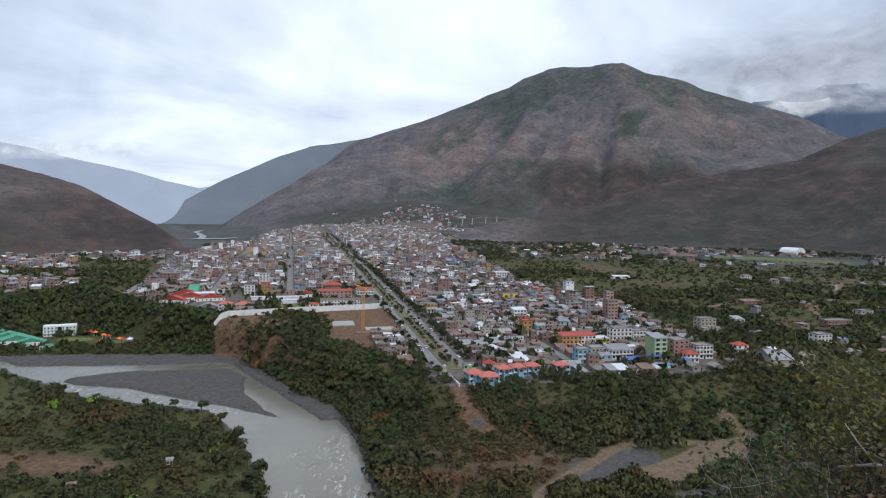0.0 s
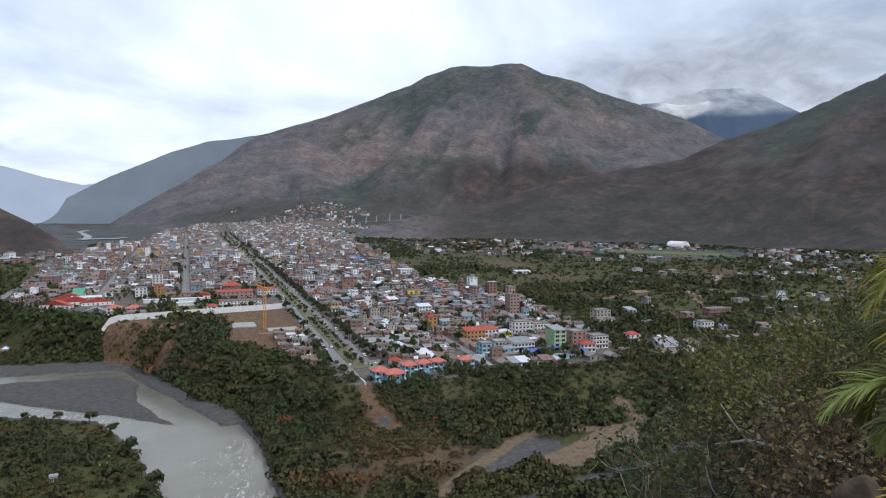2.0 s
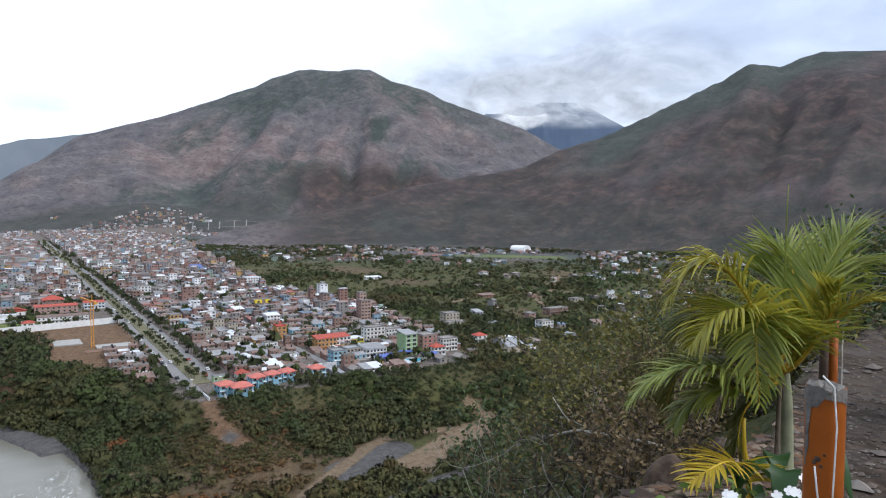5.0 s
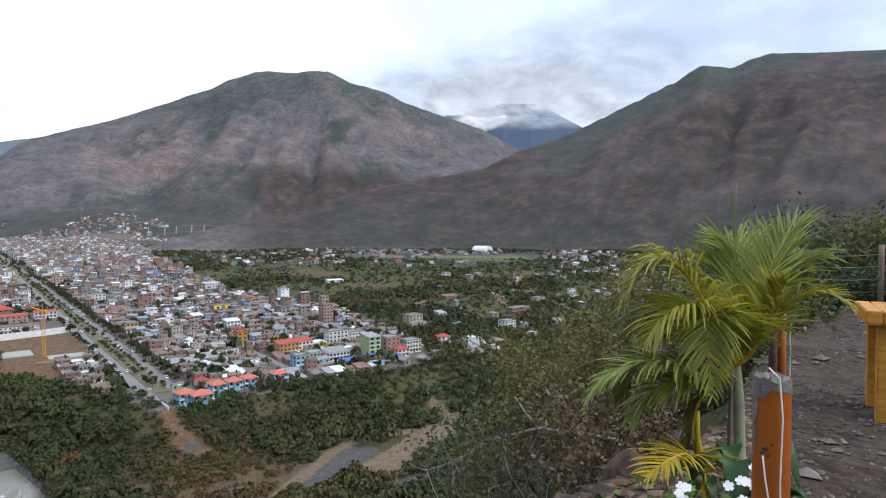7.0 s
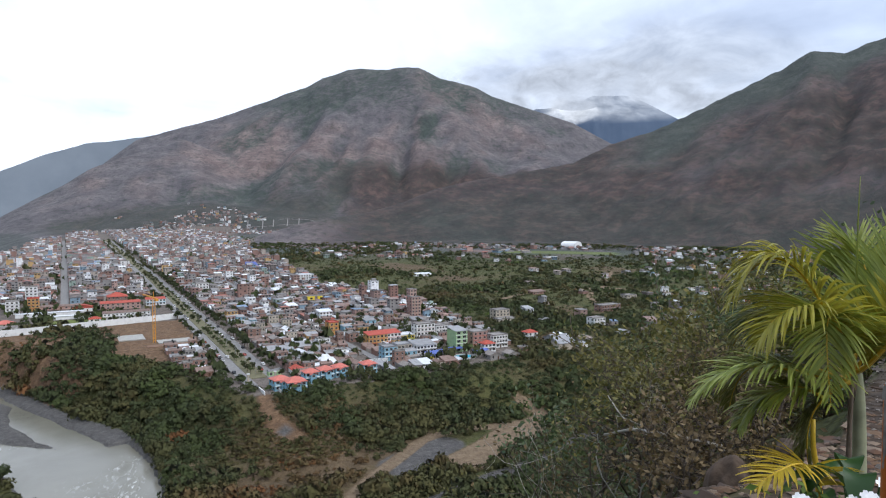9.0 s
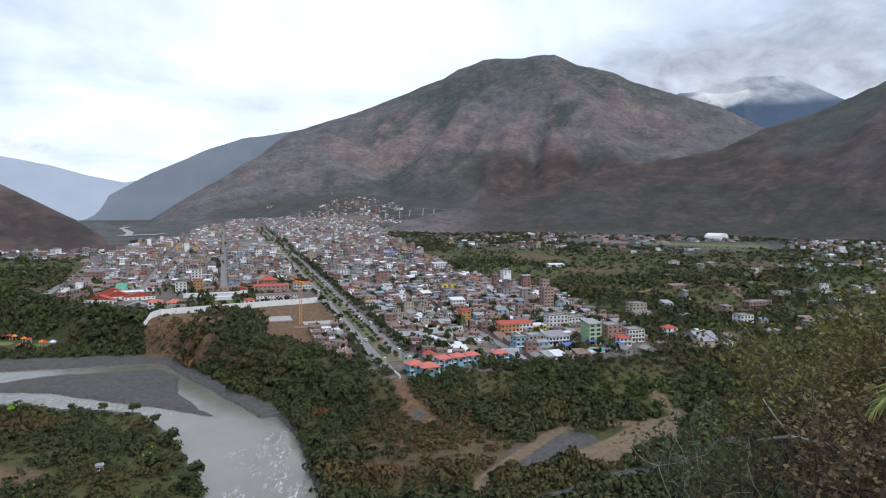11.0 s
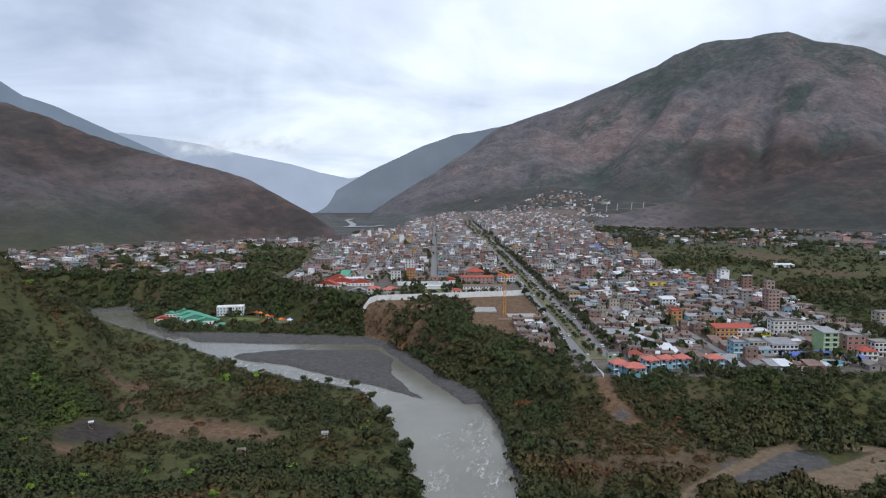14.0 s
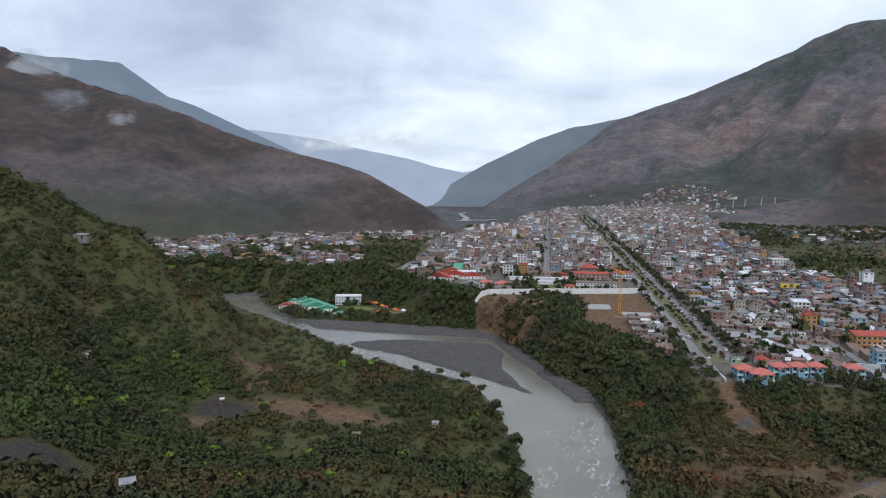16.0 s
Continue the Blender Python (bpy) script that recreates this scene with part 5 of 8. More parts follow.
def roof_part(house, w, d, h, kind, mat, over=0.35):
    bm = bmesh.new()
    x, y = w / 2 + over, d / 2 + over
    if kind == "flat":
        box(bm, -w / 2 - 0.12, w / 2 + 0.12, -d / 2 - 0.12, d / 2 + 0.12, h, h + 0.18)
        for a, b, c, e in ((-w / 2, w / 2, -d / 2, -d / 2 + 0.15), (-w / 2, w / 2, d / 2 - 0.15, d / 2), (-w / 2, -w / 2 + 0.15, -d / 2 + 0.15, d / 2 - 0.15), (w / 2 - 0.15, w / 2, -d / 2 + 0.15, d / 2 - 0.15)):
            box(bm, a, b, c, e, h + 0.18, h + 0.75)
    elif kind == "lean":
        z0, z1 = h + 0.1, h + 0.1 + 0.13 * d
        poly(bm, ((-x, -y, z0), (x, -y, z0), (x, y, z1), (-x, y, z1)))
        poly(bm, ((-x, -y, z0 - 0.12), (-x, y, z1 - 0.12), (x, y, z1 - 0.12), (x, -y, z0 - 0.12)))
        for p, q in (((-x, -y, z0), (x, -y, z0)), ((x, -y, z0), (x, y, z1)), ((x, y, z1), (-x, y, z1)), ((-x, y, z1), (-x, -y, z0))):
            poly(bm, (p, q, (q[0], q[1], q[2] - 0.12), (p[0], p[1], p[2] - 0.12)))
        box(bm, -w / 2 + 0.05, w / 2 - 0.05, d / 2 - 0.2, d / 2 - 0.02, h - 0.1, z1 - 0.25)
    elif kind == "gable":
        rise = 0.17 * w
        for sgn in (-1, 1):
            poly(bm, ((sgn * x, -y, h), (0, -y, h + rise), (0, y, h + rise), (sgn * x, y, h)))
            poly(bm, ((sgn * x, -y, h - 0.14), (sgn * x, y, h - 0.14), (0, y, h + rise - 0.14), (0, -y, h + rise - 0.14)))
            poly(bm, ((sgn * x, -y, h), (sgn * x, y, h), (sgn * x, y, h - 0.14), (sgn * x, -y, h - 0.14)))
            poly(bm, ((sgn * w / 2, sgn * d / 2, h - 0.05), (0, sgn * d / 2, h + rise - 0.15), (-sgn * w / 2, sgn * d / 2, h - 0.05)))
            for e in (-y, y):
                poly(bm, ((sgn * x, e, h), (0, e, h + rise), (0, e, h + rise - 0.14), (sgn * x, e, h - 0.14)))
    else:   # hipped
        rise, k = 0.24 * min(w, d), min(w, d) / 2
        a, b = max(w / 2 - k, 0.05), max(d / 2 - k, 0.05)
        top = ((-a, -b, h + rise), (a, -b, h + rise), (a, b, h + rise), (-a, b, h + rise))
        low = ((-x, -y, h - 0.08), (x, -y, h - 0.08), (x, y, h - 0.08), (-x, y, h - 0.08))
        for i in range(4):
            j = (i + 1) % 4
            poly(bm, (low[i], low[j], top[j], top[i]))
            poly(bm, (low[i], low[j], (low[j][0], low[j][1], h - 0.25), (low[i][0], low[i][1], h - 0.25)))
        poly(bm, top)
        poly(bm, tuple((p[0], p[1], h - 0.25) for p in low[::-1]))
    return part("roof", bm, PAINT[mat], house)


def build_house(name, label, category, w, d, storeys, wall, roof, roof_mat, front=3, side=2, win=(1.5, 1.3), tank=False, band=None, band_label="", rods=False, group="", first=0, door=True, sides=(-1, 1), wing=None):
    """A house at the origin: front towards -y. Parts: walls, roof, storey bands, windows, door, roof tank, column stubs."""
    h = storeys * STOREY
    house = thing(name, label, category, group=group)
    if wing:
        # a lower wing with its own sheet roof stands in front of or behind the main block
        wd, wh = d * wing[1], STOREY * wing[2]
        y0, y1 = (-d / 2, -d / 2 + wd) if wing[0] < 0 else (d / 2 - wd, d / 2)
        bm = bmesh.new()
        box(bm, -w / 2 + 0.05, w / 2 - 0.05, y0, y1, -2.5, wh)
        part("wing_wall", bm, PAINT[wing[3]], house)
        bm = bmesh.new()
        lo, hi = (wh + 0.1, wh + 0.1 + 0.12 * wd)
        a, b = (lo, hi) if wing[0] < 0 else (hi, lo)
        for dz in (0, -0.1):
            poly(bm, ((-w / 2 - 0.3, y0 - 0.3, a + dz), (w / 2 + 0.3, y0 - 0.3, a + dz), (w / 2 + 0.3, y1 + 0.02, b + dz), (-w / 2 - 0.3, y1 + 0.02, b + dz)))
        poly(bm, ((-w / 2 - 0.3, y0 - 0.3, a), (w / 2 + 0.3, y0 - 0.3, a), (w / 2 + 0.3, y0 - 0.3, a - 0.1), (-w / 2 - 0.3, y0 - 0.3, a - 0.1)))
        part("wing_roof", bm, PAINT[wing[4]], house)
        d = d - wd
    bm = bmesh.new()
    box(bm, -w / 2, w / 2, -d / 2, d / 2, -2.5, h)
    part("wall", bm, PAINT[wall], house)
    roof_part(house, w, d, h, roof, roof_mat)
    for k in range(1, storeys):
        bm = bmesh.new()
        z = k * STOREY
        out = 0.85 if k == 1 and storeys < 4 else 0.14
        box(bm, -w / 2 - 0.1, w / 2 + 0.1, -d / 2 - out, -d / 2 - 0.003, z - 0.12, z + 0.12)
        part("balcony_slab", bm, PAINT[band or "cement"], house, band_label)
    for k in range(first, storeys):
        z = k * STOREY + 1.55
        for i in range(front):
            x = (i + 0.5) / front * w - w / 2
            if k == 0 and door and i == front // 2:
                part("door", DOOR, None, house, m=Matrix.Translation((x, -d / 2, 0)))
            else:
                part("window", WINDOW[win], None, house, m=Matrix.Translation((x, -d / 2, z)))
        for sgn in sides:
            for i in range(side):
                y = (i + 0.5) / side * d - d / 2
                part("window", WINDOW[win], None, house, m=pose(sgn * w / 2, y, z, 0, 0, 90 * sgn))
    if tank:
        bm = bmesh.new()
        top = h + (0.18 if roof == "flat" else 0.5)
        drum(bm, w * 0.22, d * 0.2, top, top + 1.25, 0.62, 10)
        drum(bm, w * 0.22, d * 0.2, top + 1.25, top + 1.6, 0.62, 10, 0.25)
        part("water_tank", bm, PAINT["tank"], house, "black plastic roof tank")
    if rods:
        for sx in (-1, 1):
            for sy in (-1, 1):
                bm = bmesh.new()
                box(bm, sx * (w / 2 - 0.3) - 0.14, sx * (w / 2 - 0.3) + 0.14, sy * (d / 2 - 0.3) - 0.14, sy * (d / 2 - 0.3) + 0.14, h + 0.18, h + 1.7)
                part("column_stub", bm, PAINT["cement"], house)
    if wing:
        shift = Vector((0, d * wing[1] / (1 - wing[1]) / 2 * (1 if wing[0] < 0 else -1), 0))
        for o in house.children:
            if not o.name.startswith("wing"):
                o.location = o.location + shift
    return house


def town_pose(s, v, turn=0.0, lift=0.0):
    x, y = from_town(s, v)
    return Matrix.Translation((x, y, height_at(x, y) + lift)) @ Matrix.Rotation(-STREET + radians(turn), 4, "Z")


class Soup:
    """Boxes and slopes of many small buildings in one mesh."""

    def __init__(self):
        self.co, self.faces, self.slots = [], [], []

    def quad(self, pts, slot):
        n = len(self.co)
        self.co += pts
        self.faces.append((n, n + 1, n + 2, n + 3))
        self.slots.append(slot)

    def box(self, m, x0, x1, y0, y1, z0, z1, slot, bottom=False):
        n = len(self.co)
        c, s, tx, ty, tz = m
        for x, y, z in ((x0, y0, z0), (x1, y0, z0), (x1, y1, z0), (x0, y1, z0), (x0, y0, z1), (x1, y0, z1), (x1, y1, z1), (x0, y1, z1)):
            self.co.append((tx + c * x - s * y, ty + s * x + c * y, tz + z))
        for f in ((4, 5, 6, 7), (0, 1, 5, 4), (1, 2, 6, 5), (2, 3, 7, 6), (3, 0, 4, 7)):
            self.faces.append(tuple(n + i for i in f))
            self.slots.append(slot)

    def slope(self, m, x, y, z0, z1, slot, gable):
        c, s, tx, ty, tz = m

        def q(px, py, pz):
            return (tx + c * px - s * py, ty + s * px + c * py, tz + pz)
        n = len(self.co)
        if gable:
            self.co += [q(-x, -y, z0), q(x, -y, z0), q(0, -y, z1), q(-x, y, z0), q(x, y, z0), q(0, y, z1)]
            fs = [(n, n + 2, n + 5, n + 3), (n + 2, n + 1, n + 4, n + 5), (n, n + 1, n + 2, n + 2), (n + 4, n + 3, n + 5, n + 5)]
            fs = fs[:2]
        else:
            self.co += [q(-x, -y, z0), q(x, -y, z0), q(x, y, z1), q(-x, y, z1), q(-x, -y, z0 - 0.2), q(x, -y, z0 - 0.2), q(x, y, z0 - 0.2), q(-x, y, z0 - 0.2)]
            fs = [(n, n + 1, n + 2, n + 3), (n + 4, n + 5, n + 1, n), (n + 5, n + 6, n + 2, n + 1), (n + 7, n + 4, n, n + 3)]
        self.faces += fs
        self.slots += [slot] * len(fs)

    def house(self, g, x, y, z, turn, w, d, storeys, windows=True):
        m = (math.cos(turn), math.sin(turn), x, y, z)
        if storeys > 1 and g.random() < 0.55:
            cut = d * g.uniform(0.35, 0.55)
            c, s = m[:2]
            back = g.random() < 0.5
            off = (d - cut) / 2 * (1 if back else -1)
            low = (c, s, x - s * off, y + c * off, z)
            self.box(low, -w / 2, w / 2, -cut / 2, cut / 2, -3, STOREY, 0)
            self.slope(low, w / 2 + 0.3, cut / 2 + 0.2, STOREY + 0.05, STOREY + 0.1 * cut, 1, False)
            off = -cut / 2 * (1 if back else -1)
            m = (c, s, x - s * off, y + c * off, z)
            d = d - cut
        h = storeys * STOREY * g.uniform(0.9, 1.05)
        self.box(m, -w / 2, w / 2, -d / 2, d / 2, -3, h, 0)
        kind = g.random()
        if kind < 0.36:
            self.box(m, -w / 2 - 0.15, w / 2 + 0.15, -d / 2 - 0.15, d / 2 + 0.15, h, h + 0.3, 1)
            if g.random() < 0.5:
                self.box(m, -w * 0.1, w * 0.42, d * 0.05, d * 0.42, h + 0.3, h + 2.4, 0)
            if g.random() < 0.4:
                self.box(m, -w * 0.4, -w * 0.4 + 1.2, d * 0.1, d * 0.1 + 1.2, h + 0.3, h + 1.6, 2)
        elif kind < 0.72:
            self.slope(m, w / 2 + 0.4, d / 2 + 0.4, h + 0.05, h + 0.12 * d, 1, False)
        else:
            self.slope(m, w / 2 + 0.4, d / 2 + 0.4, h - 0.05, h + 0.18 * w, 1, True)
        if windows:
            n = max(2, int(w / 3))
            for k in range(storeys):
                for i in range(n):
                    if g.random() < 0.25:
                        continue
                    cx = (i + 0.5) / n * w - w / 2
                    ww = g.uniform(0.5, 0.95)
                    self.box(m, cx - ww, cx + ww, -d / 2 - 0.06, -d / 2, k * STOREY * h / (storeys * STOREY) + 0.9, k * STOREY * h / (storeys * STOREY) + 2.1, 2)
                for side in (-1, 1):
                    if g.random() < 0.6:
                        self.box(m, min(side * (w / 2), side * (w / 2 + 0.06)), max(side * (w / 2), side * (w / 2 + 0.06)), -d * 0.2, d * 0.05, k * STOREY + 0.9, k * STOREY + 2.2, 2)
            if storeys > 1 and g.random() < 0.5:
                self.box(m, -w / 2, w / 2, -d / 2 - 0.9, -d / 2 - 0.003, STOREY - 0.12, STOREY + 0.12, 1)

    def done(self, name, label, category):
        me = grid_mesh(name, self.co, self.faces, (TOWN_WALL, TOWN_ROOF, GLASS), self.slots)
        return tagged(new(name, me), label, category, kind="stuff")


AVENUE, STREETS = 94.0, (-240, -160, -78, -1, 170, 245, 320, 395)
# places kept free for the landmarks: s from, to, v from, to
RESERVED = ((320, 352, 60, 120), (470, 592, -70, 84), (575, 720, -64, 84), (590, 700, -135, -56), (352, 398, 192, 262), (376, 402, 194, 224), (418, 442, 212, 250), (372, 396, 222, 254), (412, 436, 176, 216),
            (452, 470, 160, 178), (605, 625, 198, 226), (518, 534, 178, 196), (508, 526, 256, 278), (762, 784, 238, 262), (330, 362, 92, 160), (370, 384, 156, 186), (554, 568, 108, 128), (728, 748, 118, 146),
            (344, 372, 84, 108), (340, 372, 290, 330), (668, 682, -48, -32), (722, 738, -36, -20))


def lots(g):
    """Plots of the town, block by block: (s, v, width, depth)."""
    found = []
    cross = [344 + 78 * i for i in range(33)]
    lines = sorted(STREETS + (AVENUE - 15, AVENUE + 15))
    for s0, s1 in zip(cross, cross[1:]):
        for v0, v1 in zip(lines, lines[1:]):
            if v0 == AVENUE - 15:
                continue
            a, b = v0 + (4.6 if v0 in (-78, -1) else 3.5), v1 - (4.6 if v1 in (-78, -1) else 3.5)
            v = a
            while v < b - 4.2:
                w = min(g.uniform(5.0, 8.8), b - v)
                s = s0 + 3.5
                while s < s1 - 6:
                    d = min(g.uniform(7, 11.5), s1 - 3.5 - s)
                    found.append((s + d / 2, v + w / 2, w, d))
                    s += d + g.uniform(0, 1.2)
                v += w + g.uniform(0, 0.5)
    return found


def build_town():
    g = random.Random(7)
    plots = [p for p in lots(g) if bool(in_town(np.array(p[0]), np.array(p[1])))]
    plots = [p for p in plots if not any(a < p[0] < b and c < p[1] < d for a, b, c, d in RESERVED)]
    xy = np.array([from_town(p[0], p[1]) for p in plots])
    zs = height(xy[:, 0], xy[:, 1])
    brink = along(BRINK, bearing(xy[:, 0], xy[:, 1]), 1)
    rr = np.hypot(xy[:, 0], xy[:, 1])
    order = sorted((i for i in range(len(plots)) if rr[i] > brink[i] + 2), key=lambda i: rr[i])
    kinds = []
    looks = [("brick", "flat", "cement", 2, 2, None, "two-storey bare red brick house with flat concrete roof"), ("brick", "lean", "rust", 1, 2, None, "low red brick house with rusted sheet roof"),
             ("cement", "lean", "zinc", 1, 2, None, "low cement-faced house with grey zinc roof"), ("cement", "flat", "cement", 2, 3, (1, 0.45, 1.0, "brick", "bright_zinc"), "two-storey grey cement house with low rear wing"),
             ("cream", "gable", "rust", 1, 2, None, "cream house with rusted gable roof"), ("white", "flat", "cement", 2, 3, (-1, 0.4, 1.0, "white", "zinc"), "two-storey white house with low front wing"),
             ("brick", "gable", "grey_tile", 2, 2, None, "two-storey brick house with weathered grey gable roof"), ("pink", "lean", "zinc", 2, 2, (1, 0.5, 1.0, "brick", "rust"), "two-storey salmon house with rusted rear wing"),
             ("brick", "flat", "cement", 3, 2, (-1, 0.5, 1.0, "cement", "rust"), "three-storey unfinished brick house with column stubs"), ("cream", "flat", "cement", 3, 3, (1, 0.5, 2.0, "brick", "zinc"), "three-storey cream house with brick rear wing"),
             ("brick", "gable", "bright_zinc", 1, 2, None, "low brick house with bright new zinc roof"), ("cement", "gable", "grey_tile", 1, 2, None, "low cement house with weathered grey roof"),
             ("ochre", "flat", "cement", 2, 2, (1, 0.5, 1.0, "cement", "grey_tile"), "two-storey ochre house with grey-roofed rear wing"), ("white", "lean", "bright_zinc", 1, 2, None, "low white house with bright zinc roof"),
             ("brick", "lean", "bright_zinc", 1, 1, (-1, 0.5, 0.85, "cement", "rust"), "low brick house with bright and rusted sheet roofs"), ("brick", "lean", "rust", 2, 2, (-1, 0.55, 1.0, "brick", "zinc"), "two-storey brick house with long low front wing"),
             ("cement", "gable", "rust", 1, 1, (1, 0.4, 0.8, "brick", "zinc"), "low cement house with rusted gable roof"), ("white", "gable", "tile", 1, 2, None, "low white house with red tile roof"),
             ("brick", "flat", "cement", 2, 2, (1, 0.6, 1.0, "pink", "rust"), "two-storey brick house with half-covered yard"), ("blue", "lean", "zinc", 2, 2, (-1, 0.4, 1.0, "cement", "grey_tile"), "two-storey light blue house with grey roofs")]
    for i, (wall, roof, rm, storeys, front, wing, label) in enumerate(looks):
        h = build_house("house", label, "house", 8.6 + 0.5 * (i % 3), 11.0 + 0.7 * (i % 4), storeys, wall, roof, rm, front=front, side=1, win=(1.0, 1.2) if i % 4 == 1 else (1.5, 1.3), tank=(i % 3 == 0), rods=("column" in label), group="houses of the town", wing=wing, sides=((-1, 1), (1,), (-1,))[i % 3])
        kinds.append(h)
    chosen = [g.choice((0, 1, 1, 1, 2, 2, 2, 3, 4, 5, 6, 6, 7, 8, 9, 10, 10, 11, 11, 12, 13, 14, 14, 14, 15, 15, 15, 16, 16, 16, 17, 18, 18, 18, 19)) for _ in order]
    soup = Soup()
    far = Soup()
    used = set()
    for n, i in enumerate(order):
        s, v, w, d = plots[i]
        if g.random() < 0.06:
            continue
        x, y = xy[i]
        turn = -STREET + radians(g.uniform(-2, 2))
        if n < 300:
            k = chosen[n]
            m = Matrix.Translation((x, y, zs[i] - 0.1)) @ Matrix.Rotation(turn, 4, "Z") @ Matrix.Diagonal((w / 9.0, d / 12.0, g.uniform(0.82, 1.12), 1))
            if k in used:
                h = copy_thing(kinds[k], Matrix.Identity(4))
            else:
                h = kinds[k]
                used.add(k)
            h.matrix_basis = m
        else:
            r = rr[i]
            storeys = g.choice((1, 1, 1, 1, 2, 2, 2, 3)) if r < 800 else g.choice((1, 1, 2, 2, 3, 4))
            if g.random() < 0.012 and r < 1400:
                storeys = g.choice((5, 6))
            (soup if r < 1150 else far).house(g, x, y, zs[i], turn, w, d, storeys, r < 1050)
    for k, h in enumerate(kinds):
        if k not in used:
            for o in (*h.children_recursive, h):
                bpy.data.objects.remove(o)
    soup.done("houses", "close-packed brick and plaster houses of the town", "houses")
    far.done("houses", "far brick and plaster houses filling the town", "houses")


build_town()


def outlying():
    """Scattered houses: the quarter across the river, the farmland, the mountain foot."""
    g = random.Random(17)
    rnd = np.random.default_rng(18)

    def place(soup, az0, az1, r0, r1, n, small=False, seed=0, test=None, big=False):
        az = np.radians(rnd.uniform(az0, az1, n))
        r = rnd.uniform(r0, r1, n)
        x, y = r * np.sin(az), r * np.cos(az)
        z = height(x, y)
        for i in range(n):
            if test is not None and not test(x[i], y[i], z[i]):
                continue
            w, d = g.uniform(6, 11), g.uniform(7, 12)
            if big:
                w, d = w * 2.2, d * 1.2
            soup.house(g, x[i], y[i], z[i], g.choice((0, 1)) * math.pi / 2 + g.uniform(-0.5, 0.5), w, d, g.choice((1, 1, 1, 2, 2, 3)), r[i] < 1300)
    a = Soup()

    def quarter(x, y, z):
        az, r = math.degrees(math.atan2(x, y)), math.hypot(x, y)
        if r < along(BRINK, np.array([az]), 1)[0] + 12:
            return False
        c = fbm(np.array([x / 90]), np.array([y / 90]), 3, 400)[0]
        return c > -0.14
    place(a, -46, -29, 740, 1160, 560, test=quarter)
    place(a, -30, -22, 1060, 1220, 70, test=quarter)
    a.done("houses", "small houses of the quarter across the river", "houses")
    b = Soup()
    place(b, 24, 46, 470, 820, 44, test=lambda x, y, z: fbm(np.array([x / 60]), np.array([y / 60]), 3, 401)[0] > -0.08)
    place(b, 17, 44, 820, 1250, 110, test=lambda x, y, z: fbm(np.array([x / 120]), np.array([y / 120]), 3, 402)[0] > 0.0)
    place(b, 33, 48, 1300, 1560, 150)
    place(b, 9, 30, 1440, 1560, 110)
    place(b, 16, 26, 1330, 1420, 10, big=True)
    place(b, 6, 16, 1150, 1420, 60)
    b.done("houses", "scattered farm houses and sheds among the fields", "houses")
    c = Soup()
    def apron(x, y, z):
        a, e = math.degrees(math.atan2(x, y)), math.degrees(math.atan2(z, math.hypot(x, y)))
        top = np.interp(a, (-14, -12.7, -10.2, -7.8, -2.9, 0, 3), (-1.9, -1.35, -0.4, 0.5, 1.2, 0.6, -0.4))
        return e < top and fbm(np.array([x / 160]), np.array([y / 160]), 3, 403)[0] > -0.12 + 0.16 * (e > top - 1.2)
    place(c, -13.5, 2, 2250, 2850, 950, test=apron)
    place(c, 0, 7, 2180, 2300, 60)
    c.done("houses", "pale houses climbing the foot of the mountain", "houses")


outlying()


# ---- streets ----
def ribbon(name, label, v0, v1, s0, s1, mat, lift, category="road", step=12.0):
    n = int((s1 - s0) / step) + 1
    ss = np.linspace(s0, s1, n)
    left, right = from_town(ss, np.full(n, v0)), from_town(ss, np.full(n, v1))
    za, zb = height(*left), height(*right)
    z = np.maximum(za, zb) + lift
    co = np.concatenate([np.stack([left[0], left[1], z], 1), np.stack([right[0], right[1], z], 1), np.stack([left[0], left[1], z - 1.2], 1), np.stack([right[0], right[1], z - 1.2], 1)])
    f = [(i, n + i, n + i + 1, i + 1) for i in range(n - 1)] + [(2 * n + i, i, i + 1, 2 * n + i + 1) for i in range(n - 1)] + [(n + i, 3 * n + i, 3 * n + i + 1, n + i + 1) for i in range(n - 1)]
    f += [(0, 2 * n, 3 * n, n)]
    return tagged(new(name, grid_mesh(name, co, f, (mat,))), label, category, kind="structure")


ribbon("road_avenue_west", "worn concrete carriageway of the avenue", AVENUE - 11.5, AVENUE - 5, 352, 1900, ASPHALT, 0.25)
ribbon("road_avenue_east", "worn concrete carriageway of the avenue", AVENUE + 4.2, AVENUE + 10, 348, 1900, ASPHALT, 0.25)
ribbon("median", "earth median of the avenue with grass", AVENUE - 5, AVENUE + 4.2, 372, 1900, paved("median_earth", (0.10, 0.10, 0.055), (0.2, 0.18, 0.11), 0.2), 0.42, "median")
for i, v in enumerate(STREETS):
    if v in (-240, 320, 395):
        continue
    if v < 0:
        ribbon(f"road_{i + 1}", "pale concrete street between houses", v - 3.6, v + 3.6, (690, 705, 640, 690)[i], (0, 1000, 1400, 1900)[i], ASPHALT, 0.3)
    else:
        ribbon(f"road_{i + 1}", "narrow concrete street between houses", v - 2.6, v + 2.6, 372, 1100, ASPHALT, 0.3)


# ---- landmarks of the town ----
def put(h, s, v, turn=0.0):
    h.matrix_world = town_pose(s, v, turn)
    return h


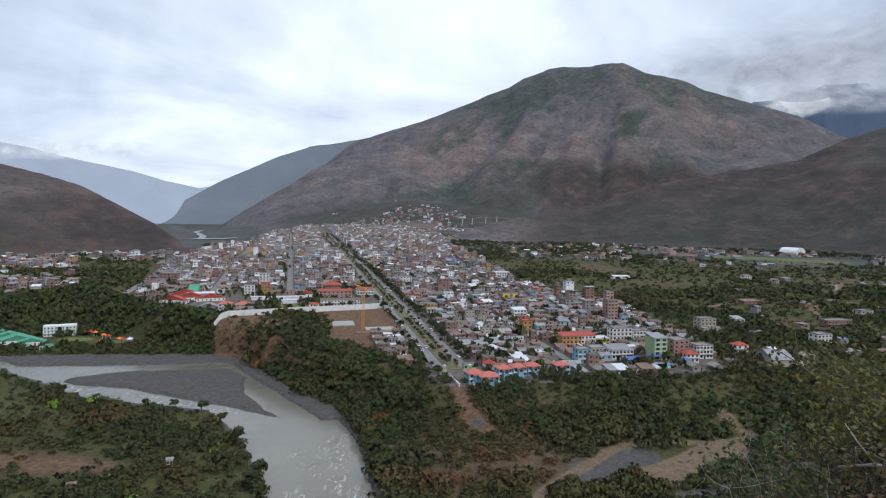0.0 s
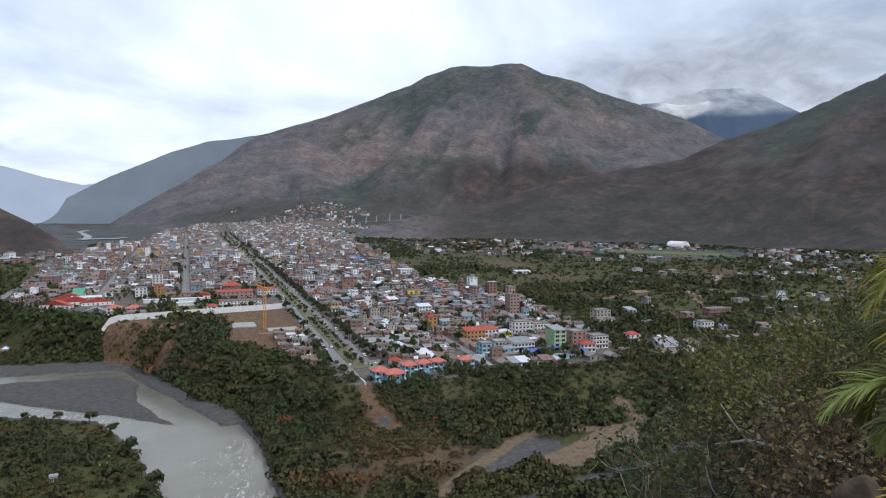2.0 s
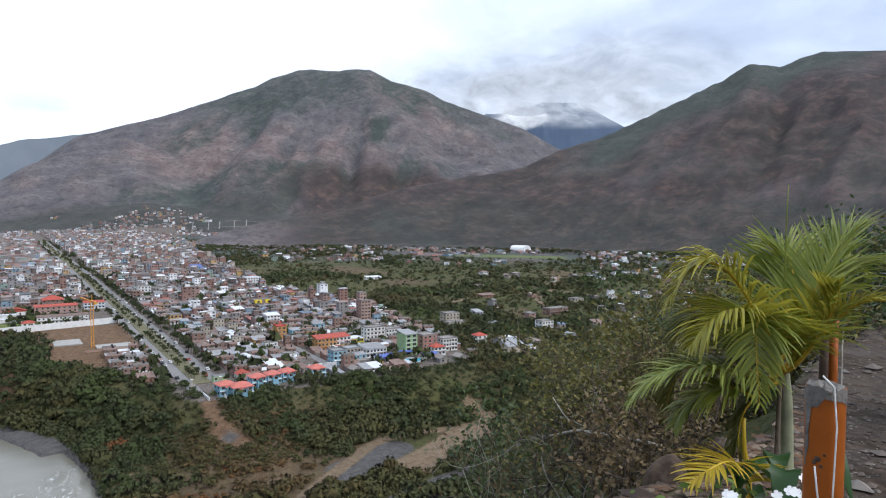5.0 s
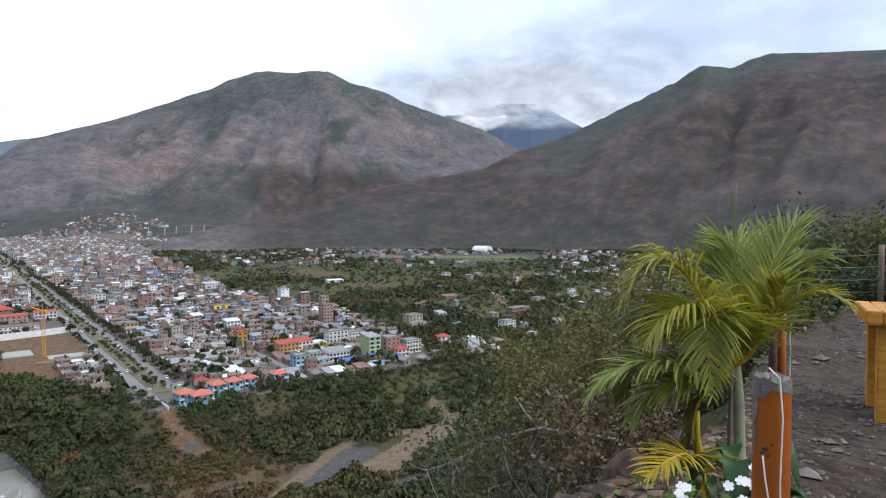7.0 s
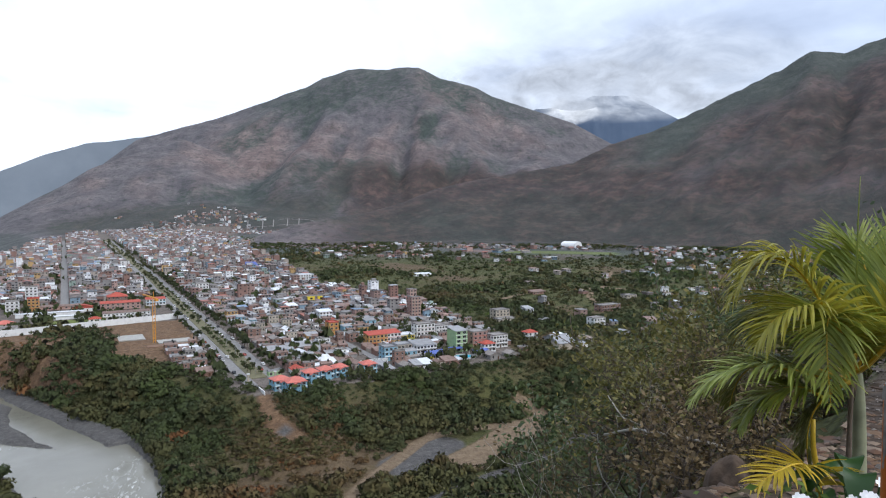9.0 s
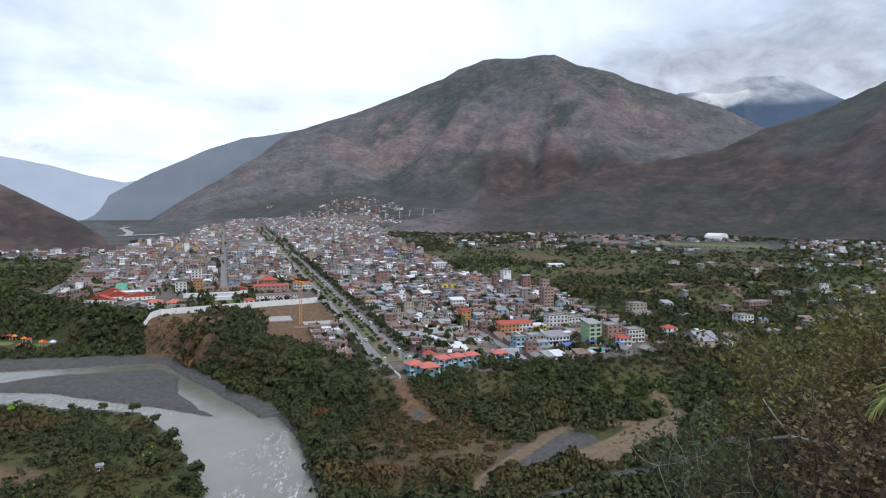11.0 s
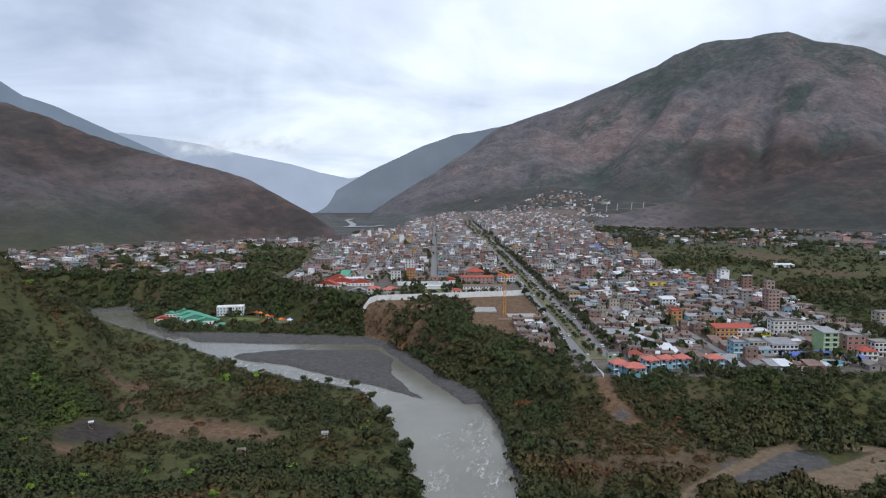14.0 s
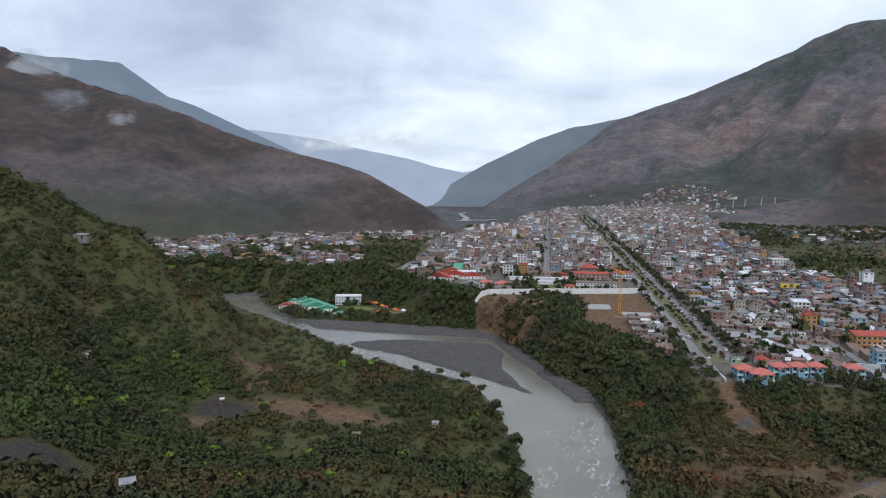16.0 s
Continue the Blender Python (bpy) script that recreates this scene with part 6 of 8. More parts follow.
put(build_house("apartment_block", "four-storey white block with dark red stripes", "apartment block", 15, 9, 4, "white", "flat", "cement", 5, 2, band="pink"), 429, 229)
put(build_house("apartment_block", "white three-storey annex with flat roof", "apartment block", 10, 9, 3, "white", "flat", "cement", 4, 2), 430, 243)
put(build_house("tower_block", "tall narrow unfinished seven-storey brick tower", "tower block", 9, 10, 6, "pink", "flat", "cement", 3, 2, tank=True, band="cream"), 516, 266)
put(build_house("tower_block", "narrow set-back top of a salmon tower", "tower block", 6.5, 7, 8, "pink", "flat", "cement", 2, 2, band="cream"), 524, 268)
put(build_house("apartment_block", "five-storey house with light green front and grey side", "apartment block", 9, 12, 5, "green", "lean", "zinc", 2, 0, (2.4, 1.5), band="white"), 382, 230)
put(build_house("apartment_block", "brick block with red cap roof", "apartment block", 11, 11, 4, "pink", "flat", "cement", 3, 2, band="tile"), 385, 247)
put(build_house("hall", "cafe with red hipped roof", "building", 9, 8, 2, "white", "hip", "tile", 3, 2), 371, 247)
put(build_house("house", "white three-storey house with many windows", "house", 12, 10, 3, "white", "flat", "cement", 5, 3), 380, 261)
put(build_house("house", "ochre two-storey house with red roof", "house", 14, 10, 3, "ochre", "lean", "tile", 5, 2, band="tile"), 419, 186)
put(build_house("house", "red and white three-storey house with red roof", "house", 11, 10, 3, "white", "lean", "tile", 4, 2, band="tile"), 421, 199)
put(build_house("house", "two-storey house with a bright yellow front", "house", 11, 10, 2, "yellow", "flat", "bright_zinc", 4, 2, band="green"), 423, 210.5)
put(build_house("house", "narrow orange and red four-storey house", "house", 7, 9, 4, "ochre", "flat", "tile", 2, 1, band="tile"), 459, 169)
put(build_house("house", "ochre two-storey house with sheet roof", "house", 9, 10, 2, "ochre", "lean", "zinc", 3, 1), 448, 150)
put(build_house("warehouse", "grey hall with bright yellow front panels", "building", 26, 12, 3, "cement", "flat", "grey_tile", 2, 0, band="grey_tile", door=False), 615, 212)
for dx in (-9, 1):
    put(build_house("shopfront", "bright yellow panelled front bay", "building", 6.5, 3, 3, "yellow", "flat", "yellow", 1, 0, (2.4, 1.5), door=False), 608, 212 + dx)
put(build_house("house", "white house with blue trim", "house", 11, 9, 3, "white", "lean", "bright_zinc", 4, 2, band="blue"), 526, 187)
put(build_house("house", "grey-roofed two-storey white house", "house", 15, 13, 2, "white", "lean", "zinc", 6, 3), 389, 207)
put(build_house("house", "light blue three-storey house with white bands", "house", 9, 9, 3, "blue", "flat", "zinc", 3, 2, band="white"), 379, 177)
put(build_house("house", "pale green three-storey house", "house", 10, 9, 3, "cream", "flat", "zinc", 4, 2), 382, 188)
put(build_house("apartment_block", "long white four-storey building with rows of windows", "apartment block", 19, 12, 4, "white", "flat", "bright_zinc", 6, 3), 772, 250)
put(build_house("apartment_block", "white four-storey building with big windows", "apartment block", 13, 10, 4, "white", "flat", "cement", 4, 2), 737, 126)
put(build_house("apartment_block", "grey four-storey building with dark windows", "apartment block", 12, 10, 3, "cement", "flat", "cement", 4, 2), 738, 140)
put(build_house("house", "small orange house with white top storey", "house", 9, 9, 3, "ochre", "flat", "cement", 3, 2, band="white"), 561, 119)
put(build_house("apartment_block", "white four-storey house with balconies", "apartment block", 10, 9, 4, "white", "flat", "cement", 3, 2), 675, -40)
put(build_house("apartment_block", "tall white six-storey house", "apartment block", 10, 9, 6, "white", "flat", "cement", 3, 2), 731, -28)
put(build_house("apartment_block", "red-brown three-storey house with arches", "apartment block", 9, 9, 4, "ochre", "flat", "tile", 3, 2, band="tile"), 687, -25)
put(build_house("apartment_block", "big bare brick block", "apartment block", 18, 14, 5, "brick", "flat", "cement", 5, 3), 760, -128)
put(build_house("apartment_block", "white tower beside the avenue", "apartment block", 11, 9, 5, "white", "flat", "cement", 2, 1), 1010, 72)
put(build_house("hall", "white block with dark curved roof", "building", 20, 12, 4, "white", "gable", "grey_tile", 4, 1), 985, 138)
put(build_house("hall", "hall with blue sheet roof", "building", 40, 16, 1, "white", "gable", "blue_roof", 4, 1), 978, 235, 90)
# the school court behind the long wall
put(build_house("school", "long white school wing with brown sheet roof", "school", 36, 8, 2, "white", "lean", "rust", 12, 2, win=(1.0, 1.2)), 611, 44)
put(build_house("school", "school hall with long red roof", "school", 32, 9, 3, "pink", "lean", "tile", 8, 2), 652, 42)
put(build_house("pavilion", "open hall with red pyramid roof", "school", 17, 15, 3, "brick", "hip", "tile", 5, 3), 695, 42)
put(build_house("school", "red-roofed low school wing", "school", 20, 7, 1, "white", "gable", "tile", 4, 2), 668, 14)
put(build_house("school", "white and blue school wing with red roof", "school", 17, 9, 2, "white", "lean", "tile", 6, 2, band="blue"), 680, 74)
put(build_house("school", "small white gatehouse with red roof", "school", 9, 7, 1, "white", "hip", "tile", 2, 1), 604, 20)
put(build_house("shed", "long low shed with rusted roof", "shed", 38, 7, 1, "pink", "lean", "rust", 9, 1), 690, -4)
put(build_house("shed", "long open stand with white roof edge", "shed", 50, 3, 1, "white", "lean", "bright_zinc", 0, 0), 652, -12)
put(build_house("shed", "white covered stand beside the pitch", "shed", 30, 3, 1, "white", "lean", "bright_zinc", 0, 0), 628, 6)
put(build_house("house", "low house with dark brown roof and red posts", "house", 24, 7, 1, "white", "lean", "grey_tile", 8, 1), 590, -36)
put(build_house("house", "white house with orange tile roof", "house", 11, 10, 2, "white", "hip", "coral", 3, 2), 601, -56)
put(build_house("house", "house with orange hipped tile roof", "house", 13, 10, 1, "cream", "hip", "coral", 3, 2), 616, -42)
put(build_house("shed", "grey-roofed shed at the brink", "shed", 18, 10, 1, "cement", "gable", "zinc", 4, 2), 603, -70)
put(build_house("school", "white school hall with green roof", "school", 30, 9, 2, "white", "gable", "green_roof", 8, 2), 690, -93, 90)
for k, (s, v, w, t) in enumerate(((672, -98, 34, 4), (655, -92, 30, 2), (640, -104, 26, -22), (652, -74, 26, 12))):
    put(build_house("school", "long school wing with red sheet roof and white walls", "school", w, 6, 1, "white", "gable", "tile", 7, 1, win=(1.0, 1.2), group="school wings"), s, v, t)
put(build_house("school", "school wing with blue wall and white roof", "school", 24, 7, 2, "blue", "lean", "bright_zinc", 7, 1, group="school wings"), 664, -84, 8)


def long_wall():
    """The white wall round the building site, stepping along the ground."""
    wall = thing("boundary_wall", "long white rendered wall round the building site", "wall", Matrix.Identity(4))
    pts = [(549, -60), (553, -55), (563, -50), (567, -40), (570, -20), (574, 0), (579, 25), (585, 50), (592, 82)]
    for (s0, v0), (s1, v1) in zip(pts, pts[1:]):
        a, b = Vector(from_town(s0, v0)), Vector(from_town(s1, v1))
        z0, z1 = height_at(*a), height_at(*b)
        n = Vector((-(b - a).y, (b - a).x)).normalized() * 0.15
        bm = bmesh.new()
        vs = [bm.verts.new((*(p + q), z)) for p, z00 in ((a, z0), (b, z1)) for q in (n, -n) for z in (z00 - 2.5, z00 + 4.8)]
        for f in ((0, 1, 5, 4), (2, 6, 7, 3), (1, 3, 7, 5), (0, 2, 3, 1), (4, 5, 7, 6)):
            bm.faces.new([vs[i] for i in f])
        part("wall_bay", bm, PAINT["white"], wall)


long_wall()


def site():
    """The building site: bare earth, concrete slabs, a tower crane."""
    for s, v, w, d, mat, label in ((522, 40, 17, 22, CONCRETE, "pale concrete floor slab"), (528, 20, 14, 24, EARTH, "levelled plot of red earth"), (498, 66, 22, 14, CONCRETE, "raw concrete foundation"), (484, 60, 26, 8, EARTH, "brown earth bench")):
        t = thing("floor_slab", label, "slab", town_pose(s, v))
        bm = bmesh.new()
        box(bm, -w / 2, w / 2, -d / 2, d / 2, -2, 0.5)
        part("slab", bm, mat, t)
    crane = thing("tower_crane", "slim orange lattice tower crane over the building site", "crane", town_pose(498, 53))
    h = 31.0
    for sx in (-1, 1):
        for sy in (-1, 1):
            bm = bmesh.new()
            box(bm, sx * 0.8 - 0.13, sx * 0.8 + 0.13, sy * 0.8 - 0.13, sy * 0.8 + 0.13, 0, h)
            part("mast_leg", bm, PAINT["crane"], crane)
    for k in range(14):
        bm = bmesh.new()
        z = k * h / 14
        for sx in (-0.8, 0.8):
            s2 = 1 if k % 2 else -1
            poly(bm, ((sx, -0.8 * s2, z), (sx, -0.8 * s2, z + 0.25), (sx, 0.8 * s2, z + h / 14), (sx, 0.8 * s2, z + h / 14 - 0.25)))
            poly(bm, ((-0.8 * s2, sx, z), (-0.8 * s2, sx, z + 0.25), (0.8 * s2, sx, z + h / 14), (0.8 * s2, sx, z + h / 14 - 0.25)))
        part("brace", bm, PAINT["crane"], crane)
    bm = bmesh.new()
    box(bm, -0.35, 0.35, -8, 26, h, h + 0.8)
    box(bm, -0.9, 0.9, -8.5, -6, h - 1.2, h + 0.4)
    part("jib", bm, PAINT["crane"], crane, m=pose(0, 0, 0, 0, 0, 10))
    bm = bmesh.new()
    box(bm, -0.12, 0.12, -0.12, 0.12, h, h + 5)
    part("peak", bm, PAINT["crane"], crane)


site()


def red_blue_house(m, w, d, wing, label):
    """A light blue house with a coral hipped roof and a small gabled bay."""
    h = build_house("house", label, "house", w, d, 2, "blue", "hip", "coral", 3, 2, band="white", group="coral-roofed houses")
    bm = bmesh.new()
    y = -d / 2
    box(bm, -1.6, 1.6, y - 1.8, y - 0.003, -2.5, 4.9)
    part("bay", bm, PAINT["blue"], h)
    bm = bmesh.new()
    for sg in (-1, 1):
        poly(bm, ((sg * 2.1, y - 2.3, 4.8), (0, y - 2.3, 5.8), (0, y + 2.0, 5.8), (sg * 2.1, y + 2.0, 4.8)))
        poly(bm, ((sg * 2.1, y - 2.3, 4.65), (0, y - 2.3, 5.65), (0, y + 2.0, 5.65), (sg * 2.1, y + 2.0, 4.65)))
    part("bay_roof", bm, PAINT["coral"], h)
    part("window", WINDOW[(1.5, 1.3)], None, h, m=Matrix.Translation((0, y - 1.8, 3.9)))
    h.matrix_world = m
    return h


red_blue_house(town_pose(339, 104, 0), 10.5, 9, 1, "light blue two-storey house with coral tile roof at the brink")
red_blue_house(town_pose(346, 98, 8), 9, 8, 1, "light blue house with coral roof behind trees")
for k, (s, v) in enumerate(((353, 117), (354, 126), (355, 135))):
    red_blue_house(town_pose(s, v, 3), 8.0, 7.5, 1, "light blue row house with coral tile roof")
red_blue_house(town_pose(356, 153, 0), 8.5, 8, 1, "light blue house with coral roof among trees")


def end_of_avenue():
    """Retaining walls, steps and gate posts where the avenue stops at the brink."""
    t = thing("stairway", "broad earth steps between pale retaining walls below the avenue", "steps", town_pose(346, 92))
    for sx in (-1, 1):
        bm = bmesh.new()
        box(bm, sx * 4.2 - 0.25, sx * 4.2 + 0.25, -8, 9, -6, 1.3)
        part("side_wall", bm, PAINT["white"], t)
    for k in range(9):
        bm = bmesh.new()
        box(bm, -3.94, 3.94, -8 + 1.6 * k, -6.4 + 1.6 * k, -6, -3.2 + 0.4 * k)
        part("step", bm, EARTH, t)
    for s, v in ((366, 86), (366, 101)):
        p = thing("gate_post", "pale green gate pillar with cap", "pillar", town_pose(s, v), group="gate posts")
        bm = bmesh.new()
        box(bm, -0.5, 0.5, -0.5, 0.5, -1, 4.2)
        part("shaft", bm, PAINT["cream"], p)
        bm = bmesh.new()
        box(bm, -0.75, 0.75, -0.75, 0.75, 4.2, 4.6)
        part("cap", bm, PAINT["white"], p)
    k = build_house("kiosk", "small green kiosk beside the avenue", "kiosk", 8, 3, 1, "green", "flat", "zinc", 3, 0)
    put(k, 375, 103, 10)


end_of_avenue()


def pool():
    p = thing("swimming_pool", "kidney-shaped turquoise swimming pool with pale rim", "pool", town_pose(361, 217, 6))
    n = 40
    ring = [(10.5 * math.cos(2 * math.pi * i / n) * (1 + 0.12 * math.cos(4 * math.pi * i / n)), 6.2 * math.sin(2 * math.pi * i / n) * (1 - 0.10 * math.sin(2 * math.pi * i / n))) for i in range(n)]
    bm = bmesh.new()
    lo, hi = [bm.verts.new((x * 1.35, y * 1.35, 0.9)) for x, y in ring], [bm.verts.new((x, y, 0.9)) for x, y in ring]
    foot, rim = [bm.verts.new((x * 1.35, y * 1.35, -3)) for x, y in ring], [bm.verts.new((x, y, 0.4)) for x, y in ring]
    for i in range(n):
        j = (i + 1) % n
        bm.faces.new((lo[i], lo[j], hi[j], hi[i]))
        bm.faces.new((foot[i], foot[j], lo[j], lo[i]))
        bm.faces.new((hi[i], hi[j], rim[j], rim[i]))
    part("deck", bm, CONCRETE, p)
    k = Nodes("pool_water", 0.08)
    k.colour(k.ramp(k.noise(k.place(), 0.3, 3), [(0.3, (0.05, 0.42, 0.62)), (0.7, (0.12, 0.55, 0.72))]))
    k.bump(k.noise(k.place(), 1.5, 3), 0.15, 0.1)
    bm = bmesh.new()
    poly(bm, [(x * 1.002, y * 1.002, 0.62) for x, y in ring])
    part("water", bm, k.mat, p, "turquoise water")
    for s, v, w, d, t in ((374, 210, 22, 7, 8), (377, 223, 14, 6, -4), (364, 236, 12, 7, 4), (368, 203, 9, 6, 20)):
        c = thing("canopy", "blue sheet canopy on white posts beside the pool", "canopy", town_pose(s, v, t), group="pool canopies")
        bm = bmesh.new()
        for sg in (-1, 1):
            poly(bm, ((-w / 2, sg * d / 2, 3.0), (w / 2, sg * d / 2, 3.0), (w / 2, 0, 4.0), (-w / 2, 0, 4.0)))
            poly(bm, ((-w / 2, sg * d / 2, 2.85), (w / 2, sg * d / 2, 2.85), (w / 2, 0, 3.85), (-w / 2, 0, 3.85)))
            poly(bm, ((-w / 2, sg * d / 2, 2.85), (w / 2, sg * d / 2, 2.85), (w / 2, sg * d / 2, 3.0), (-w / 2, sg * d / 2, 3.0)))
        part("roof", bm, PAINT["blue_roof"], c)
        for sx in (-1, 0, 1):
            for sg in (-1, 1):
                bm = bmesh.new()
                box(bm, sx * w * 0.47 - 0.1, sx * w * 0.47 + 0.1, sg * d * 0.45 - 0.1, sg * d * 0.45 + 0.1, -1, 3.0)
                part("post", bm, PAINT["white"], c)
    w = thing("boundary_wall", "low white wall below the houses", "wall", town_pose(374, 165, -4))
    bm = bmesh.new()
    box(bm, -9, 9, -0.2, 0.2, -2, 2.6)
    part("wall_bay", bm, PAINT["white"], w)
    y = thing("slide", "yellow play slide beside the trees", "slide", town_pose(366, 199, 30))
    bm = bmesh.new()
    box(bm, -1.2, 1.2, -1.2, 1.2, 2.6, 3.0)
    poly(bm, ((-0.8, -1.2, 2.9), (0.8, -1.2, 2.9), (0.8, -6, 0.3), (-0.8, -6, 0.3)))
    poly(bm, ((-0.8, -1.2, 2.7), (0.8, -1.2, 2.7), (0.8, -6, 0.1), (-0.8, -6, 0.1)))
    part("chute", bm, PAINT["yellow"], y)
    bm = bmesh.new()
    for sx in (-1, 1):
        for sy in (-1, 1):
            box(bm, sx - 0.1, sx + 0.1, sy - 0.1, sy + 0.1, -1.5, 2.6)
    part("frame", bm, PAINT["yellow"], y)


pool()


def riverside_school():
    """The white building, green roofs and playthings on the lower terrace."""
    def at(x, y, turn=0.0):
        return Matrix.Translation((x, y, height_at(x, y))) @ Matrix.Rotation(radians(turn), 4, "Z")
    h = build_house("apartment_block", "long white four-storey building with flat roof and blue-grey bands", "apartment block", 25, 10, 3, "white", "flat", "white", 9, 3, (1.0, 1.2), band="blue")
    h.matrix_world = at(-331, 570, 24)
    bm = bmesh.new()
    box(bm, -1.6, 1.6, -5.6, -5.0, 0.2, 8.2)
    part("stair_glazing", bm, GLASS, h, "dark glass stair front")
    for k, (x, y, w, d, t, st) in enumerate(((-347, 536, 26, 15, 34, 1), (-362, 549, 22, 13, 30, 1), (-330, 528, 20, 10, 30, 1), (-376, 562, 18, 11, 28, 1), (-309, 513, 8, 8, 20, 1), (-327, 512, 7, 9, 24, 1), (-384, 552, 12, 9, 24, 1))):
        h = build_house("hall", "low white hall with green sheet gable roof", "hall", w, d, st, "white", "gable", "green_roof", 4, 2, group="green-roofed halls")
        h.matrix_world = at(x, y, t)
    h = build_house("house", "small house with rusty tile roof", "house", 14, 8, 1, "white", "gable", "tile", 4, 2)
    h.matrix_world = at(-374, 527, 30)
    for k, (x, y, mat) in enumerate(((-306, 572, "tile"), (-300, 569, "orange"), (-287, 558, "orange"), (-281, 554, "tile"), (-266, 543, "orange"), (-262, 540, "tile"), (-257, 541, "white"), (-276, 530, "orange"), (-270, 528, "orange"), (-259, 546, "blue_roof"))):
        p = thing("play_tower", "bright painted play tower with a pitched roof", "playground", at(x, y, 15 * k), group="play towers")
        for sx in (-1, 1):
            for sy in (-1, 1):
                bm = bmesh.new()
                box(bm, sx * 1.2 - 0.1, sx * 1.2 + 0.1, sy * 1.2 - 0.1, sy * 1.2 + 0.1, -0.5, 3.2)
                part("post", bm, PAINT["white"], p)
        bm = bmesh.new()
        for i in range(4):
            c = [(2.2, 2.2), (-2.2, 2.2), (-2.2, -2.2), (2.2, -2.2)]
            poly(bm, ((*c[i], 3.2), (*c[(i + 1) % 4], 3.2), (0, 0, 4.9)))
        part("roof", bm, PAINT[mat], p)


riverside_school()


def farmland():
    """Single buildings among the fields east of the town."""
    put(build_house("warehouse", "long shed with grey sheet roof and white end wall", "shed", 26, 14, 1, "cream", "gable", "zinc", 3, 2), 366, 305, 80)
    put(build_house("house", "small white annex of the shed", "house", 6, 5, 1, "white", "lean", "zinc", 1, 1), 349, 312)
    put(build_house("house", "house with red tower roofs", "house", 9, 8, 2, "white", "hip", "tile", 2, 2), 388, 296)
    put(build_house("house", "pale shed with grey zinc roof", "shed", 13, 9, 1, "cement", "gable", "zinc", 3, 2), 366, 369)
    put(build_house("house", "pale three-storey house in the trees", "house", 12, 9, 3, "white", "flat", "cement", 4, 2), 401, 373)
    put(build_house("house", "cream three-storey unfinished house", "house", 14, 10, 3, "cream", "flat", "cement", 4, 2), 470, 326)
    put(build_house("house", "low cream house in front of an unfinished one", "house", 20, 9, 1, "cream", "flat", "cement", 5, 2), 458, 324)
    put(build_house("house", "small house with grey gable roof", "house", 10, 7, 1, "cement", "gable", "zinc", 3, 1), 440, 352)
    put(build_house("house", "long unfinished brick house", "house", 24, 10, 2, "brick", "flat", "cement", 7, 2, rods=True), 462, 444)
    put(build_house("house", "cream two-storey house in a brown field", "house", 13, 10, 2, "cream", "flat", "cement", 3, 2), 500, 510)
    put(build_house("house", "brick house beside a brown field", "house", 18, 10, 1, "brick", "lean", "rust", 4, 2), 584, 455)
    put(build_house("house", "red-roofed house at the field edge", "house", 15, 10, 1, "white", "hip", "tile", 4, 2), 420, 590)
    put(build_house("house", "long white shed in the trees", "shed", 24, 9, 1, "white", "lean", "bright_zinc", 4, 2), 790, 420)
    t = thing("storage_dome", "white arched hall on the grass strip", "hall", town_pose(1151, 994, 20))
    bm = bmesh.new()
    n = 12
    arc = [(17 * math.cos(math.pi * i / n), 15 * math.sin(math.pi * i / n) ** 0.7) for i in range(n + 1)]
    a, b = [bm.verts.new((x, -18, z)) for x, z in arc], [bm.verts.new((x, 18, z)) for x, z in arc]
    for i in range(n):
        bm.faces.new((a[i], a[i + 1], b[i + 1], b[i]))
    bm.faces.new(a)
    bm.faces.new(b[::-1])
    part("shell", bm, PAINT["white"], t)


farmland()


def near_bank_sheds():
    """Huts on the near bank and the spur."""
    for x, y, w, d, wall, roof, t, label in ((-353, 287, 11, 4, "cement", "zinc", 30, "long white farm shed on the spur"), (-257, 208, 5, 4, "cement", "zinc", 50, "small farm hut with bright zinc roof"),
                                            (-262, 214, 5, 4, "cement", "zinc", 50, "small grey farm hut"), (-143, 128, 3.6, 3.2, "blue", "zinc", 48, "blue hut with grey zinc roof"), (-116, 279, 2.6, 2.2, "white", "zinc", 20, "white river hut among bushes"),
                                            (-143, 252, 3.2, 2.2, "pink", "rust", 25, "low hut with rusty roof in the scrub"), (-226, 262, 1.7, 1.5, "cement", "bright_zinc", 35, "small hut beside a light green tree")):
        h = build_house("hut", label, "hut", w, d, 1, wall, "lean", roof, 2, 1, (1.0, 1.2))
        h.matrix_world = Matrix.Translation((x, y, height_at(x, y) + 0.2)) @ Matrix.Rotation(radians(t), 4, "Z")


near_bank_sheds()


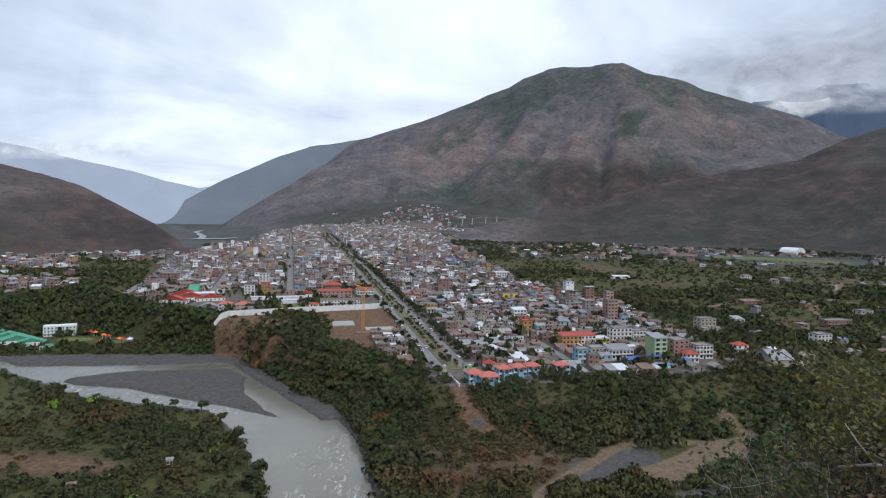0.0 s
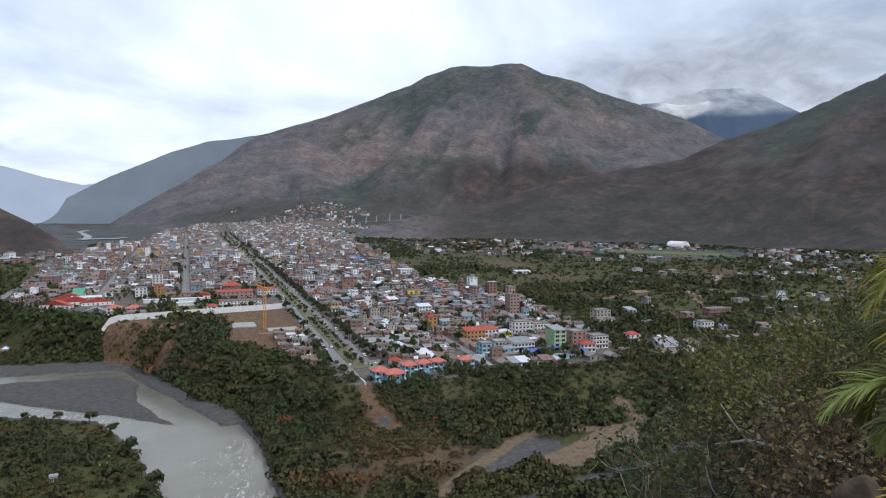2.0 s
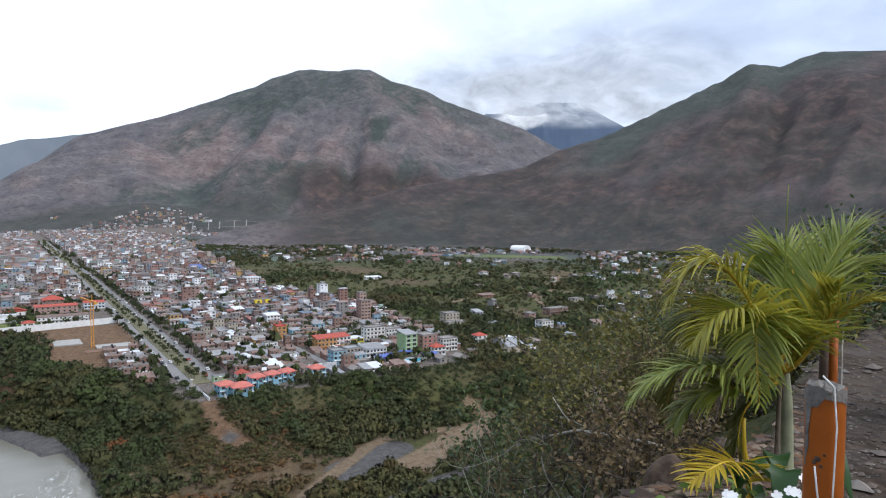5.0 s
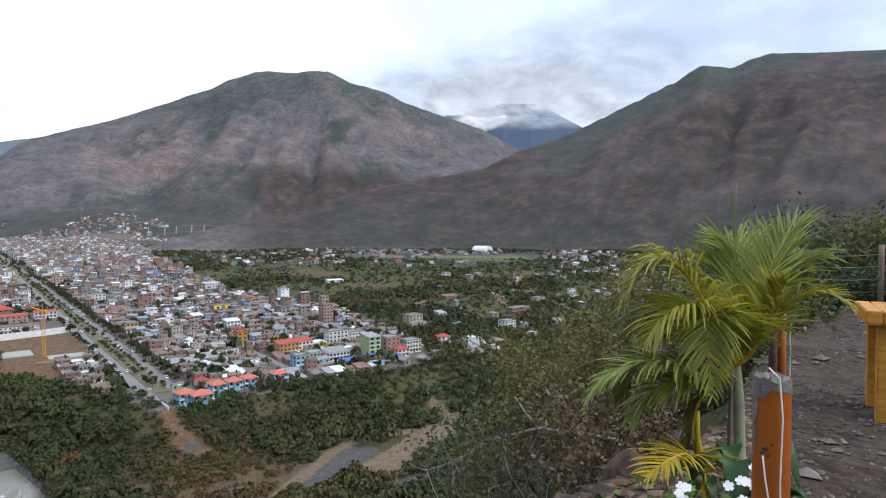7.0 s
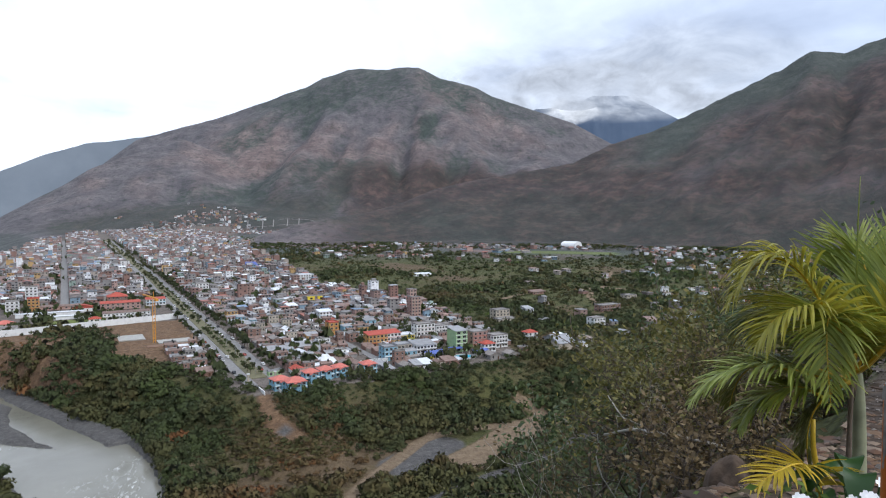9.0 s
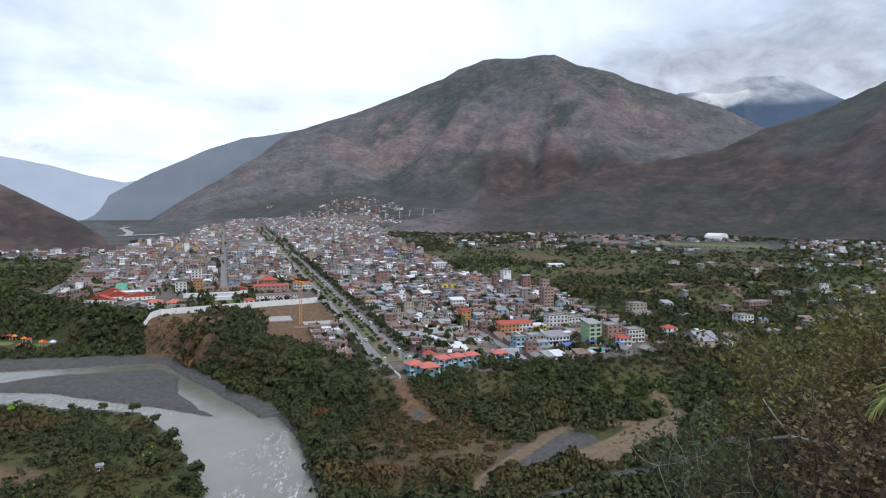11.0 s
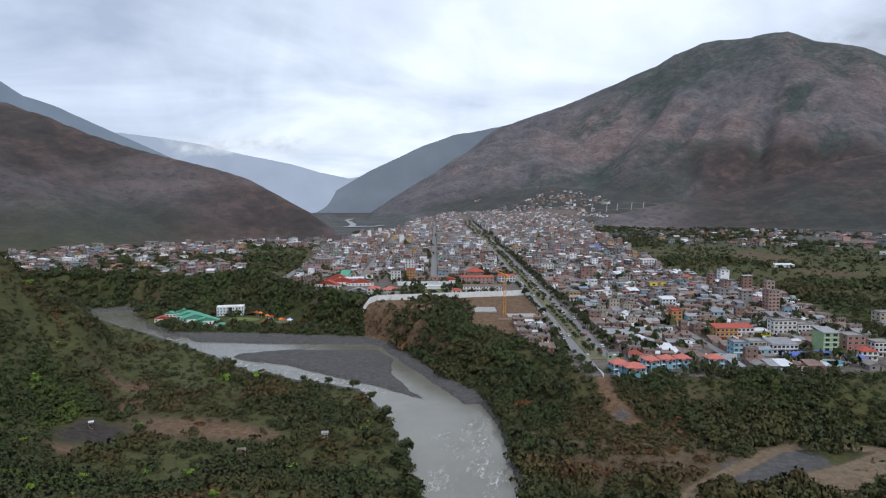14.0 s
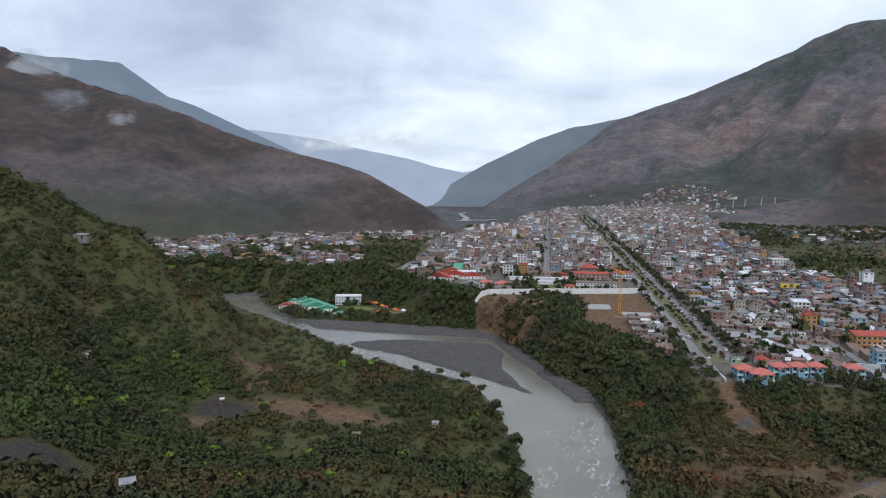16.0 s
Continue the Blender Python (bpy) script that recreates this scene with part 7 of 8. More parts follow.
def build_car(label, paint):
    car = thing("car", label, "car", group="cars parked on the avenue")
    bm = bmesh.new()
    prof = [(-2.1, 0.35), (-2.1, 0.8), (-1.3, 0.95), (-0.7, 1.45), (0.9, 1.45), (1.5, 0.95), (2.1, 0.85), (2.15, 0.35)]
    a, b = [bm.verts.new((-0.85, y, z)) for y, z in prof], [bm.verts.new((0.85, y, z)) for y, z in prof]
    n = len(prof)
    for i in range(n):
        bm.faces.new((a[i], a[(i + 1) % n], b[(i + 1) % n], b[i]))
    bm.faces.new(a[::-1])
    bm.faces.new(b)
    body = part("body", bm, paint, car)
    bm = bmesh.new()
    box(bm, -0.87, 0.87, -0.75, 0.95, 1.0, 1.36)
    part("side_window", bm, GLASS, body)
    bm = bmesh.new()
    poly(bm, ((-0.75, -1.27, 1.0), (0.75, -1.27, 1.0), (0.75, -0.76, 1.44), (-0.75, -0.76, 1.44)))
    part("windscreen", bm, GLASS, body, m=Matrix.Translation((0, -0.02, 0.02)))
    for sx in (-1, 1):
        for y in (-1.3, 1.3):
            bm = bmesh.new()
            tube_x(bm, sx * 0.72, sx * 0.9, y, 0.33, 0.33)
            part("wheel", bm, PAINT["tank"], car)
    return car


def tube_x(bm, x0, x1, y, z, r, n=10):
    u = [bm.verts.new((x0, y + r * math.cos(2 * math.pi * i / n), z + r * math.sin(2 * math.pi * i / n))) for i in range(n)]
    v = [bm.verts.new((x1, y + r * math.cos(2 * math.pi * i / n), z + r * math.sin(2 * math.pi * i / n))) for i in range(n)]
    for i in range(n):
        bm.faces.new((u[i], u[(i + 1) % n], v[(i + 1) % n], v[i]))
    bm.faces.new(u)
    bm.faces.new(v)


def parked():
    g = random.Random(31)
    kinds = [build_car("white saloon car parked on the avenue", PAINT["white"]), build_car("silver-grey car parked on the avenue", PAINT["zinc"]), build_car("dark car parked on the avenue", PAINT["tank"]), build_car("red car on the avenue", PAINT["tile"])]
    used = set()
    for k in range(46):
        v = g.choice((AVENUE - 10.6, AVENUE - 10.6, AVENUE - 6, AVENUE + 5.2, AVENUE + 9.2))
        s = g.uniform(378, 760)
        i = g.choice((0, 0, 0, 1, 2, 3))
        m = town_pose(s, v, g.uniform(-3, 3), 0.28)
        if i in used:
            copy_thing(kinds[i], m)
        else:
            used.add(i)
            kinds[i].matrix_world = m


parked()


def lamp_posts():
    """Street lamps along the avenue."""
    steel = PAINT["zinc"]
    lamp = thing("street_lamp", "tall grey street lamp with two arms", "street lamp", group="street lamps")
    bm = bmesh.new()
    drum(bm, 0, 0, -0.5, 8.5, 0.12, 8, 0.07)
    part("pole", bm, steel, lamp)
    for sx in (-1, 1):
        bm = bmesh.new()
        box(bm, min(0, sx * 1.8), max(0, sx * 1.8), -0.05, 0.05, 8.4, 8.5)
        arm = part("arm", bm, steel, lamp)
        bm = bmesh.new()
        box(bm, sx * 1.8 - 0.4, sx * 1.8 + 0.4, -0.14, 0.14, 8.32, 8.46)
        part("lamp_head", bm, PAINT["frame"], arm)
    for k in range(17):
        m = town_pose(380 + 26 * k, AVENUE - 0.3, 0, 0.4)
        if k:
            copy_thing(lamp, m)
        else:
            lamp.matrix_world = m
    w = thing("boundary_wall", "low pale wall along the brink beside the pool", "wall", town_pose(352, 280, -10))
    bm = bmesh.new()
    box(bm, -22, 22, -0.2, 0.2, -3, 1.6)
    part("wall_bay", bm, PAINT["cream"], w)


lamp_posts()


def building_plots():
    """Pale graded tracks pegged out on the low hill beyond the town."""
    grade = paved("graded_earth", (0.20, 0.185, 0.17), (0.30, 0.285, 0.27), 0.05)
    g = random.Random(31)
    runs = [(0.6 + k + g.uniform(-0.15, 0.15), 2380 + g.uniform(0, 40), 2560 + g.uniform(-30, 40)) for k in range(7)]
    for az, r0, r1 in runs:
        strip(grade, [(az + 0.06 * i / 9, r0 + (r1 - r0) * i / 9) for i in range(10)], 1.6)
    for r, a0, a1 in ((2440, 0.4, 5.0), (2540, 3.0, 7.2)):
        strip(grade, [(a0 + (a1 - a0) * i / 14, r + 8 * math.sin(i)) for i in range(15)], 1.4)


def strip(mat, polar, half):
    pts = [(r * math.sin(radians(a)), r * math.cos(radians(a))) for a, r in polar]
    co, faces = [], []
    for i, (x, y) in enumerate(pts):
        x1, y1 = pts[min(i + 1, len(pts) - 1)]
        x0, y0 = pts[max(i - 1, 0)]
        d = Vector((x1 - x0, y1 - y0)).normalized()
        for side in (-1, 1):
            px, py = x - d.y * half * side, y + d.x * half * side
            co.append((px, py, height_at(px, py) + 0.9))
    for i in range(len(pts) - 1):
        faces.append((2 * i, 2 * i + 1, 2 * i + 3, 2 * i + 2))
    tagged(new("track", grid_mesh("track", co, faces, (mat,))), "pale graded track on a low hill", "track", kind="structure")


building_plots()


# ---- the lookout: palm, posts, table, fence, shrubs ----
def tube(bm, pts, r0, r1, n=6, slot=0):
    """A tapered round bar along points."""
    pts = [Vector(p) for p in pts]
    rings = []
    for i, p in enumerate(pts):
        d = (pts[min(i + 1, len(pts) - 1)] - pts[max(i - 1, 0)]).normalized()
        a = d.cross(Vector((0.31, 0.17, 0.93)) if abs(d.z) < 0.9 else Vector((1, 0, 0))).normalized()
        b = d.cross(a)
        r = r0 + (r1 - r0) * i / max(1, len(pts) - 1)
        rings.append([bm.verts.new(p + (a * math.cos(2 * math.pi * k / n) + b * math.sin(2 * math.pi * k / n)) * r) for k in range(n)])
    for u, v in zip(rings, rings[1:]):
        for k in range(n):
            bm.faces.new((u[k], u[(k + 1) % n], v[(k + 1) % n], v[k])).material_index = slot
    bm.faces.new(rings[0][::-1]).material_index = slot
    bm.faces.new(rings[-1]).material_index = slot


def bezier(p, t):
    a, b, c, d = (Vector(q) for q in p)
    return a * (1 - t) ** 3 + b * 3 * t * (1 - t) ** 2 + c * 3 * t * t * (1 - t) + d * t ** 3


def through_points(p, t):
    """A smooth curve through four points."""
    a, b, c, d = (Vector(q) for q in p)
    b2 = (b * 18 - a * 5 * 1.0 - c * 9 + d * 2) / 6
    c2 = (c * 18 - d * 5 * 1.0 - b * 9 + a * 2) / 6
    return bezier((a, b2, c2, d), t)


def leaf_paint(name, a, b, rough=0.45, gloss=0.4):
    k = Nodes(name, rough)
    p = k.place()
    isl = k.add("ShaderNodeNewGeometry").outputs["Random Per Island"]
    c = k.mix(isl, a, b)
    c = k.mix(k.math("MULTIPLY", k.math("SUBTRACT", k.noise(p, 9, 4), 0.55), 3.0), c, tuple(v * 0.5 for v in a))
    k.colour(c)
    k.bsdf.inputs["Specular IOR Level"].default_value = gloss
    tr = k.add("ShaderNodeBsdfTranslucent")
    k.link(c, tr.inputs["Color"])
    mx = k.add("ShaderNodeMixShader", Fac=0.35)
    k.link(k.bsdf.outputs[0], mx.inputs[1])
    k.link(tr.outputs[0], mx.inputs[2])
    k.link(mx.outputs[0], k.tree.nodes["Material Output"].inputs["Surface"])
    return k.mat


PALM_GREEN = leaf_paint("palm_leaf", (0.15, 0.195, 0.026), (0.32, 0.34, 0.05))
PALM_LIGHT = leaf_paint("pale_palm_leaf", (0.21, 0.27, 0.05), (0.42, 0.45, 0.11))
PALM_YELLOW = leaf_paint("yellowing_palm_leaf", (0.44, 0.32, 0.02), (0.58, 0.42, 0.05))
# darker green: shade is painted into the leaves of low and rear fronds
PALM_SHADE = leaf_paint("shaded_old_palm_leaf", (0.07, 0.085, 0.016), (0.15, 0.15, 0.025))
PALM_GOLD = leaf_paint("golden_palm_leaf", (0.24, 0.235, 0.022), (0.46, 0.40, 0.05))
RACHIS = painted("palm_rib", (0.50, 0.33, 0.03), 0.45, 0.25, 6.0)
PALM_STEM = painted("palm_stem", (0.30, 0.31, 0.20), 0.7, 0.35, 5.0, streak=0.5)


def frond(palm, pts, leaf, n=34, longest=0.46, hang=0.5, width=0.0082, seed=0, folded=0.0):
    """One feather leaf: a rib and two rows of narrow leaflets."""
    g = random.Random(seed)
    bm = bmesh.new()
    tube(bm, [through_points(pts, i / 14) for i in range(15)], 0.011, 0.002, 5, 1)
    for side in (-1, 1):
        for i in range(n):
            t = 0.16 + 0.84 * (i + 0.5 * g.random()) / n
            p = through_points(pts, t)
            d = (through_points(pts, min(1, t + 0.02)) - through_points(pts, t - 0.02)).normalized()
            out = d.cross(Vector((0, 0, 1)))
            out = out.normalized() if out.length > 0.05 else Vector((1, 0, 0))
            up = out.cross(d).normalized()
            size = longest * (math.sin(math.pi * min(1, 0.18 + 0.80 * t)) ** 0.7) * g.uniform(0.72, 1.12)
            way_out = (out * side * (1 - folded) + d * (0.55 + 0.5 * t) + up * (0.30 + folded) + Vector((g.uniform(-0.2, 0.2), g.uniform(-0.2, 0.2), g.uniform(-0.16, 0.16)))).normalized()
            bend = hang * g.uniform(0.6, 1.5)
            row, steps = [], 5
            q = p.copy()
            v = way_out.copy()
            for s in range(steps + 1):
                f = s / steps
                w = width * (0.55 + 1.1 * f) if f < 0.35 else width * 0.93 * (1 - f) ** 0.6 * 1.25 + 0.0008
                across = v.cross(up).normalized() * w
                crease = up * w * 0.35
                row.append((bm.verts.new(q - across + crease), bm.verts.new(q), bm.verts.new(q + across + crease)))
                v = (v + Vector((0, 0, -1)) * bend * 0.22 * (0.4 + f)).normalized()
                q = q + v * size / steps
            for u, w2 in zip(row, row[1:]):
                bm.faces.new((u[0], u[1], w2[1], w2[0]))
                bm.faces.new((u[1], u[2], w2[2], w2[1]))
    me = bpy.data.meshes.new("frond")
    bm.to_mesh(me)
    bm.free()
    finish(me, leaf, RACHIS)
    for f in me.polygons:
        f.use_smooth = True
    return part("frond", me, None, palm)


def build_palm():
    palm = thing("palm", "young areca palm with arching green and yellow fronds", "palm", Matrix.Identity(4))
    for pts, r0, r1, mat in ((((2.94, 2.38, -1.75), (2.95, 2.40, -1.19), (2.95, 2.41, -0.90), (2.94, 2.43, -0.70)), 0.036, 0.022, PALM_STEM), (((2.63, 2.30, -1.75), (2.62, 2.32, -1.25), (2.60, 2.33, -1.09), (2.60, 2.34, -0.93)), 0.016, 0.010, RACHIS),
                             (((2.86, 2.36, -1.75), (2.84, 2.36, -1.30), (2.86, 2.38, -1.05), (2.88, 2.39, -0.78)), 0.014, 0.010, BARK), (((3.04, 2.44, -1.75), (3.05, 2.46, -1.30), (2.98, 2.44, -1.05), (2.92, 2.41, -0.80)), 0.014, 0.010, BARK)):
        bm = bmesh.new()
        tube(bm, [through_points(pts, i / 9) for i in range(10)], r0, r1, 10)
        part("stem", bm, mat, palm, soft=True)
    frond(palm, ((2.89, 2.39, -0.75), (2.77, 2.45, -0.45), (2.6, 2.55, -0.21), (2.39, 2.66, -0.45)), PALM_GOLD, 78, 0.415, 1.0, seed=1)
    frond(palm, ((2.89, 2.39, -0.75), (2.69, 2.32, -0.5), (2.47, 2.32, -0.41), (2.29, 2.36, -0.58)), PALM_GOLD, 70, 0.39, 0.95, seed=2)
    frond(palm, ((2.89, 2.39, -0.75), (2.67, 2.27, -0.53), (2.52, 2.2, -0.45), (2.46, 2.12, -0.8)), PALM_GREEN, 62, 0.317, 0.9, width=0.006, seed=3)
    frond(palm, ((2.89, 2.39, -0.75), (2.57, 2.36, -0.72), (2.33, 2.45, -0.69), (2.11, 2.57, -0.88)), PALM_LIGHT, 76, 0.329, 0.85, seed=4)
    frond(palm, ((2.89, 2.39, -0.75), (2.99, 2.36, -0.5), (3.09, 2.32, -0.21), (3.22, 2.23, -0.01)), PALM_LIGHT, 78, 0.439, 0.3, width=0.008, seed=5)
    frond(palm, ((2.89, 2.39, -0.75), (3.1, 2.54, -0.53), (3.18, 2.6, -0.26), (3.16, 2.76, -0.12)), PALM_GREEN, 73, 0.415, 0.4, seed=6)
    frond(palm, ((2.89, 2.39, -0.75), (3.05, 2.44, -0.51), (3.27, 2.4, -0.25), (3.37, 2.35, -0.25)), PALM_GREEN, 65, 0.366, 0.8, seed=7)
    frond(palm, ((2.89, 2.39, -0.75), (2.94, 2.26, -0.59), (3.0, 2.1, -0.38), (3.08, 1.9, -0.41)), PALM_GOLD, 59, 0.268, 0.55, seed=8)
    frond(palm, ((2.89, 2.39, -0.75), (2.88, 2.25, -0.62), (2.9, 2.15, -0.44), (2.92, 2.12, -0.28)), PALM_GOLD, 38, 0.293, 0.3, width=0.012, folded=0.5, seed=9)
    frond(palm, ((2.84, 2.37, -0.78), (2.76, 2.6, -0.74), (2.65, 2.77, -0.78), (2.6, 2.88, -1.02)), PALM_SHADE, 62, 0.342, 0.9, seed=10)
    frond(palm, ((2.89, 2.39, -0.75), (2.89, 2.61, -0.68), (2.82, 2.82, -0.53), (2.71, 2.99, -0.72)), PALM_SHADE, 62, 0.366, 0.9, seed=11)
    frond(palm, ((2.77, 2.3, -0.76), (2.7, 2.38, -0.85), (2.66, 2.42, -0.98), (2.66, 2.42, -1.17)), PALM_SHADE, 46, 0.268, 0.9, seed=12)
    frond(palm, ((2.67, 2.34, -0.86), (2.56, 2.37, -0.79), (2.43, 2.44, -0.83), (2.31, 2.48, -0.98)), PALM_GREEN, 54, 0.293, 0.9, seed=13)
    frond(palm, ((2.40, 2.08, -1.22), (2.32, 2.08, -1.04), (2.17, 2.04, -0.99), (2.0, 2.05, -1.06)), PALM_YELLOW, 35, 0.22, 0.6, 0.007, seed=19)
    bm = bmesh.new()
    tube(bm, [through_points(((2.94, 2.43, -0.72), (2.95, 2.44, -0.49), (2.98, 2.47, -0.17), (3.01, 2.49, 0.19)), i / 9) for i in range(10)], 0.010, 0.002, 6)
    part("spear_leaf", bm, PALM_GREEN, palm, "unopened upright leaf", soft=True)


build_palm()
POST_ORANGE = painted("orange_brown_paint", (0.33, 0.088, 0.012), 0.5, 0.3, 5.0, streak=0.5, bump=0.2)
POST_DARK = painted("dark_wood", (0.075, 0.05, 0.038), 0.85, 0.4, 6.0, bump=0.5)
ROUGH_STONE = painted("broken_mortar", (0.17, 0.155, 0.14), 0.95, 0.4, 12.0, bump=0.8)
CORD = painted("white_cord", (0.72, 0.70, 0.66), 0.7, 0.15, 10.0)


def build_post():
    x, y, top = 1.955, 1.407, -0.505
    post = thing("post", "round orange-painted concrete post with a broken top", "post", Matrix.Translation((x, y, -1.66)))
    h = top + 1.66
    bm = bmesh.new()
    g = random.Random(4)
    n = 20
    rows = []
    for k in range(13):
        z = h * k / 12
        rows.append([bm.verts.new(((0.0555 + g.uniform(-0.0012, 0.0012)) * math.cos(2 * math.pi * i / n), (0.0555 + g.uniform(-0.0012, 0.0012)) * math.sin(2 * math.pi * i / n), z + (g.uniform(-0.02, 0.012) if k == 12 else 0))) for i in range(n)])
    for u, v in zip(rows, rows[1:]):
        for i in range(n):
            bm.faces.new((u[i], u[(i + 1) % n], v[(i + 1) % n], v[i]))
    bm.faces.new(rows[0][::-1])
    part("shaft", bm, POST_ORANGE, post, soft=True)
    bm = bmesh.new()
    lo = [bm.verts.new((0.0572 * math.cos(2 * math.pi * i / n), 0.0572 * math.sin(2 * math.pi * i / n), h - 0.018 - g.uniform(0, 0.04))) for i in range(n)]
    mid = [bm.verts.new((0.0565 * math.cos(2 * math.pi * i / n), 0.0565 * math.sin(2 * math.pi * i / n), h + g.uniform(0.0, 0.018))) for i in range(n)]
    inner = [bm.verts.new((0.034 * math.cos(2 * math.pi * i / n), 0.034 * math.sin(2 * math.pi * i / n), h + g.uniform(-0.02, 0.03))) for i in range(n)]
    for i in range(n):
        j = (i + 1) % n
        bm.faces.new((lo[i], lo[j], mid[j], mid[i]))
        bm.faces.new((mid[i], mid[j], inner[j], inner[i]))
    bm.faces.new(inner)
    part("broken_top", bm, ROUGH_STONE, post, "bare chipped mortar")
    bm = bmesh.new()
    rows = []
    for k in range(9):
        z = h - 0.012 - 0.028 * k
        a0, a1 = 2.62 + 0.10 * g.random(), 3.15 - 0.05 * k + 0.14 * g.random()
        rows.append([bm.verts.new((0.0572 * math.cos(a), 0.0572 * math.sin(a), z)) for a in (a0, (a0 + a1) / 2, a1)])
    for u, v in zip(rows, rows[1:]):
        for i in range(2):
            bm.faces.new((u[i], u[i + 1], v[i + 1], v[i]))
    part("plaster_scar", bm, ROUGH_STONE, post, "bare grey patch where paint flaked off")
    face = Vector((-x, -y, 0)).normalized()
    side = Vector((face.y, -face.x, 0))
    for k, (u, z, r) in enumerate(((0.012, h - 0.205, 0.011), (-0.004, h - 0.19, 0.007), (0.022, h - 0.215, 0.007), (0.004, h - 0.225, 0.008))):
        bm = bmesh.new()
        p = face * 0.0525 + side * u + Vector((0, 0, z))
        tube(bm, (p, p + face * 0.004), r, r * 0.6, 7)
        part("hole", bm, POST_DARK, post, "dark chipped hole")
    for k, pts in enumerate((((0.006, 0.05), (-0.024, 0.02), (-0.034, -0.10), (-0.029, -0.3), (-0.033, -0.5), (-0.026, -1.0)), ((0.02, -0.225), (0.012, -0.3), (-0.008, -0.42), (-0.004, -0.55), (-0.012, -1.0)))):
        bm = bmesh.new()
        tube(bm, [face * 0.0615 + side * u + Vector((0, 0, h + z)) for u, z in pts], 0.0027, 0.0027, 6)
        part("cord", bm, CORD, post, "pale hanging cord", soft=True)


build_post()


def fence_post(name, label, p0, p1, r, mat):
    t = thing(name, label, "post", Matrix.Translation(p0), group="fence posts")
    d = Vector(p1) - Vector(p0)
    bm = bmesh.new()
    tube(bm, ((0, 0, -0.25), d * 0.33, d * 0.66, d), r, r * 0.94, 10)
    part("shaft", bm, mat, t, soft=True)
    return t


a = fence_post("post", "slim orange post beside a dark stake", (3.46, 2.56, -1.66), (3.48, 2.58, -0.50), 0.026, POST_ORANGE)
b = fence_post("stake", "dark weathered stake tied to a post", (3.405, 2.575, -1.66), (3.425, 2.59, -0.53), 0.024, POST_DARK)
bm = bmesh.new()
tube(bm, [(0.01 + 0.004 * math.sin(i * 1.7), -0.045 - 0.004 * math.cos(i * 2.1), 1.08 - 0.05 * i) for i in range(10)], 0.004, 0.004, 5)
part("cord", bm, CORD, a, "pale knotted cord")
bm = bmesh.new()
for k in range(4):
    tube(bm, [(0.055 * math.cos(t * 0.7), 0.055 * math.sin(t * 0.7), 0.72 + 0.012 * k + 0.004 * math.sin(t)) for t in range(10)], 0.004, 0.004, 5)
tube(bm, ((-0.2, 0.05, 0.76), (0, -0.06, 0.72), (0.08, -0.1, 0.74)), 0.006, 0.003, 5)
part("tie", bm, POST_DARK, a, "twisted twig tie")


def wood(name, rgb):
    k = Nodes(name, 0.42)
    p = k.own()
    grain = k.noise(k.stretch(p, 1.2, 14, 14), 2.2, 5, 0.6, 0.6)
    c = k.ramp(grain, [(0.3, tuple(v * 0.6 for v in rgb)), (0.55, rgb), (0.75, tuple(min(1, v * 1.25) for v in rgb))])
    k.colour(c)
    k.bump(grain, 0.15, 0.003)
    return k.mat


VARNISHED = wood("varnished_wood", (0.56, 0.26, 0.045))


def rounded_box(bm, x0, x1, y0, y1, z0, z1, r=0.008):
    n = len(bm.edges)
    box(bm, x0, x1, y0, y1, z0, z1)
    bm.edges.ensure_lookup_table()
    bmesh.ops.bevel(bm, geom=list(bm.edges)[n:], offset=r, segments=2, affect="EDGES")


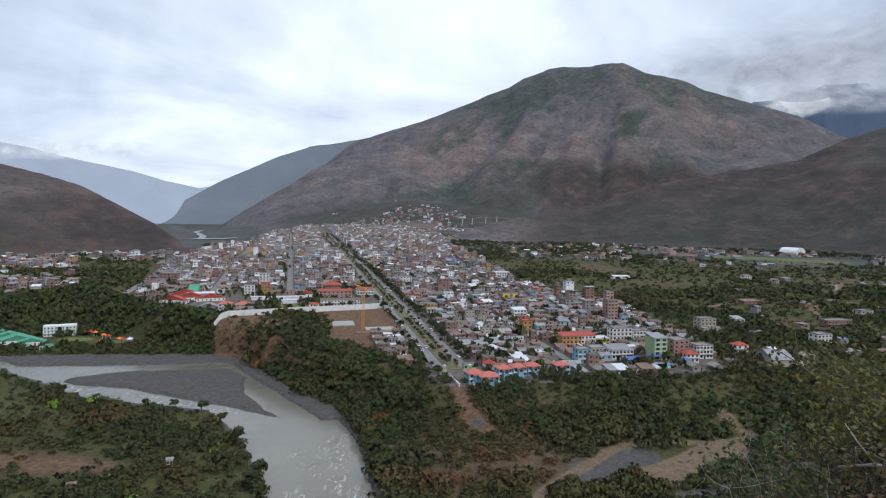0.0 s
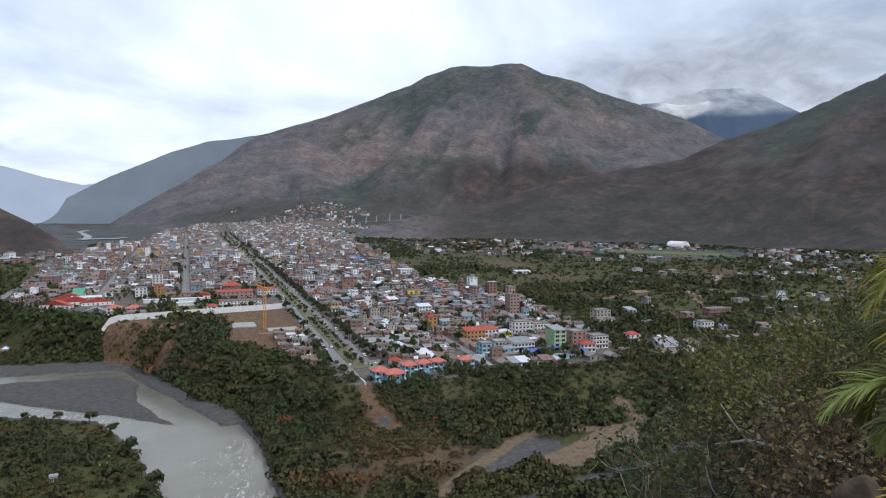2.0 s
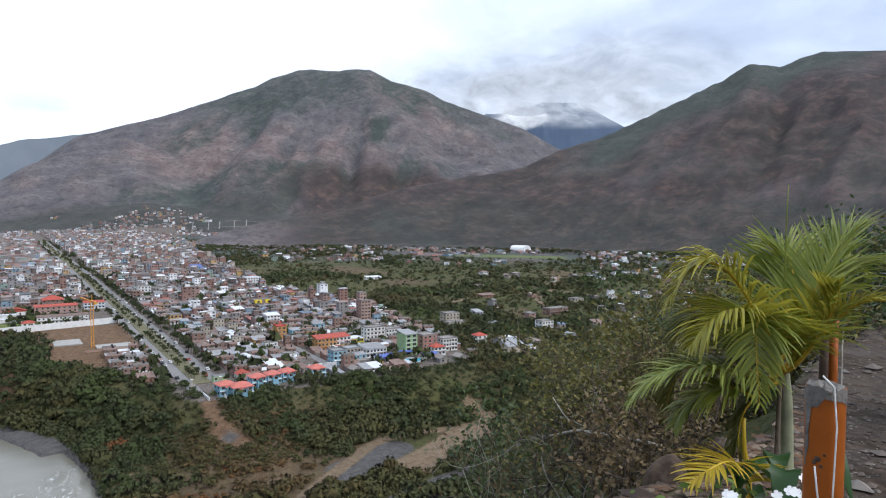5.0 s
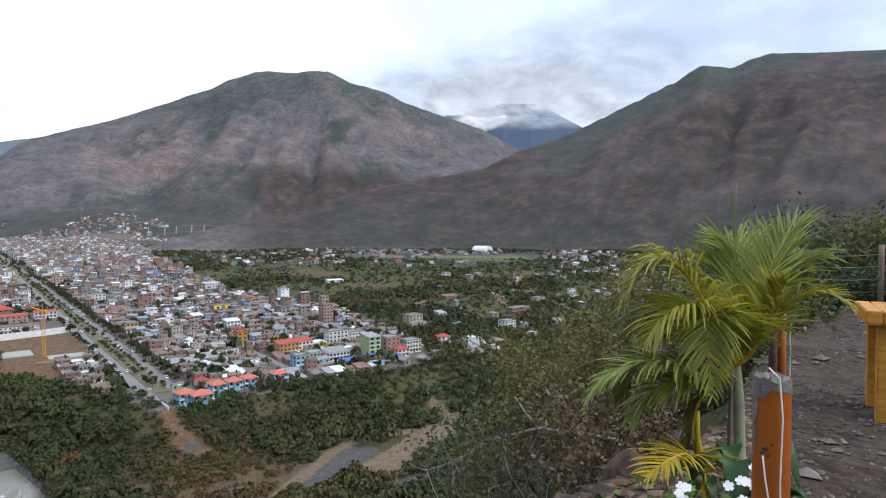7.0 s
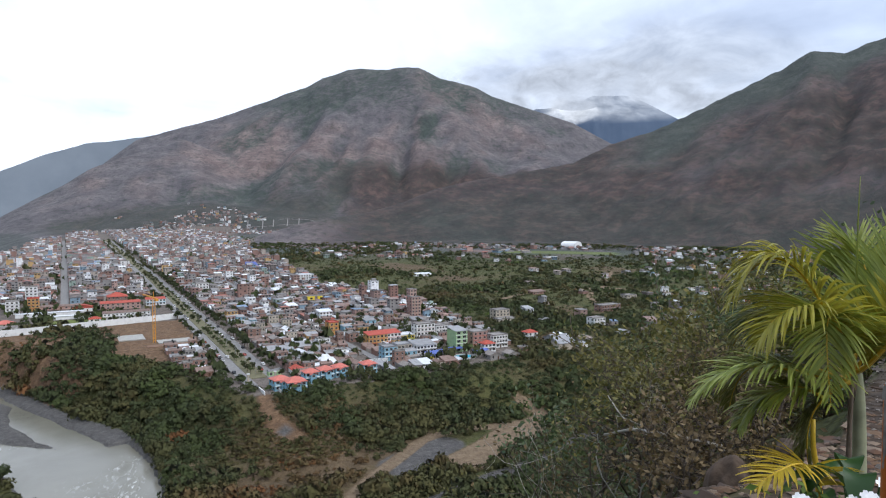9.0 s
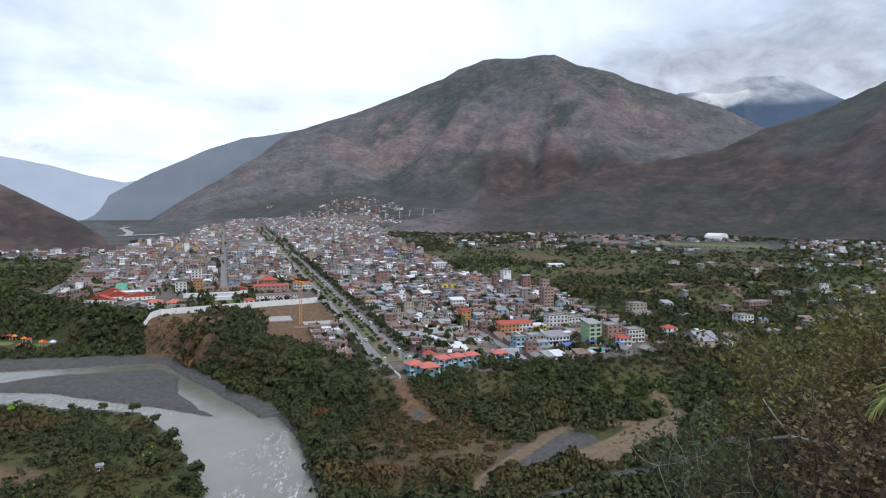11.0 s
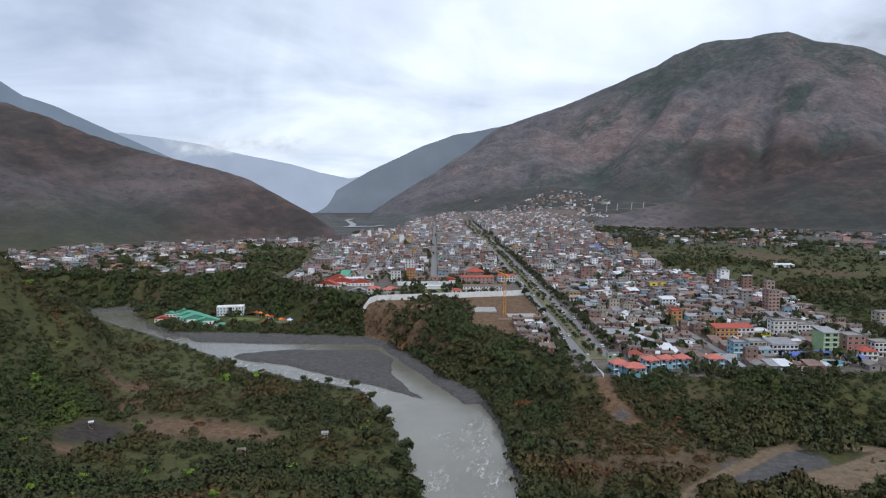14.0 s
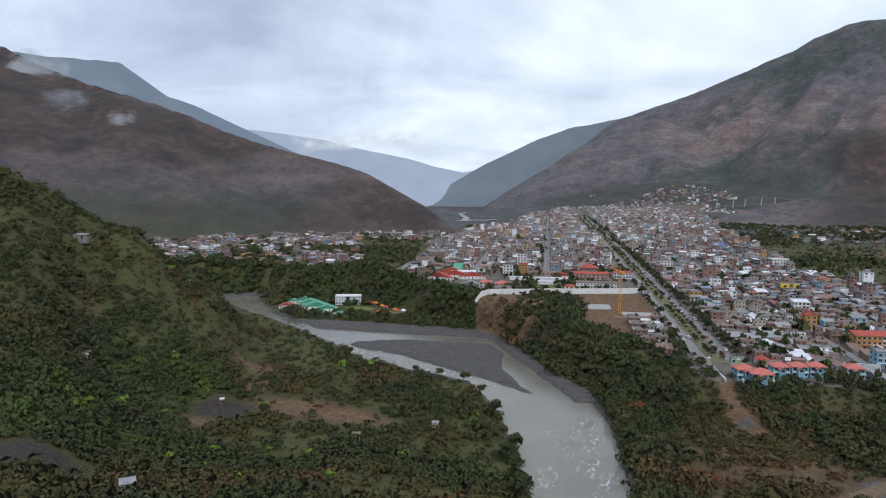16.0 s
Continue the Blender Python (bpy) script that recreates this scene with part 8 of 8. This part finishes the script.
def build_table():
    """A varnished bar table: mitred top of planks, square legs, a curved brace."""
    t = thing("bar_table", "varnished honey-coloured wooden table with thick top on gravel", "table", Matrix.Translation((6.10, 2.95, -1.63)) @ Matrix.Rotation(radians(-50), 4, "Z"))
    w, d, h = 1.5, 0.75, 0.90
    for k in range(4):
        bm = bmesh.new()
        y0 = -d / 2 + 0.11 + k * (d - 0.22) / 4
        rounded_box(bm, -w / 2 + 0.11, w / 2 - 0.11, y0 + 0.002, y0 + (d - 0.22) / 4 - 0.002, h - 0.05, h - 0.004, 0.003)
        part("plank", bm, VARNISHED, t)
    for sx in (-1, 1):
        bm = bmesh.new()
        rounded_box(bm, sx * (w / 2 - 0.055) - 0.055, sx * (w / 2 - 0.055) + 0.055, -d / 2, d / 2, h - 0.115, h)
        part("end_board", bm, VARNISHED, t)
        bm = bmesh.new()
        rounded_box(bm, -w / 2 + 0.112, w / 2 - 0.112, sx * (d / 2 - 0.055) - 0.055, sx * (d / 2 - 0.055) + 0.055, h - 0.115, h - 0.002)
        part("side_board", bm, VARNISHED, t)
        for sy in (-1, 1):
            bm = bmesh.new()
            rounded_box(bm, sx * (w / 2 - 0.14) - 0.055, sx * (w / 2 - 0.14) + 0.055, sy * (d / 2 - 0.12) - 0.055, sy * (d / 2 - 0.12) + 0.055, 0, h - 0.117)
            part("leg", bm, VARNISHED, t)
            bm = bmesh.new()
            x0 = sx * (w / 2 - 0.197)
            y = sy * (d / 2 - 0.12)
            arc = [(x0 - sx * 0.24 * (1 - math.cos(math.pi / 2 * i / 6)), h - 0.42 + 0.30 * math.sin(math.pi / 2 * i / 6)) for i in range(7)]
            for e in (-0.03, 0.03):
                poly(bm, [(px, y + e, pz) for px, pz in arc] + [(x0, y + e, h - 0.118)])
            for (ax, az), (bx, bz) in zip(arc, arc[1:]):
                poly(bm, ((ax, y - 0.03, az), (ax, y + 0.03, az), (bx, y + 0.03, bz), (bx, y - 0.03, bz)))
            part("brace", bm, VARNISHED, t)
    bm = bmesh.new()
    rounded_box(bm, -w / 2 + 0.2, w / 2 - 0.2, -0.03, 0.03, h - 0.3, h - 0.118)
    part("rail", bm, VARNISHED, t)


build_table()


def build_fence():
    spots = [(12.4, 9.3), (13.33, 8.17), (14.2, 6.6), (14.9, 4.9)]
    tops = []
    for x, y in spots:
        z = height_at(x, y)
        fence_post("fence_post", "rust-red metal fence post with wire holes", (x, y, z), (x + 0.02, y, max(z, -1.66) + 1.14), 0.055, PAINT["rust"])
        tops.append(Vector((x, y, max(z, -1.66))))
    wires = thing("wire_fence", "slack barbed wire strung between rusty posts", "fence", Matrix.Identity(4))
    for k, lift in enumerate((0.22, 0.47, 0.72, 0.95)):
        for a, b in zip(tops, tops[1:]):
            bm = bmesh.new()
            tube(bm, [a.lerp(b, i / 6) + Vector((0, 0, lift - 0.05 * math.sin(math.pi * i / 6))) for i in range(7)], 0.006, 0.006, 4)
            part("wire", bm, PAINT["zinc"], wires)


build_fence()


def leaves_on(tips, g, n, size, spread, droop=0.4):
    """Leaf blades near the ends of twigs."""
    co, faces = [], []
    for p in tips:
        for _ in range(n):
            q = p + Vector((g.gauss(0, spread), g.gauss(0, spread), g.gauss(0, spread * 0.8)))
            d = Vector((g.gauss(0, 1), g.gauss(0, 1), g.gauss(-droop, 0.6))).normalized()
            s = d.cross(Vector((g.gauss(0, 1), g.gauss(0, 1), g.gauss(0, 1)))).normalized()
            l, w = size * g.uniform(0.6, 1.3), size * g.uniform(0.18, 0.34)
            k = len(co)
            co += [q, q + d * l * 0.5 + s * w, q + d * l, q + d * l * 0.5 - s * w]
            faces.append((k, k + 1, k + 2, k + 3))
    return co, faces


def grow(bm, g, p, d, length, r, depth, tips, wild=0.5, fork=3, n=5):
    """A branch with side branches, to the given depth."""
    pts = [p]
    q, v = p.copy(), d.copy()
    for i in range(4):
        v = (v + Vector((g.gauss(0, 0.16), g.gauss(0, 0.16), g.gauss(0.05, 0.12))) * wild).normalized()
        q = q + v * length / 4
        pts.append(q)
    tube(bm, pts, r, r * 0.55, n)
    if depth == 0:
        tips += [pts[2], pts[3], pts[4]]
        return
    for i in range(fork):
        k = g.choice((2, 3, 4, 4))
        w = (v + Vector((g.gauss(0, 0.7), g.gauss(0, 0.7), g.gauss(0.1, 0.5))) * wild * 1.3).normalized()
        grow(bm, g, pts[k], w, length * g.uniform(0.5, 0.8), r * 0.58, depth - 1, tips, wild, fork, max(3, n - 1))


def leafy(name, label, category, x, y, top, seed, mats, leaf=0.07, per=5, spread=0.1, stems=5, wild=0.6, depth=3, fork=3, lean=(0, 0), thick=0.022, group="", sink=0.1):
    """A shrub or small tree from the ground to the given height: stems and foliage."""
    g = random.Random(seed)
    z = height_at(x, y) - sink
    h = top - z
    t = thing(name, label, category, Matrix.Translation((x, y, z)), group=group)
    tips = []
    for k in range(stems):
        bm = bmesh.new()
        a = 2 * math.pi * (k + g.random()) / stems
        d = Vector((math.cos(a) * 0.38 + lean[0], math.sin(a) * 0.38 + lean[1], 1)).normalized()
        grow(bm, g, Vector((math.cos(a) * 0.08, math.sin(a) * 0.08, 0)), d, h * 0.40, thick * g.uniform(0.7, 1.2), depth, tips, wild, fork)
        part("stem", bm, mats[1], t, soft=True)
    if per:
        co, faces = leaves_on(tips, g, per, leaf, spread)
        me = grid_mesh("foliage", [tuple(c) for c in co], faces, (mats[0],))
        part("foliage", me, None, t)
    return t


TWIG = painted("grey_twig", (0.085, 0.068, 0.055), 0.95, 0.4, 8.0, bump=0.3)
LICHEN = painted("lichened_branch", (0.33, 0.31, 0.27), 0.95, 0.3, 9.0, bump=0.4)
OLIVE = leaf_paint("olive_leaf", (0.072, 0.078, 0.022), (0.20, 0.17, 0.046), 0.6)
RUSSET = leaf_paint("dry_leaf", (0.09, 0.062, 0.032), (0.23, 0.165, 0.08), 0.7)
FRESH = leaf_paint("fresh_leaf", (0.10, 0.17, 0.04), (0.20, 0.27, 0.06), 0.5)
DEEP = leaf_paint("deep_green_leaf", (0.045, 0.075, 0.03), (0.09, 0.125, 0.045), 0.5)


def build_shrubs():
    dry = "tangled half-dry shrub with bare twigs on the slope"
    spots = [(4.75, 6.5, -1.25, OLIVE, 3), (4.45, 5.6, -1.55, RUSSET, 2), (4.4, 7.4, -1.9, RUSSET, 2), (3.55, 5.9, -2.5, RUSSET, 2), (3.2, 5.1, -2.45, OLIVE, 2), (4.0, 5.2, -1.8, RUSSET, 2), (5.1, 7.4, -1.2, OLIVE, 3),
             (5.9, 7.2, -0.95, OLIVE, 4), (5.3, 6.4, -1.2, OLIVE, 4), (5.6, 6.2, -1.15, RUSSET, 3), (6.6, 7.4, -0.8, DEEP, 5), (2.5, 6.2, -3.2, FRESH, 4), (3.3, 7.4, -3.0, OLIVE, 2), (4.9, 5.4, -1.45, RUSSET, 2)]
    for i, (x, y, top, leaf, per) in enumerate(spots):
        leafy("shrub", dry if leaf is not FRESH else "low fresh green shrub on the slope", "shrub", x, y, top, 500 + i, (leaf, TWIG), 0.066, per, 0.12, 5, 0.95, 3, 3, group="slope shrubs")
    leafy("bare_shrub", "leafless shrub with pale lichened twigs", "shrub", 3.5, 12.4, -4.95, 540, (OLIVE, LICHEN), 0.06, 0, 0.1, 5, 1.7, 3, 3, (-0.1, 0), 0.034)
    leafy("bare_shrub", "pale leafless twigs among dry shrubs", "shrub", 3.7, 7.0, -1.75, 541, (OLIVE, LICHEN), 0.06, 0, 0.1, 3, 1.8, 4, 2, (-0.25, 0.05), 0.018)
    for i, (x, y, top) in enumerate(((4.25, 6.1, -1.7), (3.3, 6.2, -2.55), (4.7, 6.9, -1.35), (3.0, 5.4, -2.6), (3.9, 5.5, -2.0), (5.0, 6.1, -1.3))):
        leafy("bare_shrub", "pale leafless twigs among dry shrubs", "shrub", x, y, top, 545 + i, (OLIVE, LICHEN), 0.06, 0, 0.1, 2, 1.9, 4, 2, (-0.15, 0.0), 0.013, group="bare shrubs")
    b = thing("fallen_branch", "pale lichened branch reaching over the slope", "branch", Matrix.Translation((4.75, 5.5, -2.35)))
    bm = bmesh.new()
    tube(bm, ((0.15, -0.1, -0.35), (0, 0, 0), (-0.3, 0.2, 0.06), (-0.55, 0.75, 0.0), (-0.72, 1.05, -0.14)), 0.03, 0.012, 7)
    part("limb", bm, LICHEN, b, soft=True)
    for pts in (((-0.55, 0.75, 0.0), (-0.7, 0.8, 0.2), (-0.74, 0.95, 0.34)), ((-0.3, 0.2, 0.06), (-0.4, 0.3, -0.2), (-0.6, 0.45, -0.36))):
        bm = bmesh.new()
        tube(bm, pts, 0.011, 0.005, 5)
        part("twig", bm, LICHEN, b, soft=True)
    for i, (x, y, top, leaf) in enumerate(((8.8, 8.4, 0.0, OLIVE), (8.0, 9.0, -0.35, OLIVE), (9.6, 8.2, 0.1, DEEP), (7.3, 9.4, -0.8, OLIVE))):
        leafy("tree", "small olive-green tree at the rim of the slope", "tree", x, y, top, 560 + i, (leaf, BARK), 0.11, 6, 0.2, 3, 0.75, 3, 4, thick=0.05, group="rim trees")
    for i, (x, y, top) in enumerate(((13.2, 11.6, 0.2), (14.4, 10.6, 0.45), (15.4, 9.4, 0.55), (16.0, 8.2, 0.7), (12.0, 12.8, -0.1), (15.2, 11.4, 0.6), (16.8, 9.6, 0.9), (17.2, 7.2, 0.9), (10.8, 13.6, -0.4))):
        leafy("tree", "bushy dark green tree behind the wire fence", "tree", x, y, top, 580 + i, (DEEP if i % 3 else OLIVE, BARK), 0.15, 7, 0.3, 3, 0.8, 3, 4, thick=0.06, group="trees behind the fence")
    for i, (x, y) in enumerate(((13.0, 9.6), (13.8, 8.7), (12.2, 10.5), (14.6, 7.4), (11.3, 11.4), (14.2, 9.3))):
        leafy("shrub", "low dark bush along the wire fence", "shrub", x, y, height_at(x, y) + 1.0, 600 + i, (DEEP, TWIG), 0.09, 10, 0.2, 5, 0.9, 2, 4, group="fence bushes")


build_shrubs()


def build_rocks():
    stone = painted("brown_boulder", (0.082, 0.058, 0.042), 0.95, 0.45, 3.5, bump=0.5)
    for i, (x, y, z, sx, sy, sz, turn) in enumerate(((3.47, 3.86, -2.0, 0.18, 0.16, 0.26, 50), (3.0, 3.5, -1.80, 0.10, 0.07, 0.04, 10), (2.75, 3.2, -1.74, 0.09, 0.06, 0.04, 70), (3.1, 3.15, -1.70, 0.08, 0.06, 0.03, 40), (3.85, 3.7, -1.68, 0.12, 0.09, 0.07, 80), (2.45, 3.0, -1.72, 0.10, 0.08, 0.05, 20))):
        t = thing("rock", "brown weathered rock in leaf litter" if i else "big smooth brown boulder below the palm", "rock", Matrix.Translation((x, y, z)) @ Matrix.Rotation(radians(turn), 4, "Z"), group="rocks")
        bm = bmesh.new()
        bmesh.ops.create_icosphere(bm, subdivisions=4, radius=1)
        for v in bm.verts:
            n = noise.fractal(v.co * 1.3 + Vector((i * 7.1, 0, 0)), 1.0, 2.0, 4)
            v.co *= 1 + 0.30 * n
            v.co.x *= sx
            v.co.y *= sy
            v.co.z *= sz
        part("stone", bm, stone, t, soft=True)
    g = np.random.default_rng(77)

    def strewn(name, label, n, az0, az1, r0, r1, size, mat, flat, category):
        az, r = np.radians(g.uniform(az0, az1, n)), r0 + (r1 - r0) * g.uniform(0, 1, n) ** 1.4
        x, y = r * np.sin(az), r * np.cos(az)
        z = height(x, y)
        base = np.array([(1, 0, 0), (0, 1, 0), (-1, 0, 0), (0, -1, 0), (0, 0, 1), (0, 0, -1)], float)
        tri = np.array([(0, 1, 4), (1, 2, 4), (2, 3, 4), (3, 0, 4), (1, 0, 5), (2, 1, 5), (3, 2, 5), (0, 3, 5)])
        s = size * np.exp(g.normal(0, 0.5, n))
        a = g.uniform(0, 6.28, n)
        b = base[None] * g.uniform(0.6, 1.2, (n, 6, 3)) * np.stack([s, s * g.uniform(0.6, 1, n), s * flat], 1)[:, None]
        X = b[..., 0] * np.cos(a)[:, None] - b[..., 1] * np.sin(a)[:, None] + x[:, None]
        Y = b[..., 0] * np.sin(a)[:, None] + b[..., 1] * np.cos(a)[:, None] + y[:, None]
        Z = b[..., 2] + (z + s * flat * 0.3)[:, None]
        me = grid_mesh(name, np.stack([X, Y, Z], -1).reshape(-1, 3), (tri[None] + (np.arange(n) * 6)[:, None, None]).reshape(-1, 3), (mat,))
        tagged(new(name, me), label, category, kind="stuff")

    pebble = island_paint("gravel_stone", [(0.075, 0.062, 0.052), (0.115, 0.092, 0.077), (0.145, 0.122, 0.104), (0.088, 0.068, 0.055), (0.23, 0.205, 0.18)], 0.95, scale=8)
    strewn("gravel", "loose grey and reddish gravel of the trodden shelf", 7000, 50, 68, 2.2, 12, 0.0105, pebble, 0.6, "gravel")
    strewn("stones", "larger loose stones scattered over the trodden shelf", 420, 50, 68, 2.4, 13, 0.028, pebble, 0.5, "stones")
    litter = island_paint("dead_leaf", [(0.10, 0.052, 0.03), (0.13, 0.078, 0.045), (0.06, 0.04, 0.028), (0.20, 0.145, 0.10)], 0.9, scale=10)
    strewn("leaf_litter", "dead red-brown leaves and chips on the rim of the slope", 3600, 31, 52, 2.0, 6.4, 0.032, litter, 0.25, "leaf litter")


build_rocks()


def build_flowers():
    white = painted("white_petal", (0.85, 0.85, 0.85), 0.6, 0.06, 10.0, bump=0)
    g = random.Random(12)
    for i, (x, y, top) in enumerate(((1.86, 1.69, -0.93), (2.0, 1.62, -0.93), (2.08, 1.59, -0.85), (1.93, 1.70, -0.99))):
        t = leafy("flowering_plant", "leafy periwinkle with white five-petalled flowers", "flower", x, y, top - 0.02, 620 + i, (FRESH, TWIG), 0.042, 9, 0.05, 6, 0.6, 2, 3, thick=0.005, group="white periwinkles", sink=0.0)
        z0 = height_at(x, y)
        for k in range(3 if i < 3 else 1):
            bm = bmesh.new()
            p = Vector((g.uniform(-0.07, 0.07), g.uniform(-0.07, 0.03), top - z0 + g.uniform(-0.06, 0.03)))
            face = Vector((-0.55 + g.uniform(-0.2, 0.2), -0.5 + g.uniform(-0.2, 0.2), 0.75)).normalized()
            u = face.cross(Vector((0, 0, 1))).normalized()
            w = face.cross(u)
            for q in range(5):
                a = 2 * math.pi * q / 5
                d, s = u * math.cos(a) + w * math.sin(a), -u * math.sin(a) + w * math.cos(a)
                poly(bm, (p, p + d * 0.010 + s * 0.008, p + d * 0.018 + s * 0.005 + face * 0.002, p + d * 0.018 - s * 0.006 + face * 0.001, p + d * 0.009 - s * 0.008))
            part("flower", bm, white, t, "white flower")
    big = leaf_paint("broad_leaf", (0.025, 0.062, 0.018), (0.05, 0.105, 0.03), 0.35)
    t = thing("broad_leaf_plant", "clump of broad dark green leaves behind the post", "plant", Matrix.Translation((2.41, 1.93, -1.64)))
    for k in range(13):
        bm = bmesh.new()
        a = 2 * math.pi * k / 13 + g.uniform(-0.2, 0.2)
        out = Vector((math.cos(a), math.sin(a), 0))
        side = Vector((-out.y, out.x, 0))
        h, reach = g.uniform(0.4, 0.72), g.uniform(0.03, 0.16)
        tube(bm, ((0, 0, 0), out * reach * 0.4 + Vector((0, 0, h * 0.6)), out * reach + Vector((0, 0, h))), 0.008, 0.004, 5)
        rows = []
        for s in range(7):
            f = s / 6
            c = out * (reach + 0.17 * f) + Vector((0, 0, h + 0.10 * math.sin(f * 2.6) - 0.16 * f * f))
            w = 0.055 * math.sin(math.pi * (0.08 + 0.9 * f)) ** 0.8
            rows.append((bm.verts.new(c - side * w + Vector((0, 0, 0.02))), bm.verts.new(c), bm.verts.new(c + side * w + Vector((0, 0, 0.02)))))
        for u, v in zip(rows, rows[1:]):
            bm.faces.new((u[0], u[1], v[1], v[0]))
            bm.faces.new((u[1], u[2], v[2], v[1]))
        part("leaf", bm, big, t, soft=True)


build_flowers()


woods()
trees()
